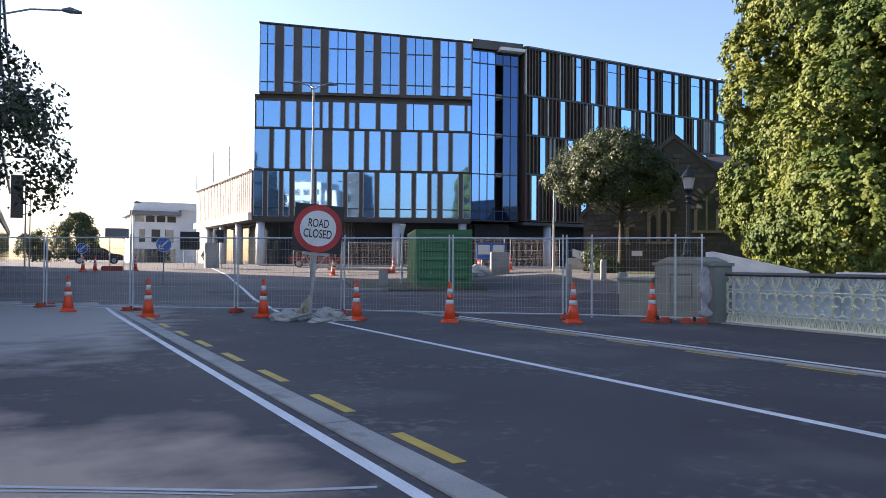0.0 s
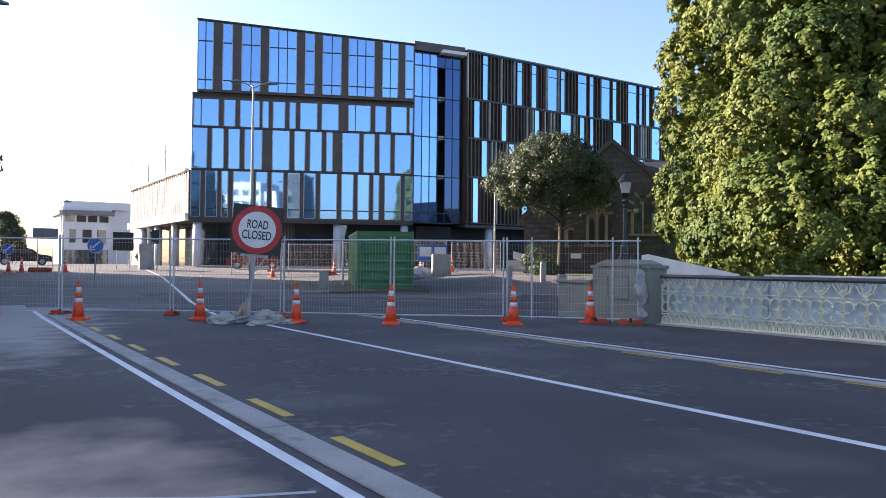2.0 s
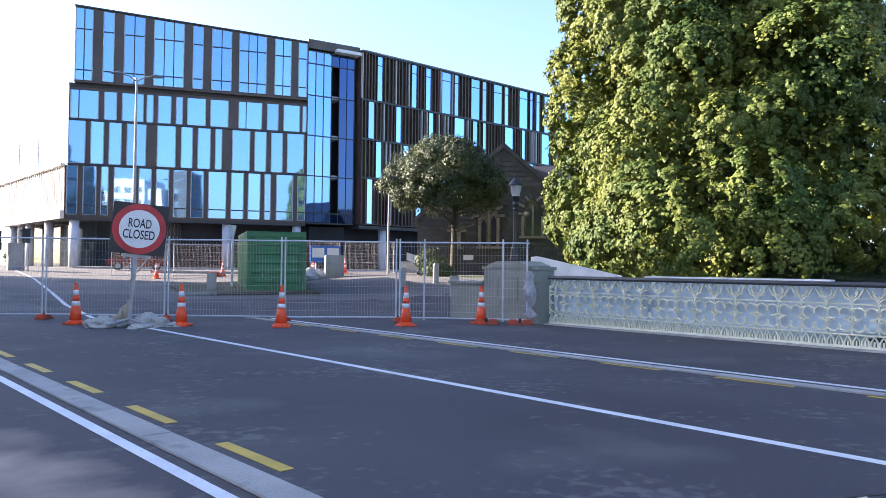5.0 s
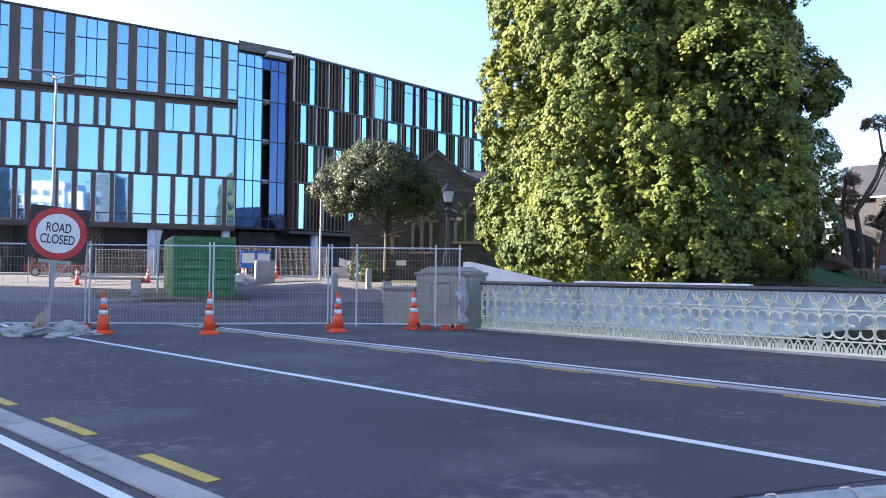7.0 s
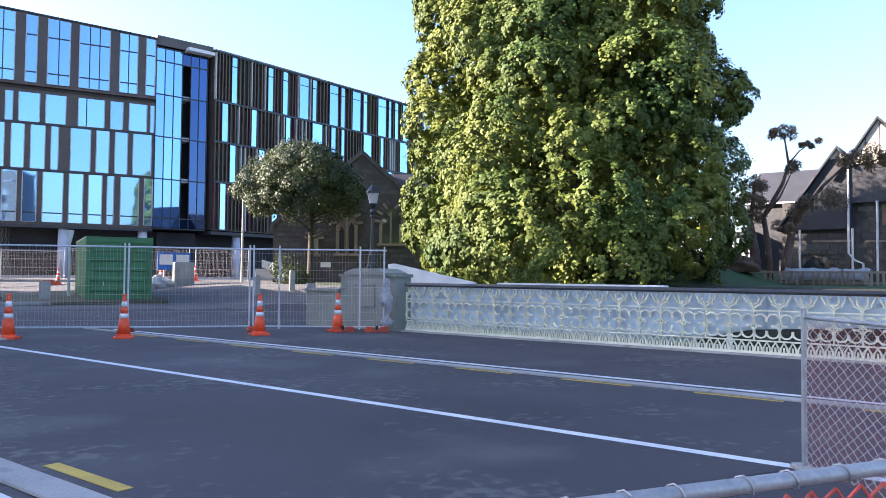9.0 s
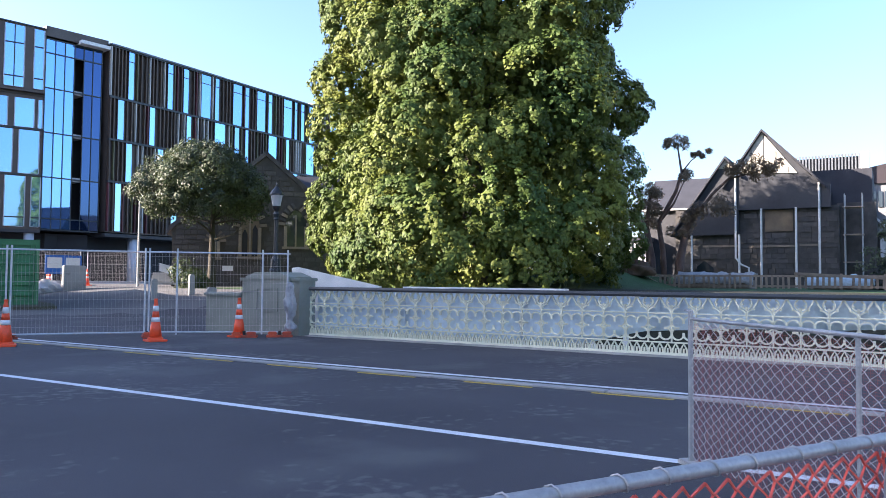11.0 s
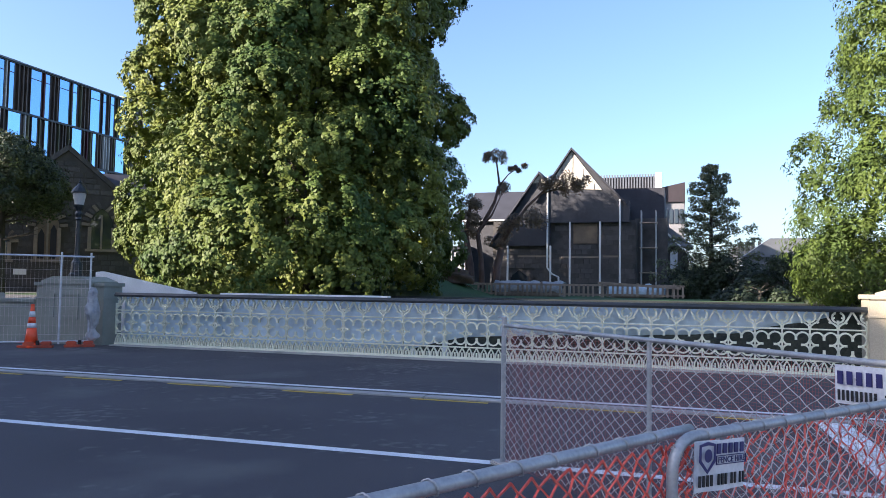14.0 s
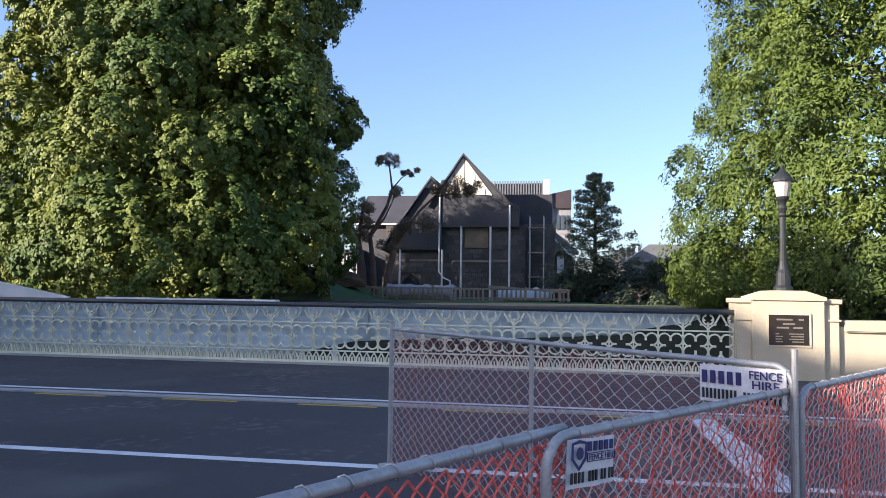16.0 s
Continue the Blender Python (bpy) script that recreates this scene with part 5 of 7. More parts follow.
GZ = ground_z(38, 5)
for y0, y1 in ((5.6, 9.2), (0.6, 3.4)):
    bm = bm_new()
    box(bm, 38.5, 40.0, y0 + 0.15, y1 - 0.15, GZ - 0.05, GZ + 0.42, bevel=0.03)
    tagged(part("timber_stack", bm, RAW_TIMBER, None, "stack of timber under a tarpaulin on the bank"), category="timber")
tarp_sheet(38.3, 5.6, 9.2, GZ + 0.58, "grey-blue tarpaulin over stacked timber", PLASTIC_GREY, 2)
tarp_sheet(38.3, 0.6, 3.4, GZ + 0.45, "pale crumpled tarpaulin over stacked timber", WRAP, 7)
for a, b in (((37.8, 10.6, GZ + 0.55), (37.8, 9.6, GZ + 0.02)), ((37.9, 3.8, GZ + 0.72), (37.9, -0.1, GZ + 0.5))):
    bm = bm_new()
    p, q = Vector(a), Vector(b)
    d = (q - p).normalized()
    s = Vector((0, -d.z, d.y)) * 0.06
    vs = [bm.verts.new(v + o) for v in (p, q) for o in (s, -s)]
    vs2 = [bm.verts.new(v.co + Vector((0.05, 0, 0))) for v in vs]
    for f in ((0, 2, 3, 1),):
        bm.faces.new([vs[i] for i in f])
        bm.faces.new([vs2[i] for i in f[::-1]])
    for i, j in ((0, 1), (1, 3), (3, 2), (2, 0)):
        bm.faces.new((vs[i], vs[j], vs2[j], vs2[i]))
    tagged(part("plank", bm, RAW_TIMBER, None, "loose pale timber plank leaning by the pallets"), category="plank", group="loose planks")
for y in (6.6, 3.6, 1.9, 0.2):
    bm = bm_new()
    box(bm, 37.93, 38.0, y - 0.05, y + 0.05, GZ - 0.05, GZ + 0.72)
    tagged(part("stake", bm, RAW_TIMBER, None, "timber stake on the river bank"), category="stake", group="stakes")

bm = bm_new()
bmesh.ops.create_icosphere(bm, subdivisions=4, radius=1)
for v in bm.verts:
    k = 1 + 0.35 * noise.noise(v.co * 2.1) + 0.12 * noise.noise(v.co * 6)
    v.co = Vector((v.co.x * 1.0 * k, v.co.y * 1.3 * k, max(-0.1, v.co.z * 0.75 * k)))
tagged(part("soil_mound", bm, surf("red_brown_earth", (0.13, 0.075, 0.045), (0.08, 0.055, 0.03), 0.95, scale=2, fine=20, bump=0.6, dist=0.04), None,
            "heap of bare red-brown earth beside the gum tree", True, m=place(37.0, 11.3, ground_z(37, 11.3) - 0.1)), category="earth heap")

# ---- far end of the street ----
white = thing("white_building", place(14.0, 118.5, 1.0), "white three-storey corner building with a deep grey canopy", "building")
bm = bm_new()
box(bm, 0, 6.5, 0, 10, -0.2, 8.2)
part("wall", bm, WHITE_WALL, white)
bm = bm_new()
box(bm, -0.5, 6.7, -0.8, 10, 7.0, 7.6)
part("canopy", bm, GREY_WALL, white)
bm = bm_new()
box(bm, 0.2, 9.0, 0.5, 9, 7.9, 9.0)
part("penthouse", bm, WHITE_WALL, white)
bm = bm_new()
prism(bm, [(6.5, -0.2), (9.2, -0.2), (9.2, 8.9), (7.4, 8.9), (6.5, 6.5)], 1, 9)
part("side_block", bm, WHITE_WALL, white)
for k in range(4):
    bm = bm_new()
    box(bm, 0.3 + 1.5 * k, 1.5 + 1.5 * k, -0.06, 0.02, 6.0, 6.9)
    part("window", bm, GLASS_DARK, white)
for x, w in ((1.3, 0.8), (3.2, 1.2), (5.1, 1.2)):
    bm = bm_new()
    box(bm, x - w / 2, x + w / 2, -0.06, 0.02, 3.0, 4.9)
    part("window", bm, GLASS_DARK, white)
bm = bm_new()
box(bm, 0.2, 6.0, -0.1, 0.02, 0, 2.0)
part("shopfront", bm, GLASS_DARK, white)
pale = thing("pale_block", place(21.5, 100, 1.0), "sunlit pale building beside the office block", "building")
bm = bm_new()
box(bm, 0, 6, 0, 10, -0.2, 6.0)
part("wall", bm, WHITE_WALL, pale)
for k in range(3):
    bm = bm_new()
    box(bm, 0.5 + k * 1.7, 1.4 + k * 1.7, -0.05, 0.02, 3.4, 4.6)
    part("window", bm, GLASS_DARK, pale)
# teal glass building at the street corner
teal = thing("teal_building", place(-14.0, 36.0, 0.4), "dark teal glass building at the street corner", "building")
bm = bm_new()
box(bm, 0, 13.15, -2.4, 26, -0.2, 14.2)
part("wall", bm, GLASS_DARK, teal)
# two unseen roof blocks, added to keep the sun off parapet and bank
bm = bm_new()
box(bm, 0.2, 9.8, -2.3, 4.5, 14.2, 17.0)
part("plant_room", bm, METAL_ROOF, teal)
bm = bm_new()
box(bm, 0.3, 4.4, -2.2, 8.0, 14.2, 22.0)
part("lift_tower", bm, GREY_WALL, teal)
for z in (2.6, 5.6, 8.6, 11.6):
    bm = bm_new()
    box(bm, -0.05, 13.2, -2.39, 26, z, z + 0.35)
    part("floor_band", bm, RAIL_DARK, teal)
# long unseen building added on the sunny side of the street, its roof climbing away: it shades the bridge
shade = thing("corner_building", place(-28.0, 9.0, 0.0), "unseen plain building with a steep lean-to roof, added to shade the bridge", "building")
for nm, low, high, mat, lip in (("wall", None, 0.0, GREY_WALL, 0.0), ("roof", 0.0, 0.2, METAL_ROOF, 0.12)):
    bm = bm_new()
    ends = [(x, y, 4.9 + 0.5776 * y - 0.1156 * (16 - x)) for x, y in ((-lip, -lip), (16 + lip, -lip), (16 + lip, 24.5 + lip), (-lip, 24.5 + lip))]
    A = [bm.verts.new((x, y, -0.2 if low is None else z + low)) for x, y, z in ends]
    B = [bm.verts.new((x, y, z + high)) for x, y, z in ends]
    bm.faces.new(A[::-1])
    bm.faces.new(B)
    for k in range(4):
        bm.faces.new((A[k], A[(k + 1) % 4], B[(k + 1) % 4], B[k]))
    part(nm, bm, mat, shade)
for fl in range(5):
    for k in range(8):
        y = 1.2 + k * 2.9
        if 3.4 + fl * 3.4 < 3.6 + y * 0.74:
            bm = bm_new()
            box(bm, 15.97, 16.06, y, y + 1.5, 1.2 + fl * 3.4, 3.0 + fl * 3.4)
            part("window", bm, GLASS_DARK, shade)
# buildings behind the camera, which show in the glass front
for x, y, w, d, h, mat, lab in ((-40, -48, 8, 10, 21.4, WHITE_WALL, "white office tower seen mirrored in the glass"), (-44.5, -46, 4.4, 8, 18.6, WHITE_WALL, "white lower office wing seen mirrored in the glass"),
                                (-31.9, -47, 3.6, 8, 19.2, WHITE_WALL, "white stair tower seen mirrored in the glass"), (-27.5, -50, 4.5, 8, 23.5, STONE, "dark stone tower seen mirrored in the glass"),
                                (-8, -60, 9, 10, 11, STONE, "dark stone building seen mirrored in the glass"), (10, -66, 16, 12, 8, GREY_WALL, "grey low building seen mirrored in the glass")):
    ob = thing("opposite_building", place(x, y), lab, "building", "buildings behind the bridge")
    bm = bm_new()
    box(bm, 0, w, 0, d, -0.3, h)
    part("wall", bm, mat, ob)
    for fl in range(int(h // 3.4)):
        for k in range(int(w // 2.6)):
            bm = bm_new()
            box(bm, 0.6 + k * 2.6, 2.2 + k * 2.6, d - 0.02, d + 0.06, 1.0 + fl * 3.4, 2.7 + fl * 3.4)
            part("window", bm, GLASS_DARK, ob)


# ---- smaller trees ----
for nm, x, y, prof, cnt_, lab, sd in (("street_tree", 6.3, 112, [(0.8, 1.9), (2, 2.5), (4, 2.3), (5.4, 1.3), (6.2, 0.3)], 90, "leafy green street tree far up the road", 51),
                                     ("street_tree", 1.2, 116, [(0.5, 1.5), (2, 1.8), (3.0, 1.5), (3.8, 0.4)], 40, "small leafy street tree far up the road", 52),
                                     ("street_tree", 22.5, 104, [(0.3, 1.2), (1.2, 1.5), (2.2, 0.5)], 14, "small dark shrub by the pale building", 53),
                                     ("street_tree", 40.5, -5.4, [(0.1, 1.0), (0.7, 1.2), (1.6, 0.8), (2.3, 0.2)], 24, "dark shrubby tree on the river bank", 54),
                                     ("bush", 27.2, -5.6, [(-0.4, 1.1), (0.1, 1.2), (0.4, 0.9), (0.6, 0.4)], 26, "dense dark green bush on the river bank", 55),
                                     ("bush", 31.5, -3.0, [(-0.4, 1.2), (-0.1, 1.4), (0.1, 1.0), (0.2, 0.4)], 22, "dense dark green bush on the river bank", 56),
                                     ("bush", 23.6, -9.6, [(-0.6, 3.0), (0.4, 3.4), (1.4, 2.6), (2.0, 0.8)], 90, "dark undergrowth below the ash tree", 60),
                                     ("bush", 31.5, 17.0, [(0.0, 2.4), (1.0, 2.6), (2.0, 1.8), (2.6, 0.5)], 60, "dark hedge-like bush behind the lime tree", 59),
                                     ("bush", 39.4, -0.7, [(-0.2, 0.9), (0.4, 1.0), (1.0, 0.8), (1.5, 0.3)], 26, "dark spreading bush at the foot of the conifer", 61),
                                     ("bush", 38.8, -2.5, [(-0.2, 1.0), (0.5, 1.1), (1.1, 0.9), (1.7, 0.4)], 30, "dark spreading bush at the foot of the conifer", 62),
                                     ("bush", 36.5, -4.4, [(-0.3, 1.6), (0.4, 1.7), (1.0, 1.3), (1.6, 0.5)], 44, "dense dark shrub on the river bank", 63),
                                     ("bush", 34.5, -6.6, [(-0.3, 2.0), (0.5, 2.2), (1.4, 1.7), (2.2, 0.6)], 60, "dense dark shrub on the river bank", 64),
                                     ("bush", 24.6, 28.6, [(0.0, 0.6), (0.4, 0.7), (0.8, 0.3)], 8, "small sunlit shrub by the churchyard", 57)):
    tree(nm, x, y, 0, prof, cnt_, 0.75 if sd < 53 else 0.5, 260, 0.15 if sd > 52 else 0.22, LEAF_SHADE if sd in (54, 55, 56, 58, 59, 60, 61, 62, 63, 64) else LEAF_FAR, BARK, (max(0.5, prof[-2][0]), 0.12, 6, 1.2), lab, sd, lump=0.15, category="bush" if nm == "bush" else "tree")


def conifer(x, y, h, label, seed):
    """Tiers of drooping boughs on a straight trunk, uneven in length."""
    rng2 = np.random.default_rng(seed)
    ob = thing("conifer", place(x, y, ground_z(x, y)), label, "tree")
    bm = bm_new()
    rod(bm, (0, 0, -0.3), (0, 0, h), 0.16, 0.02, 8)
    cl = []
    n = 64
    for k in range(n):
        t = k / n
        z = 0.3 + (h - 0.4) * t
        reach = (2.75 * (1 - t) ** 0.7 + 0.12) * rng2.uniform(0.5, 1.1)
        a = k * 2.4 + rng2.uniform(-0.3, 0.3)
        way = np.array([math.cos(a), math.sin(a), 0.12])
        tube(bm, [(0, 0, z), tuple(way * reach * 0.6 + (0, 0, z)), tuple(way * reach + (0, 0, z + 0.1 * reach))], [0.035, 0.025, 0.008], 4)
        for s in (0.35, 0.6, 0.85, 1.0):
            if s * reach > 0.15:
                cl.append((tuple(way * reach * s + (0, 0, z + 0.06)), 0.17 + 0.13 * (1 - t), (0, 0, 0.6)))
    part("trunk", bm, BARK, ob, smooth=True)
    part("crown", leaf_cloud(rng2, cl, 60, 0.15, 0.2, 2.4, "crown", LEAF_PINE), None, ob)


conifer(40.0, -1.55, 6.75, "dark conifer with uneven drooping boughs on the bank", 61)
# thin gum tree in front of the house
rng2 = np.random.default_rng(71)
gum = thing("gum_tree", place(40.0, 10.2, ground_z(40, 10.2)), "sparse gum tree with reddish trunks and thin leaf tufts", "tree")
bm = bm_new()
limbs = (([(-0.1, 0.7, -0.3), (0.1, 0.75, 1.2), (0, 0.95, 2.8), (0.1, 0.75, 4.4)], 0.34), ([(0, -0.7, -0.3), (0, -0.8, 1.0), (0.1, -1.1, 2.6), (0, -1.6, 3.6), (0, -2.2, 4.0)], 0.27),
         ([(0, 0.0, -0.3), (0.1, 0.1, 1.5), (0, 0.3, 3.0), (0, -0.6, 4.6), (0, -0.9, 5.6), (0, -0.7, 7.0)], 0.18), ([(0, -0.9, 5.6), (0, -1.4, 6.2), (0, -1.9, 6.5)], 0.05),
         ([(0, -1.1, 2.6), (0.1, -2.4, 4.4), (0, -3.4, 5.3), (0, -4.4, 5.6)], 0.11), ([(0, -3.2, 5.1), (0, -4.8, 5.5), (0, -5.5, 5.6)], 0.05), ([(0, 0.3, 3.0), (0, -0.5, 4.0), (0, -1.1, 5.3)], 0.09), ([(0.1, 0.9, 2.6), (0, 1.3, 3.6), (0, 1.1, 4.6)], 0.08))
for ends, r in limbs:
    tube(bm, ends, [r * (1 - 0.8 * i / (len(ends) - 1)) for i in range(len(ends))], 7)
tufts = []
for y, z, r in ((-0.75, 7.2, 0.5), (-0.35, 7.05, 0.35), (-1.9, 6.5, 0.3), (0.3, 4.7, 0.55), (0.85, 4.5, 0.5), (-2.2, 3.8, 0.75), (-2.9, 3.6, 0.6), (-4.2, 5.65, 0.75), (-3.4, 5.5, 0.65), (-5.4, 5.6, 0.5), (-4.8, 5.3, 0.5), (-1.1, 5.4, 0.5), (-1.5, 3.2, 0.6), (1.2, 4.0, 0.5), (-0.9, 2.6, 0.5), (0.9, 3.0, 0.6), (1.5, 3.2, 0.5), (0.2, 3.8, 0.5)):
    tufts += [((rng2.uniform(-0.4, 0.4), y + rng2.uniform(-0.5, 0.5), z + rng2.uniform(-0.22, 0.22)), r * 0.55, (0, 0, 0.5)) for _ in range(4)]
part("trunk", bm, PALE_BARK, gum, smooth=True)
part("crown", leaf_cloud(rng2, tufts, 170, 0.14, 0.4, 2.6, "crown", LEAF_GUM), None, gum)


# ---- road works on and beyond the bridge ----
def cone(m):
    ob = thing("traffic_cone", m, "orange traffic cone with two white reflective bands on asphalt", "cone", "cones along the closure")
    bm = bm_new()
    box(bm, -0.2, 0.2, -0.2, 0.2, 0.0, 0.045, bevel=0.012)
    lathe(bm, [(0.165, 0.045), (0.16, 0.08), (0.135, 0.09)], 20)
    part("base", bm, CONE_ORANGE, ob)

    def r(z):
        return 0.135 - (z - 0.09) * (0.135 - 0.032) / 0.81
    for nm, z0, z1, mt, up in (("body", 0.09, 0.42, CONE_ORANGE, 0), ("band", 0.42, 0.52, CONE_WHITE, 0.003), ("middle", 0.52, 0.65, CONE_ORANGE, 0), ("band", 0.65, 0.77, CONE_WHITE, 0.003)):
        bm = bm_new()
        lathe(bm, [(r(z0) + up, z0), (r(z1) + up, z1)], 20)
        part(nm, bm, mt, ob, "white reflective band" if nm == "band" else "", True)
    bm = bm_new()
    lathe(bm, [(r(0.77), 0.77), (r(0.88), 0.88), (0.04, 0.885), (0.04, 0.915), (0.03, 0.925)], 20)
    part("tip", bm, CONE_ORANGE, ob)
    return ob


spots = ((1.05, 21.89), (2.67, 19.42), (5.12, 18.15), (6.83, 16.42), (8.50, 14.95), (11.01, 13.66), (12.95, 13.15))
first = cone(place(*spots[0], ground_z(*spots[0])))
for k, (x, y) in enumerate(spots[1:]):
    copy_thing(first, pose(x, y, 0, 0, 0, 13 * k + 20))


# temporary fence panels
def mesh_fence(m, length, posts, label, group, height=2.0, low=0.12):
    ob = thing("temporary_fence", m, label, "fence", group)
    for x in posts:
        bm = bm_new()
        rod(bm, (x, 0, 0.06), (x, 0, height + 0.06), 0.021, seg=8)
        part("post", bm, GALV_PALE, ob)
    for z in (low, height - 0.03):
        bm = bm_new()
        rod(bm, (0, 0, z), (length, 0, z), 0.019, seg=8)
        part("rail", bm, GALV_PALE, ob)
    bm = bm_new()
    n = int(length / 0.075)
    for k in range(1, n):
        x = length * k / n
        rod(bm, (x, 0, low), (x, 0, height - 0.03), 0.0018, seg=3, caps=False)
    for z in np.arange(low + 0.15, height - 0.1, 0.2):
        rod(bm, (0, 0.004, z), (length, 0.004, z), 0.0025, seg=3, caps=False)
    tagged(part("wire_infill", bm, WIRE, ob), kind="stuff")
    return ob


def along_m(p, q, z=0.0):
    return pose(p[0], p[1], z, 0, 0, math.degrees(math.atan2(q[1] - p[1], q[0] - p[0])))


feet = [(-5.4, 28.5), (-2.4, 26.1), (0.57, 23.6), (2.55, 21.6), (4.98, 20.2), (7.24, 18.3), (9.34, 16.35), (11.6, 14.7), (13.72, 12.28)]
for i, (p, q) in enumerate(zip(feet, feet[1:])):
    L = math.hypot(q[0] - p[0], q[1] - p[1])
    posts = [0.03, L - 0.06] + ([L * 0.2, L * 0.8] if i == len(feet) - 2 else [])
    mesh_fence(along_m(p, q), L, posts, "galvanised temporary mesh fence panel across the road", "closure fence panels")


def foot(m, l=0.62, label="orange plastic fence foot on the asphalt"):
    ob = thing("fence_weight", m, label, "fence foot", "fence feet")
    bm = bm_new()
    box(bm, -l / 2, l / 2, -0.11, 0.11, 0.0, 0.055, bevel=0.015)
    for x in (-l * 0.27, l * 0.27):
        box(bm, x - l * 0.17, x + l * 0.17, -0.085, 0.085, 0.055, 0.13, bevel=0.02)
    part("block", bm, FOOT_ORANGE, ob)
    bm = bm_new()
    lathe(bm, [(0.035, 0.055), (0.035, 0.15)], 10)
    part("socket", bm, SIGN_BLACK, ob)
    return ob


f0 = foot(pose(0.57, 23.6, 0.04, 0, 0, 40))
for k, (x, y) in enumerate(feet[3:-1]):
    copy_thing(f0, pose(x, y, 0, 0, 0, 40 + 15 * (k % 3)))
copy_thing(f0, pose(12.95, 12.98, 0, 0, 0, -52))
copy_thing(f0, pose(13.5, 12.38, 0, 0, 0, -48))
# plastic wrapped round the last fence post
bm = bm_new()
zs = np.linspace(0.12, 1.3, 46)
rs = np.interp(zs, (0.12, 0.2, 0.3, 0.38, 0.5, 0.75, 1.0, 1.2, 1.3), (0.07, 0.15, 0.13, 0.06, 0.12, 0.14, 0.11, 0.10, 0.04))
lathe(bm, [(float(r), float(z)) for r, z in zip(rs, zs)], 44, (13.72, 12.28))
for v in bm.verts:
    q = Vector((v.co.x * 9, v.co.y * 9, v.co.z * 3.2))
    k = 1 + 0.45 * noise.noise(q * 0.6) - 0.55 * abs(noise.noise(q * 1.5)) + 0.2 * noise.noise(q * 3.0)
    v.co.x, v.co.y = 13.72 + (v.co.x - 13.72) * k, 12.28 + (v.co.y - 12.28) * k
tagged(part("plastic_wrap", bm, PLASTIC_GREY, None, "crumpled grey plastic wrapped round the fence post", True), category="wrapping")

# road closed board
M_SIGN = pose(5.91, 16.52, 2.12, 0, 5, -19.5)
sign = thing("road_sign", M_SIGN, "square road closed sign with red ring on a galvanised stand", "sign")
bm = bm_new()
box(bm, -0.56, 0.56, 0.0, 0.03, -0.55, 0.55, bevel=0.006)
part("board", bm, SIGN_BLACK, sign, "black square board")


def disc(r0, r1, y, name, mat, parent):
    bm = bm_new()
    o = [bm.verts.new((r1 * math.cos(2 * math.pi * k / 48), y, r1 * math.sin(2 * math.pi * k / 48))) for k in range(48)]
    if r0:
        i = [bm.verts.new((r0 * math.cos(2 * math.pi * k / 48), y, r0 * math.sin(2 * math.pi * k / 48))) for k in range(48)]
        for k in range(48):
            bm.faces.new((o[k], o[(k + 1) % 48], i[(k + 1) % 48], i[k]))
    else:
        bm.faces.new(o)
    return part(name, bm, mat, parent)


disc(0.41, 0.545, -0.004, "ring", SIGN_RED, sign)
disc(0, 0.415, -0.003, "face", SIGN_WHITE, sign)
for word, z, w in (("ROAD", 0.11, 0.46), ("CLOSED", -0.13, 0.64)):
    part("lettering", text_mesh(word, 0.27, SIGN_BLACK, w), None, sign, m=pose(0, -0.006, z))
bm = bm_new()
box(bm, -0.035, 0.035, 0.035, 0.075, -2.05, 0.35, bevel=0.008)
box(bm, -0.3, 0.3, 0.03, 0.06, -0.62, -0.55, bevel=0.004)
for k in (-1, 1):
    tube(bm, [(k * 0.26, 0.05, -0.58), (k * 0.04, 0.055, -0.95)], 0.014, 6)
part("post", bm, GALV, sign, "galvanised square post with braces")
bm = bm_new()
tube(bm, [(-0.42, -0.25, -2.09), (0, 0.05, -1.95), (0.42, 0.35, -2.06)], 0.022, 8)
tube(bm, [(0.42, -0.25, -2.04), (0, 0.05, -1.95), (-0.42, 0.35, -2.09)], 0.022, 8)
part("foot_frame", bm, GALV, sign, "low crossed steel feet")


def sandbag(x, y, yaw, l, w, h, seed, label, mat):
    """A slack woven bag: folded and creased, thin at the rim."""
    bm = bm_new()
    bmesh.ops.create_icosphere(bm, subdivisions=5, radius=1)
    for v in bm.verts:
        q = Vector(v.co)
        big = noise.noise(q * 1.6 + Vector((seed, 0, 0))) * 0.4
        fold = abs(noise.noise(q * 3.4 + Vector((0, seed, 0)))) * 0.5 + abs(noise.noise(q * 7.5 + Vector((0, 0, seed)))) * 0.22
        v.co = Vector((q.x * l / 2 * (1 + big), q.y * w / 2 * (1 + big * 1.2), max(0.0, (q.z * 0.75 + 0.25) * h * (1.25 + big - fold * 1.6))))
    tagged(part("sandbag", bm, mat, None, label, True, m=place(x, y, 0, yaw)), category="sandbag", group="sandbags at the sign")


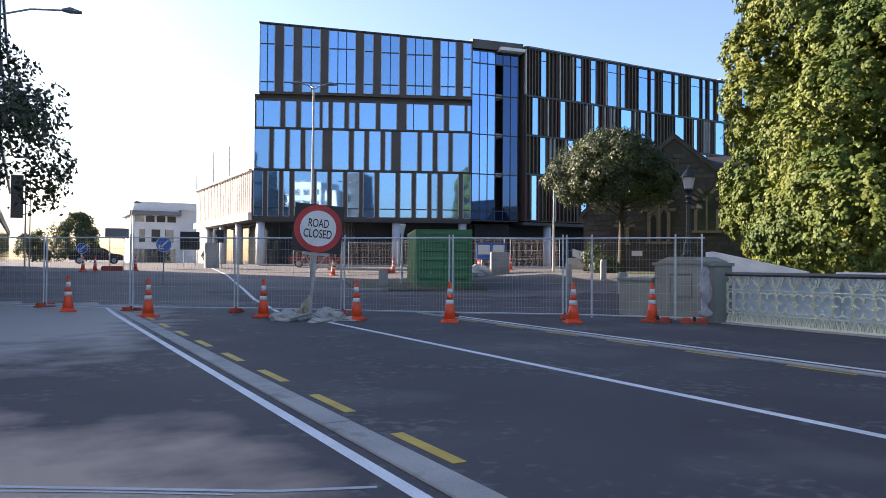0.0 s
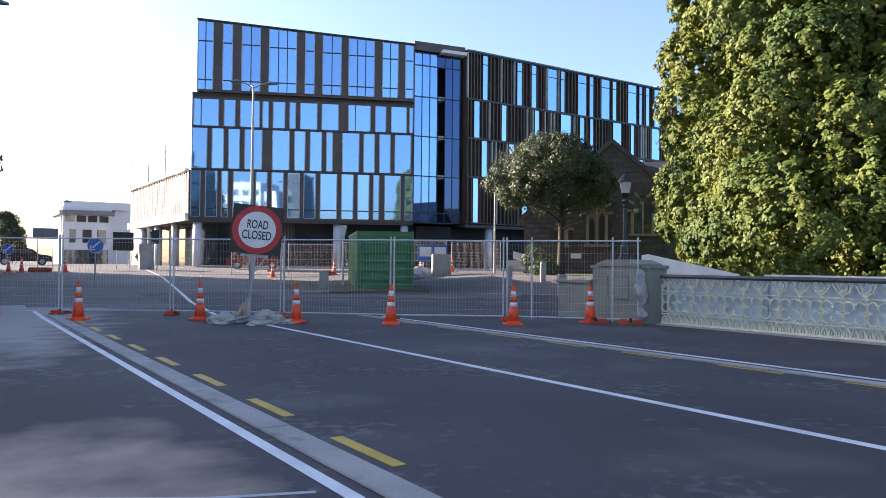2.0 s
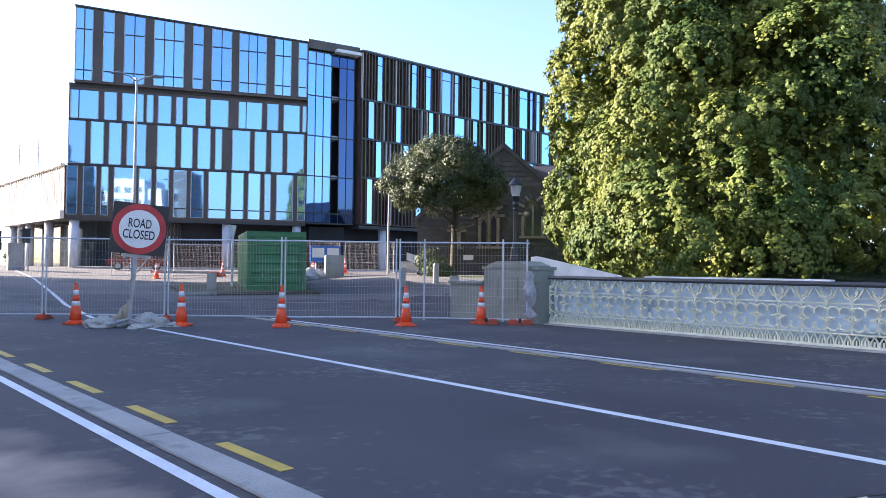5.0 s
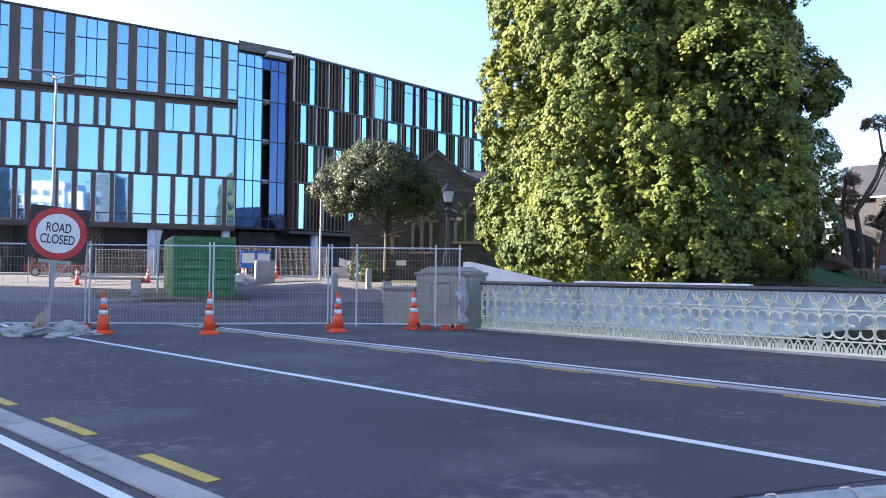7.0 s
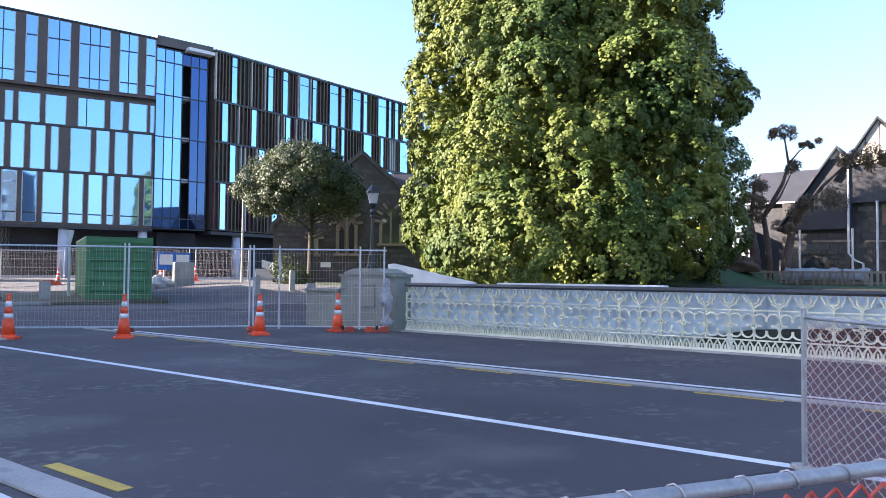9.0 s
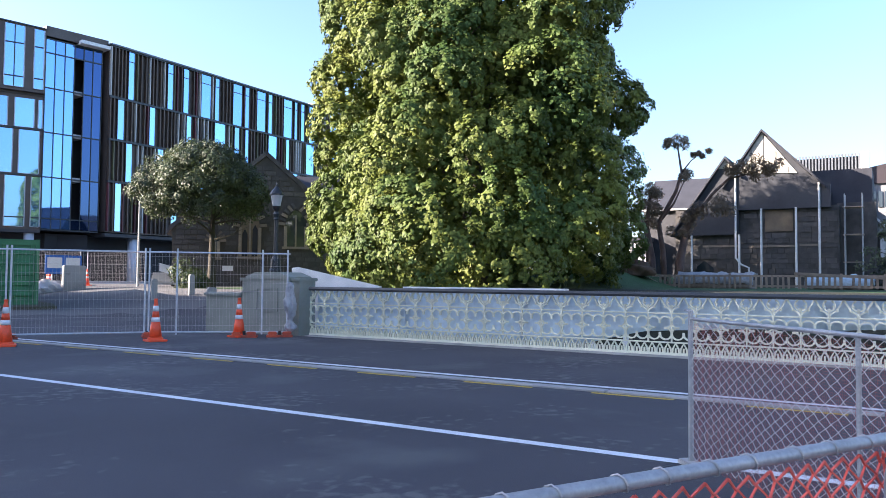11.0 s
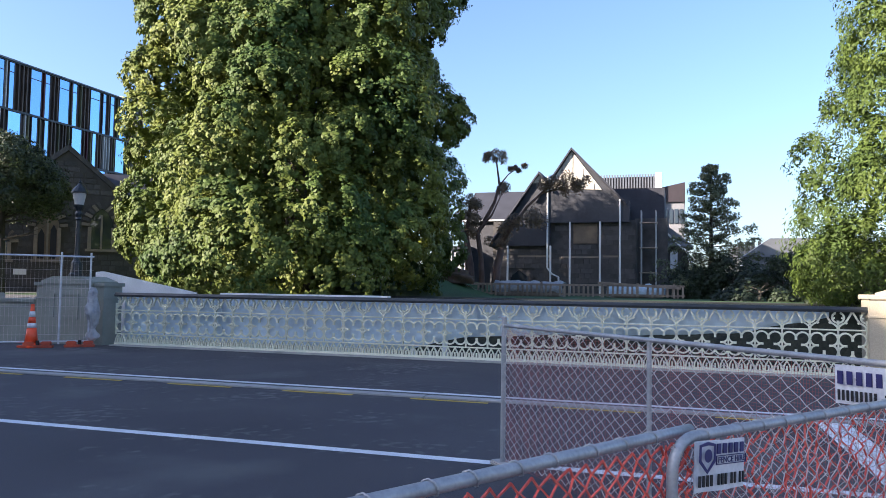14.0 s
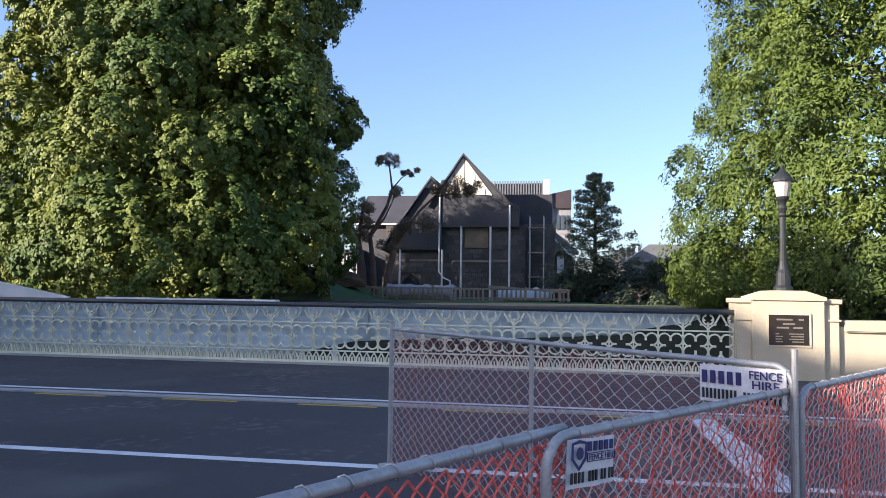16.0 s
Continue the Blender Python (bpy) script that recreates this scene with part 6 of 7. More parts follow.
BAG_TAN = surf("tan_sack", (0.50, 0.42, 0.31), (0.38, 0.32, 0.24), 0.9, scale=5, fine=90, bump=0.4)
sandbag(5.35, 16.95, 10, 0.9, 0.5, 0.2, 1, "slumped creased white sandbag at the foot of the sign", BAG)
sandbag(6.2, 16.7, -35, 0.75, 0.5, 0.23, 4, "crumpled pale sandbag at the foot of the sign", BAG)
sandbag(6.75, 16.45, 15, 0.6, 0.35, 0.08, 6, "flat empty sandbag on the asphalt", BAG)
sandbag(5.95, 16.3, 25, 0.8, 0.35, 0.09, 9, "flat creased sandbag on the asphalt", BAG)
bm = bm_new()
g = [[bm.verts.new((5.5 + 0.42 * i / 8 + 0.05 * noise.noise(Vector((i * 0.8, j * 0.7, 1))), 16.95 + 0.16 * noise.noise(Vector((i * 0.6, j * 0.5, 5))),
      0.08 + (0.14 + 0.42 * (i / 8) ** 1.3) * j / 6)) for j in range(7)] for i in range(9)]
for a, b in zip(g, g[1:]):
    for j in range(6):
        bm.faces.new((a[j], b[j], b[j + 1], a[j + 1]))
flap = tagged(part("sandbag", bm, BAG_TAN, None, "tan sack standing up against the sign post", True), category="sandbag", group="sandbags at the sign")
flap.modifiers.new("thickness", "SOLIDIFY").thickness = 0.05

# green container
box_m = pose(14.95, 29.35, ground_z(15, 29.3), 0, 0, 90 - 113)
cont = thing("container", box_m, "green corrugated steel shipping container standing on the kerb island", "container")
W, Dp, Hh = 2.5, 6.0, 2.62
for x0, x1, y0, y1, z0, z1, nm in ((0, W, 0, Dp, Hh - 0.06, Hh, "roof"), (0, W, 0.1, Dp, 0.0, 0.16, "floor"), (0, W, Dp - 0.05, Dp, 0.1, Hh - 0.06, "back")):
    bm = bm_new()
    box(bm, x0, x1, y0, y1, z0, z1)
    part(nm, bm, GREEN_STEEL, cont)
for x in (0, W):
    bm = bm_new()
    n = 22
    pts = []
    for k in range(n):
        y = 0.12 + (Dp - 0.2) * k / n
        s = (Dp - 0.2) / n
        pts += [(y, 0.0), (y + s * 0.35, 0.0), (y + s * 0.5, 0.035), (y + s * 0.85, 0.035)]
    A = [bm.verts.new((x + (d if x == 0 else -d), y, 0.14)) for y, d in pts]
    B = [bm.verts.new((x + (d if x == 0 else -d), y, Hh - 0.05)) for y, d in pts]
    for i in range(len(A) - 1):
        bm.faces.new((A[i], A[i + 1], B[i + 1], B[i]))
    part("side", bm, GREEN_STEEL, cont)
for x in (0.0, W - 0.14):
    for y in (0.0, Dp - 0.14):
        bm = bm_new()
        box(bm, x, x + 0.14, y, y + 0.14, 0, Hh + 0.01, bevel=0.01)
        part("corner_post", bm, GREEN_STEEL, cont)
bm = bm_new()
box(bm, 0.14, W - 0.14, 0.0, 0.1, Hh - 0.22, Hh - 0.01, bevel=0.01)
part("header", bm, GREEN_STEEL, cont)
bm = bm_new()
box(bm, 0.14, W - 0.14, 0.0, 0.1, 0.0, 0.16, bevel=0.01)
part("sill", bm, GREEN_STEEL, cont)
for x0, x1 in ((0.15, 1.46), (1.48, W - 0.15)):
    bm = bm_new()
    box(bm, x0, x1, 0.06, 0.1, 0.16, Hh - 0.22)
    d = part("door", bm, GREEN_STEEL, cont, "green ribbed container door")
    for z in (0.42, 0.82, 1.22, 1.62, 2.02):
        bm = bm_new()
        prism(bm, [(0.06, z), (0.012, z + 0.05), (0.012, z + 0.13), (0.06, z + 0.18)], x0 + 0.06, x1 - 0.06, Matrix(((0, 1, 0, 0), (1, 0, 0, 0), (0, 0, 1, 0), (0, 0, 0, 1))))
        part("rib", bm, GREEN_STEEL, d)
for x in (0.35, 1.25, 1.68, 2.2):
    bm = bm_new()
    rod(bm, (x, 0.02, 0.1), (x, 0.02, Hh - 0.1), 0.018, seg=8)
    part("lock_bar", bm, GREEN_STEEL, cont)
bm = bm_new()
tube(bm, [(0.62, 0.052, 0.95), (0.68, 0.052, 0.82), (0.74, 0.052, 0.98)], 0.012, 4)
tube(bm, [(0.68, 0.052, 0.82), (0.68, 0.052, 0.66)], 0.012, 4)
part("paint_mark", bm, SIGN_WHITE, cont, "small white painted mark")

# kerb island, bollards, posts
isl = bm_new()
outline = [(11.9, 28.6), (13.4, 28.1), (17.4, 27.4), (18.0, 28.6), (19.4, 35), (14.2, 36.0)]
A = [isl.verts.new((x, y, ground_z(x, y) - 0.1)) for x, y in outline]
B = [isl.verts.new((x, y, ground_z(x, y) + 0.11)) for x, y in outline]
isl.faces.new(B)
for i in range(6):
    isl.faces.new((A[i], A[(i + 1) % 6], B[(i + 1) % 6], B[i]))
structure("traffic_island", isl, DIRT, "low earth-covered traffic island", category="island")
bm = bm_new()
box(bm, -0.75, 0.75, -0.13, 0.13, 0.0, 0.16, bevel=0.04)
tagged(part("kerb_stone", bm, CONCRETE, None, "loose pale concrete kerb stone at the island", m=pose(12.35, 28.3, ground_z(12, 28) - 0.02, 0, 0, -28)), category="kerb stone")


def bollard(x, y, w, h, label):
    bm = bm_new()
    prism(bm, [(-w / 2, -0.05), (w / 2, -0.05), (w / 2, h - 0.06), (w / 2 - 0.05, h), (-w / 2 + 0.05, h), (-w / 2, h - 0.06)], -w * 0.35, w * 0.35)
    tagged(part("bollard", bm, CONCRETE, None, label, m=place(x, y, ground_z(x, y), -25)), category="bollard", group="concrete bollards")


bollard(13.9, 30.4, 0.40, 0.82, "squat pale concrete bollard on the island")
bollard(22.0, 33.4, 0.95, 1.15, "wide grey concrete block by the road")
bollard(20.4, 25.6, 0.22, 0.85, "slim concrete post near the churchyard")
bollard(21.6, 24.8, 0.22, 0.85, "slim concrete post near the churchyard")
bollard(19.4, 21.2, 0.3, 0.8, "slim concrete post near the bridge")
post = thing("sign_post", place(15.55, 31.9, ground_z(15.5, 31.9)), "white slender post with a flared head by the container", "post")
bm = bm_new()
rod(bm, (0, 0, -0.1), (0, 0, 2.4), 0.055, seg=8)
part("pole", bm, WHITE_TIMBER, post)
bm = bm_new()
lathe(bm, [(0.07, 2.4), (0.17, 2.85), (0.17, 2.9), (0.05, 2.92)], 8)
part("head", bm, WHITE_TIMBER, post)
# plain pale lump in place of small flowering plants
heap = bm_new()
bmesh.ops.create_uvsphere(heap, u_segments=18, v_segments=10, radius=1)
for v in heap.verts:
    k = 1 + 0.4 * noise.noise(v.co * 2.3)
    v.co = Vector((v.co.x * 0.75 * k, v.co.y * 0.5 * k, max(-0.05, v.co.z * 0.55 * k)))
tagged(part("rubble_heap", heap, PALE_CONCRETE, None, "pale lump in place of small flowering plants beside the grey block", False, m=place(21.0, 33.9, ground_z(21, 33.9))), category="rubble")


def mast(x, y, h, arms, label, r=0.09):
    z = ground_z(x, y)
    ob = thing("street_light", place(x, y, z), label, "street light")
    bm = bm_new()
    tube(bm, [(0, 0, -0.2), (0, 0, h * 0.5), (0, 0, h)], [r * 1.3, r, r * 0.6], 10)
    part("pole", bm, GALV, ob)
    for dx, dy, rise in arms:
        bm = bm_new()
        tube(bm, [(0, 0, h - 0.08), (dx * 0.5, dy * 0.5, h + rise * 0.7), (dx, dy, h + rise)], 0.035, 8)
        part("arm", bm, GALV, ob)
        bm = bm_new()
        l = math.hypot(dx, dy)
        ux, uy = dx / l, dy / l
        tube(bm, [(dx - ux * 0.1, dy - uy * 0.1, h + rise), (dx + ux * 0.15, dy + uy * 0.15, h + rise + 0.03), (dx + ux * 0.55, dy + uy * 0.55, h + rise)], [0.05, 0.12, 0.05], 10)
        part("lamp_head", bm, METAL_ROOF, ob)
    return ob


mast(14.7, 42.1, 11.0, ((-0.7, 0.25, 0.25), (0.75, -0.3, 0.25), (0.1, 0.5, 0.15)), "tall galvanised street light with three heads")
mast(-0.95, 30.0, 9.6, ((2.15, 0.0, 0.45),), "grey street light with a long arm over the road")
mast(27.3, 35.7, 5.2, ((0.3, 0.1, 0.05),), "slim pale pole in front of the finned wing", 0.06)
mast(0.42, 60.0, 7.6, ((-0.5, 0.0, 0.0),), "thin pole at the far road works", 0.04)
mast(9.28, 79.4, 6.0, ((0.3, 0.0, 0.02),), "thin street light up the street", 0.06)
ban = thing("banner", place(-0.45, 46.0, ground_z(0, 46)), "dark hanging banner on a thin pole", "banner")
bm = bm_new()
rod(bm, (0.55, 0, -0.1), (0.55, 0, 5.6), 0.04, seg=8)
part("pole", bm, GALV, ban)
bm = bm_new()
box(bm, -0.15, 0.45, -0.02, 0.02, 3.0, 5.3)
part("cloth", bm, BRICK_WALL, ban)


# arrow discs, boards, barriers, cars at the far works
def arrow_disc(x, y, z, r, label):
    ob = thing("arrow_sign", pose(x, y, z, 0, 0, -8), label, "sign", "blue arrow signs")
    bm = bm_new()
    rod(bm, (0, 0.03, ground_z(x, y) - z - 0.05), (0, 0.03, r), 0.03, seg=8)
    part("pole", bm, GALV, ob)
    disc(0, r, 0.0, "disc", SIGN_BLUE, ob)
    disc(r * 0.93, r, -0.005, "rim", SIGN_WHITE, ob)
    bm = bm_new()
    k = r * 0.55
    strip(bm, [(k, k), (-k * 0.6, -k * 0.6)], r * 0.2, 0.01)
    strip(bm, [(-k, -k * 0.05), (-k, -k), (-k * 0.05, -k)], r * 0.2, 0.01)
    part("arrow", bm, SIGN_WHITE, ob, m=pose(0, -0.012, 0))


arrow_disc(3.52, 56.9, 2.13, 0.36, "round blue arrow disc on a pole at the far works")
arrow_disc(5.51, 35.6, 2.07, 0.34, "round blue arrow disc on a pole beyond the fence")


def board_sign(x, y, z, w, h, mat, label):
    ob = thing("sign_board", pose(x, y, z, 0, 0, -10), label, "sign")
    bm = bm_new()
    box(bm, -w / 2, w / 2, 0, 0.05, -h / 2, h / 2, bevel=0.01)
    part("board", bm, mat, ob)
    for s in (-0.3, 0.3):
        bm = bm_new()
        rod(bm, (w * s, 0.06, ground_z(x, y) - z - 0.05), (w * s, 0.06, h / 2), 0.035, seg=6)
        part("leg", bm, GALV, ob)


board_sign(6.0, 59.7, 3.3, 1.6, 0.75, GREY_WALL, "back of a grey sign board at the far works")
board_sign(11.0, 59.0, 2.85, 1.4, 1.35, SIGN_BLACK, "back of a dark square sign board")
board_sign(12.9, 57.5, 3.2, 0.5, 1.0, SIGN_BLACK, "dark traffic signal head on poles")
board_sign(23.2, 36.1, 2.0, 1.8, 0.95, SIGN_BLUE, "blue and white site notice board on the fence")
for k, dx in enumerate((-0.45, 0.45)):
    bm = bm_new()
    box(bm, -0.36, 0.36, -0.012, -0.004, -0.18, 0.36)
    tagged(part("notice", bm, SIGN_WHITE, None, "white printed site notice on the blue board", m=pose(23.2, 36.1, 2.0, 0, 0, -10) @ pose(dx, 0, 0)), category="notice", group="site notices")
bm = bm_new()
box(bm, -0.5, 0.5, -0.3, 0.3, -0.05, 1.9, bevel=0.03)
tagged(part("utility_cabinet", bm, CONCRETE, None, "grey concrete utility cabinet by the street", m=place(12.5, 58.5, ground_z(12, 58))), category="cabinet")
p1 = mesh_fence(along_m((17.9, 44.5), (20.9, 43.2), ground_z(19, 44)), 3.2, [0.03, 3.15], "galvanised temporary mesh fence panel at the office site", "site fence panels")
for a in ((20.95, 43.2, 23.95, 41.6), (24.0, 41.6, 27.0, 39.9), (27.05, 39.9, 30.1, 38.2), (14.8, 46.0, 17.85, 44.5)):
    copy_thing(p1, along_m(a[:2], a[2:], ground_z(a[0], a[1])))
for k, (x, y) in enumerate(((16.8, 44.2), (20.3, 42.9), (24.6, 39.7), (26.2, 38.6), (21.4, 35.6), (3.2, 50.5), (3.9, 51.0), (6.4, 52.5), (23.2, 37.3))):
    copy_thing(first, pose(x, y, ground_z(x, y), 0, 0, 40 * k))
for x, y, l, lab in ((5.0, 52.2, 1.3, "low orange plastic barrier at the far works"), (19.8, 43.0, 0.7, "small orange barrier block by the site fence")):
    bm = bm_new()
    box(bm, -l / 2, l / 2, -0.12, 0.12, 0, 0.3, bevel=0.05)
    tagged(part("barrier", bm, FOOT_ORANGE, None, lab, m=place(x, y, ground_z(x, y), -10)), category="barrier", group="orange barriers")
bm = bm_new()
for k in range(3):
    box(bm, -6 + k * 4, -2.1 + k * 4, -0.15, 0.15, 0, 0.14, bevel=0.03)
structure("kerb", bm, CONCRETE, "pale kerb along the far road edge", m=pose(22, 42.0, ground_z(22, 42), 0, 0, -28), category="kerb")
for a, b in (((17.8, 64.5), (36.0, 56.6)), ((36.5, 56.0), (60, 55.2))):
    bm = bm_new()
    box(bm, 0, math.hypot(b[0] - a[0], b[1] - a[1]), 0, 4.5, -0.2, 0.14)
    structure("pavement", bm, CONCRETE, "pale concrete pavement in front of the office building", m=along_m(a, b, ground_z(*a)), category="pavement")


def car(x, y, yaw, paint, label):
    ob = thing("car", place(x, y, ground_z(x, y), yaw), label, "car")
    bm = bm_new()
    prof = [(-2.15, 0.35), (-2.2, 0.65), (-2.05, 0.88), (-1.5, 0.95), (1.0, 0.95), (1.95, 0.82), (2.18, 0.6), (2.15, 0.32)]
    prism(bm, prof, -0.85, 0.85)
    bmesh.ops.bevel(bm, geom=list(bm.edges), offset=0.06, segments=2, affect="EDGES")
    body = part("body", bm, paint, ob, smooth=False)
    bm = bm_new()
    prism(bm, [(-1.75, 0.94), (-1.35, 1.38), (-0.9, 1.46), (0.25, 1.44), (0.7, 1.3), (1.15, 0.94)], -0.72, 0.72)
    bmesh.ops.bevel(bm, geom=list(bm.edges), offset=0.05, segments=2, affect="EDGES")
    part("cabin", bm, paint, ob)
    for s in (-1, 1):
        for pts in ([(-1.5, 0.98), (-1.2, 1.33), (-0.45, 1.36), (-0.45, 0.98)], [(-0.35, 0.98), (-0.35, 1.36), (0.25, 1.35), (0.85, 0.98)]):
            bm = bm_new()
            prism(bm, pts, s * 0.725, s * 0.735)
            part("window", bm, GLASS_DARK, ob)
        for wx in (-1.35, 1.35):
            bm = bm_new()
            rod(bm, (wx, s * 0.68, 0.32), (wx, s * 0.88, 0.32), 0.32, seg=18)
            wh = part("wheel", bm, TYRE, ob)
            bm = bm_new()
            rod(bm, (wx, s * 0.875, 0.32), (wx, s * 0.89, 0.32), 0.2, seg=12)
            part("rim", bm, GALV, wh)
    for wx, mt, nm in ((2.16, SIGN_WHITE, "headlight"), (-2.19, SIGN_RED, "tail_light")):
        for s in (-0.6, 0.6):
            bm = bm_new()
            box(bm, wx - 0.02, wx + 0.03, s - 0.15, s + 0.15, 0.6, 0.74, bevel=0.01)
            part(nm, bm, mt, ob)
    return ob


car(5.6, 71.6, -4, CAR_DARK, "dark car standing at the far crossing")
car(20.8, 58.6, -20, CAR_RED, "dark red car in front of the office building")


# ---- chain-link fences in the foreground ----
def chain_link(bm, length, z0, z1, size, r, rng3, jitter=0.0, seg=4, aspect=1.0):
    """Interlaced zigzag wires in the xz plane."""
    h, v = size / 2 * aspect, size / 2 / aspect
    n, rows = int(length / h), int((z1 - z0) / v)
    for k in range(n):
        pts = [(min(length, max(0, k * h + h * ((j + k) % 2) + rng3.uniform(-jitter, jitter))), (0.004 if j % 2 else -0.004) + rng3.uniform(-jitter, jitter) * 0.6,
                min(z1, z1 - j * v + rng3.uniform(-jitter, jitter))) for j in range(rows + 1)]
        tube(bm, pts, r, seg)


def link_panel(p, q, height, label, net, seed, mid=None, wire=None, lacing=True, low=0.08, size=0.06, pipe=0.0148, start=True, end=True, fine=False):
    rng3 = random.Random(seed)
    L = math.hypot(q[0] - p[0], q[1] - p[1])
    ob = thing("chain_link_fence", along_m(p, q), label, "fence", "chain-link fence panels")
    r = 0.09
    bm = bm_new()
    loop = []
    for cx, cz, a0 in ((L - r, height - r, 0), (r, height - r, 90)):
        loop += [(cx + r * math.cos(radians(a0 + 15 * k)), 0, cz + r * math.sin(radians(a0 + 15 * k))) for k in range(7)]
    pts = [(L, 0, 0.0)] * (1 if end else 0) + loop[(0 if end else 6):(None if start else 8)] + [(0, 0, 0.0)] * (1 if start else 0)
    if not end:
        pts = [(L, 0, height)] + pts
    if not start:
        pts = pts + [(0, 0, height)]
    tube(bm, pts, pipe, 12)
    part("pipe_frame", bm, GALV, ob, "grey galvanised pipe", True)
    if lacing:
        bm = bm_new()
        rod(bm, (0, 0, low), (L, 0, low), pipe * 0.9, seg=8)
        part("bottom_rail", bm, GALV, ob)
    for x in mid or ():
        bm = bm_new()
        rod(bm, (x, 0, 0), (x, 0, height), pipe * 0.95, seg=10)
        part("post", bm, GALV, ob)
    bm = bm_new()
    chain_link(bm, L, low, height - (0.026 if wire else 0.012), size, 0.0036 if wire else (0.0026 if size > 0.07 else 0.0018), rng3, 0.003, 4, 1.18 if fine else 1.08)
    tagged(part("link_mesh", bm, wire or WIRE, ob, "diamond chain-link mesh"), kind="stuff")
    if fine:
        bm = bm_new()
        for k in range(int(L / 0.016)):
            rod(bm, (0.016 * k + 0.01, 0.012, low), (0.016 * k + 0.01, 0.012, height - 0.03), 0.0006, seg=3, caps=False)
        for k in range(int((height - 0.05) / 0.016)):
            rod(bm, (0.0, 0.012, low + 0.016 * k), (L, 0.012, low + 0.016 * k), 0.0006, seg=3, caps=False)
        tagged(part("debris_net", bm, NET_FINE, ob, "fine reddish debris netting"), kind="stuff")
    if net:
        bm = bm_new()
        chain_link(bm, L, low + 0.02, height - 0.02, 0.066, 0.0034, rng3, 0.012, 5, 1.15)
        for x0, w in ((L * 0.83, 0.2), (L * 0.3, 0.25)):
            for k in range(12):
                x, z = x0 + rng3.uniform(0, w), rng3.uniform(height * 0.2, height * 0.55)
                pts = [(min(L - 0.03, x), 0.0, z)]
                for j in range(9):
                    x, z = x + rng3.uniform(-0.03, 0.03), min(height - 0.04, z + rng3.uniform(0.005, 0.06))
                    pts.append((min(L - 0.03, max(0.03, x)), rng3.uniform(-0.01, 0.02), z))
                tube(bm, pts, 0.004, 4)
        for v in bm.verts:
            v.co.y += 0.028 + 0.012 * math.sin(v.co.x * 9) + 0.008 * math.sin(v.co.z * 13)
        tagged(part("orange_net", bm, ORANGE_NET, ob, "tangled orange plastic netting"), kind="stuff")
    if lacing:
        bm = bm_new()
        x = 0.12
        while x < L - 0.1:
            rr = pipe + 0.003
            tube(bm, [(x + 0.03 * k / 7, rr * math.cos(2 * math.pi * k / 8), height + rr * math.sin(2 * math.pi * k / 8)) for k in range(8)], 0.0022, 4)
            x += rng3.uniform(0.10, 0.17)
        tagged(part("tie_wire", bm, GALV, ob, "wire lacing round the top pipe"), kind="stuff")
    return ob


N1, N2, N3 = (2.13, -0.085), (3.50, -1.085), (5.3, -2.36)
link_panel((0.70, 0.775), (2.31, -0.13), 1.0, "low chain-link panel with orange coated mesh beside the footway", False, 81, wire=ORANGE_NET, end=False)
link_panel(N1, N2, 1.0, "low chain-link panel with orange netting and a small sign", True, 82)
link_panel((3.53, -1.12), N3, 1.0, "low chain-link panel with orange netting running to the road", True, 83)
link_panel((5.93, 1.21), (3.42, -1.06), 1.10, "galvanised chain-link gate panel standing open on the road", False, 84, mid=[1.7], lacing=False, start=False, size=0.084, low=0.03, fine=True)
bm = bm_new()
rod(bm, (5.945, 1.225, 0), (5.945, 1.225, 1.165), 0.02, seg=10)
tube(bm, [(5.945, 1.225, 1.15), (5.99, 1.27, 1.165), (6.0, 1.28, 1.16)], 0.009, 6)
tagged(part("steel_post", bm, GALV, None, "galvanised end post of the open gate panel"), category="post")
bm = bm_new()
rod(bm, (3.40, -1.06, 0), (3.40, -1.06, 1.175), 0.0125, seg=10)
tagged(part("steel_post", bm, GALV, None, "galvanised corner post where the panels meet"), category="post")
bm = bm_new()
box(bm, -0.1, 0.1, -0.06, 0.06, 0, 0.04, bevel=0.012)
tagged(part("concrete_block", bm, CONCRETE, None, "pale concrete foot under the gate post", m=place(5.95, 1.23, 0, 40)), category="foot")


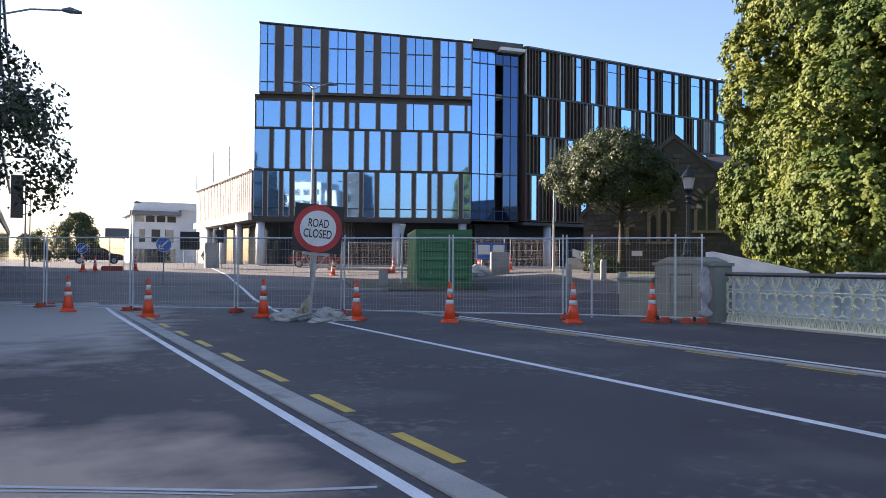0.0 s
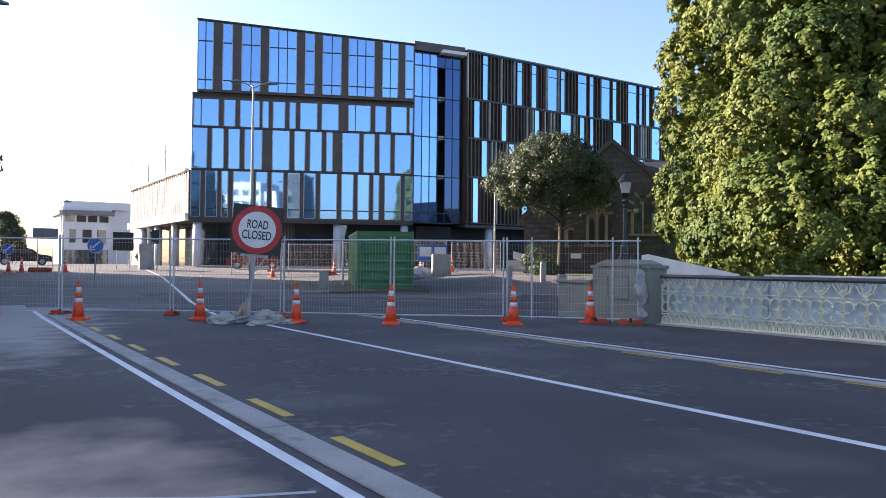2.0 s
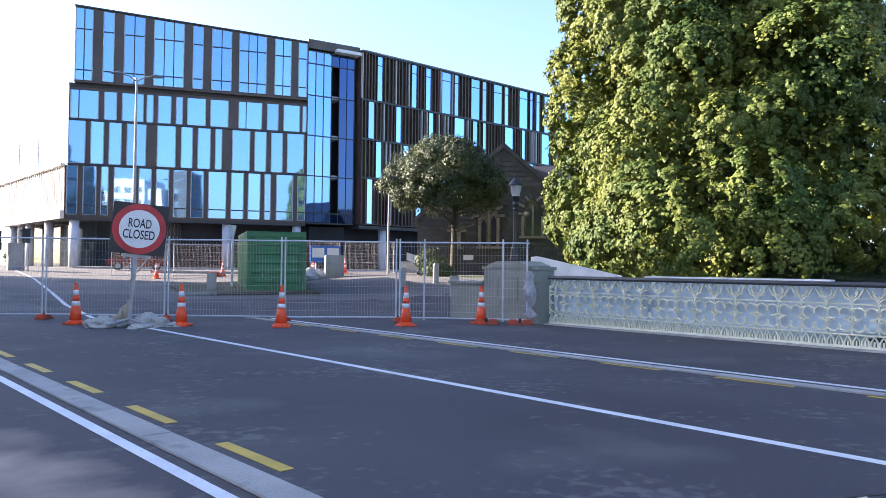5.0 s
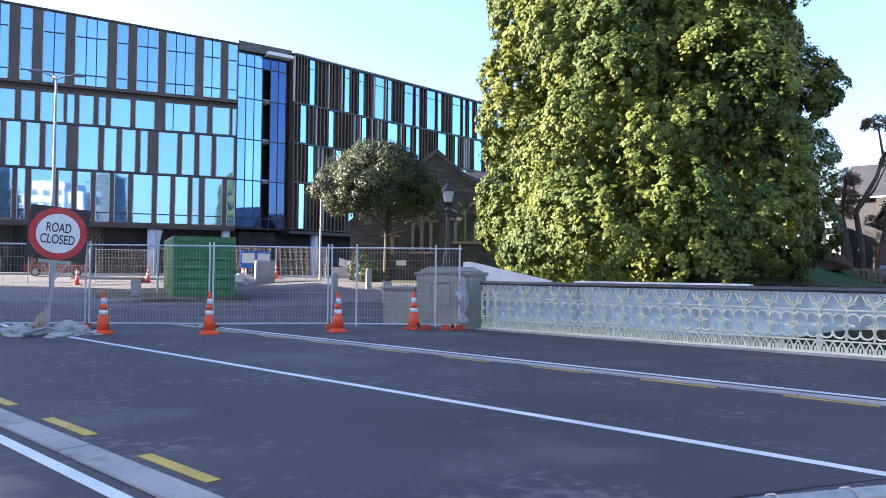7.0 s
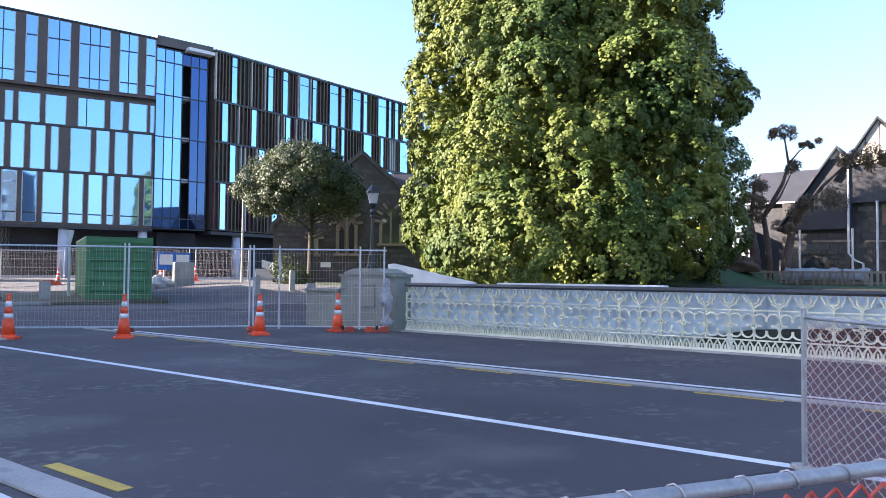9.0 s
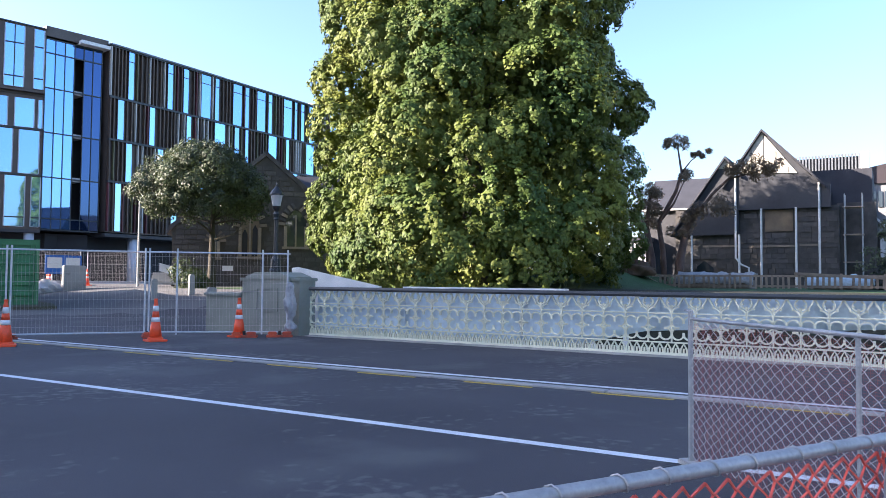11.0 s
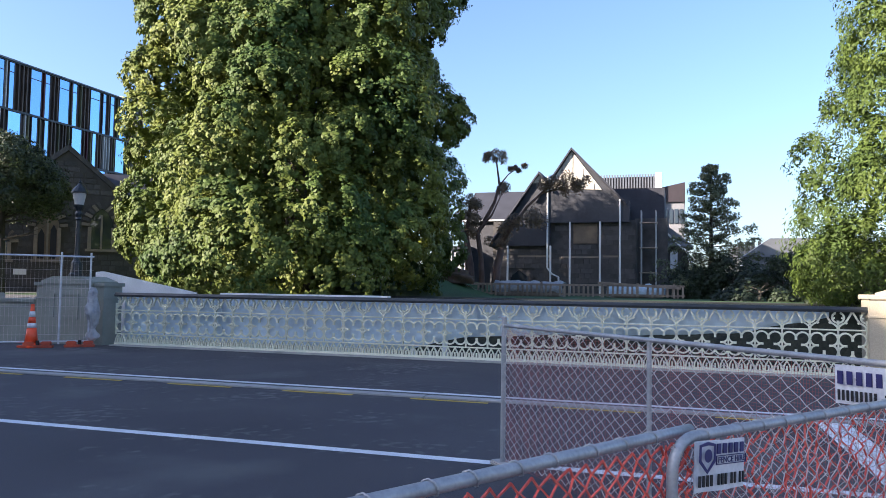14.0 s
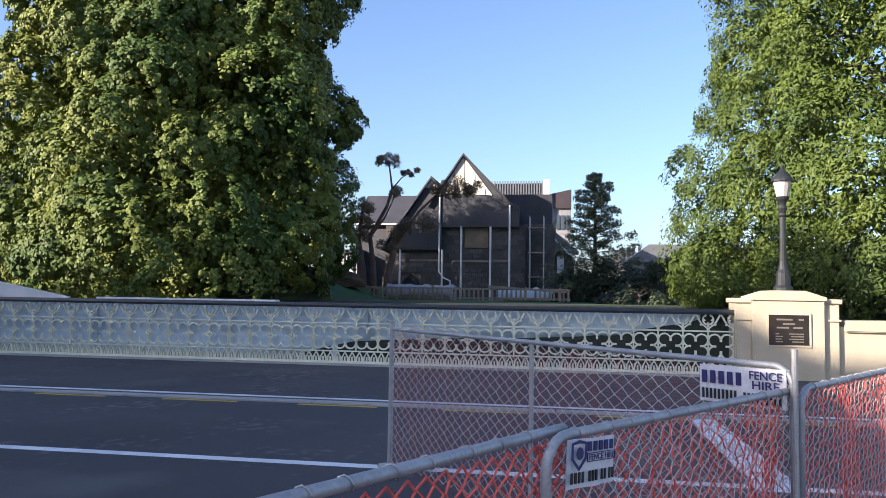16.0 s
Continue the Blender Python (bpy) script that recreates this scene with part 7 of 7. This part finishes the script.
def hire_sign(m, w, h, label, big):
    """White fence-hire plate: maker's name and number as plain bars."""
    ob = thing("hire_sign", m, label, "sign", "hire signs")
    bm = bm_new()
    nx = 8
    F, B = [], []
    for i in range(nx + 1):
        x = -w / 2 + w * i / nx
        y = 0.004 * math.sin(i * 1.1)
        F.append([bm.verts.new((x, y, z)) for z in (-h / 2, h / 2)])
        B.append([bm.verts.new((x, y + 0.003, z)) for z in (-h / 2, h / 2)])
    for i in range(nx):
        bm.faces.new((F[i][0], F[i + 1][0], F[i + 1][1], F[i][1]))
        bm.faces.new((B[i][1], B[i + 1][1], B[i + 1][0], B[i][0]))
        for j in (0, 1):
            bm.faces.new((F[i][j], F[i + 1][j], B[i + 1][j], B[i][j]))
    part("plate", bm, PLATE_WHITE, ob)

    def bars(name, x0, x1, z, t, n, mat, gap=0.28):
        s = (x1 - x0) / n
        for k in range(n):
            bm = bm_new()
            box(bm, x0 + s * k, x0 + s * (k + 1 - gap), -0.009, -0.0055, z - t / 2, z + t / 2)
            part(name, bm, mat, ob)
    if big:
        bars("name_bar", -w * 0.46, w * 0.06, h * 0.18, h * 0.34, 5, NAVY, 0.42)
        part("lettering", text_mesh("FENCE", h * 0.3, NAVY, w * 0.36, 0.0006), None, ob, m=pose(w * 0.29, -0.008, h * 0.30))
        part("lettering", text_mesh("HIRE", h * 0.3, NAVY, w * 0.30, 0.0006), None, ob, m=pose(w * 0.29, -0.008, h * 0.05))
        bars("number_bar", -w * 0.46, -w * 0.02, -h * 0.27, h * 0.27, 9, SIGN_BLACK, 0.5)
        bars("number_bar", w * 0.04, w * 0.48, -h * 0.29, h * 0.27, 9, SIGN_BLACK, 0.5)
    else:
        bars("name_bar", -w * 0.12, w * 0.46, h * 0.34, h * 0.2, 5, NAVY, 0.42)
        bm = bm_new()
        for x0, x1, z0, z1 in ((-0.13, 0.47, 0.19, 0.205), (-0.13, 0.47, 0.02, 0.035), (-0.13, -0.12, 0.035, 0.19), (0.46, 0.47, 0.035, 0.19)):
            box(bm, w * x0, w * x1, -0.008, -0.0055, h * z0, h * z1)
        part("name_frame", bm, NAVY, ob)
        part("lettering", text_mesh("FENCE HIRE", h * 0.17, NAVY, w * 0.54, 0.0006), None, ob, m=pose(w * 0.17, -0.0085, h * 0.11))
        bm = bm_new()
        shield = [(-0.44, 0.42), (-0.30, 0.46), (-0.16, 0.42), (-0.16, 0.12), (-0.30, -0.10), (-0.44, 0.12)]
        strip(bm, [(w * x, h * z) for x, z in shield], w * 0.04, 0.002, True)
        part("badge", bm, NAVY, ob, m=pose(0, -0.007, 0))
        disc(0.0, w * 0.075, -0.0088, "badge_mark", NAVY, ob).location.xz = (-w * 0.30, h * 0.22)
        bars("number_bar", -w * 0.46, -w * 0.16, -h * 0.27, h * 0.22, 4, SIGN_BLACK, 0.5)
        bars("number_bar", -w * 0.09, w * 0.12, -h * 0.27, h * 0.22, 3, SIGN_BLACK, 0.5)
        bars("number_bar", w * 0.17, w * 0.30, -h * 0.27, h * 0.22, 2, SIGN_BLACK, 0.5)
        bars("number_bar", w * 0.34, w * 0.47, -h * 0.27, h * 0.22, 2, SIGN_BLACK, 0.5)


dirN = math.degrees(math.atan2(N2[1] - N1[1], N2[0] - N1[0]))
hire_sign(pose(2.245, -0.19, 0.925, 0, 3, dirN) @ pose(0, -0.02, 0), 0.225, 0.13, "small white fence-hire plate wired to the chain-link panel", False)
hire_sign(pose(3.60, -0.91, 1.0, 0, -1, math.degrees(math.atan2(2.27, 2.51)) + 180) @ pose(0, -0.03, 0), 0.43, 0.165, "worn white fence-hire sign on the gate panel", True)
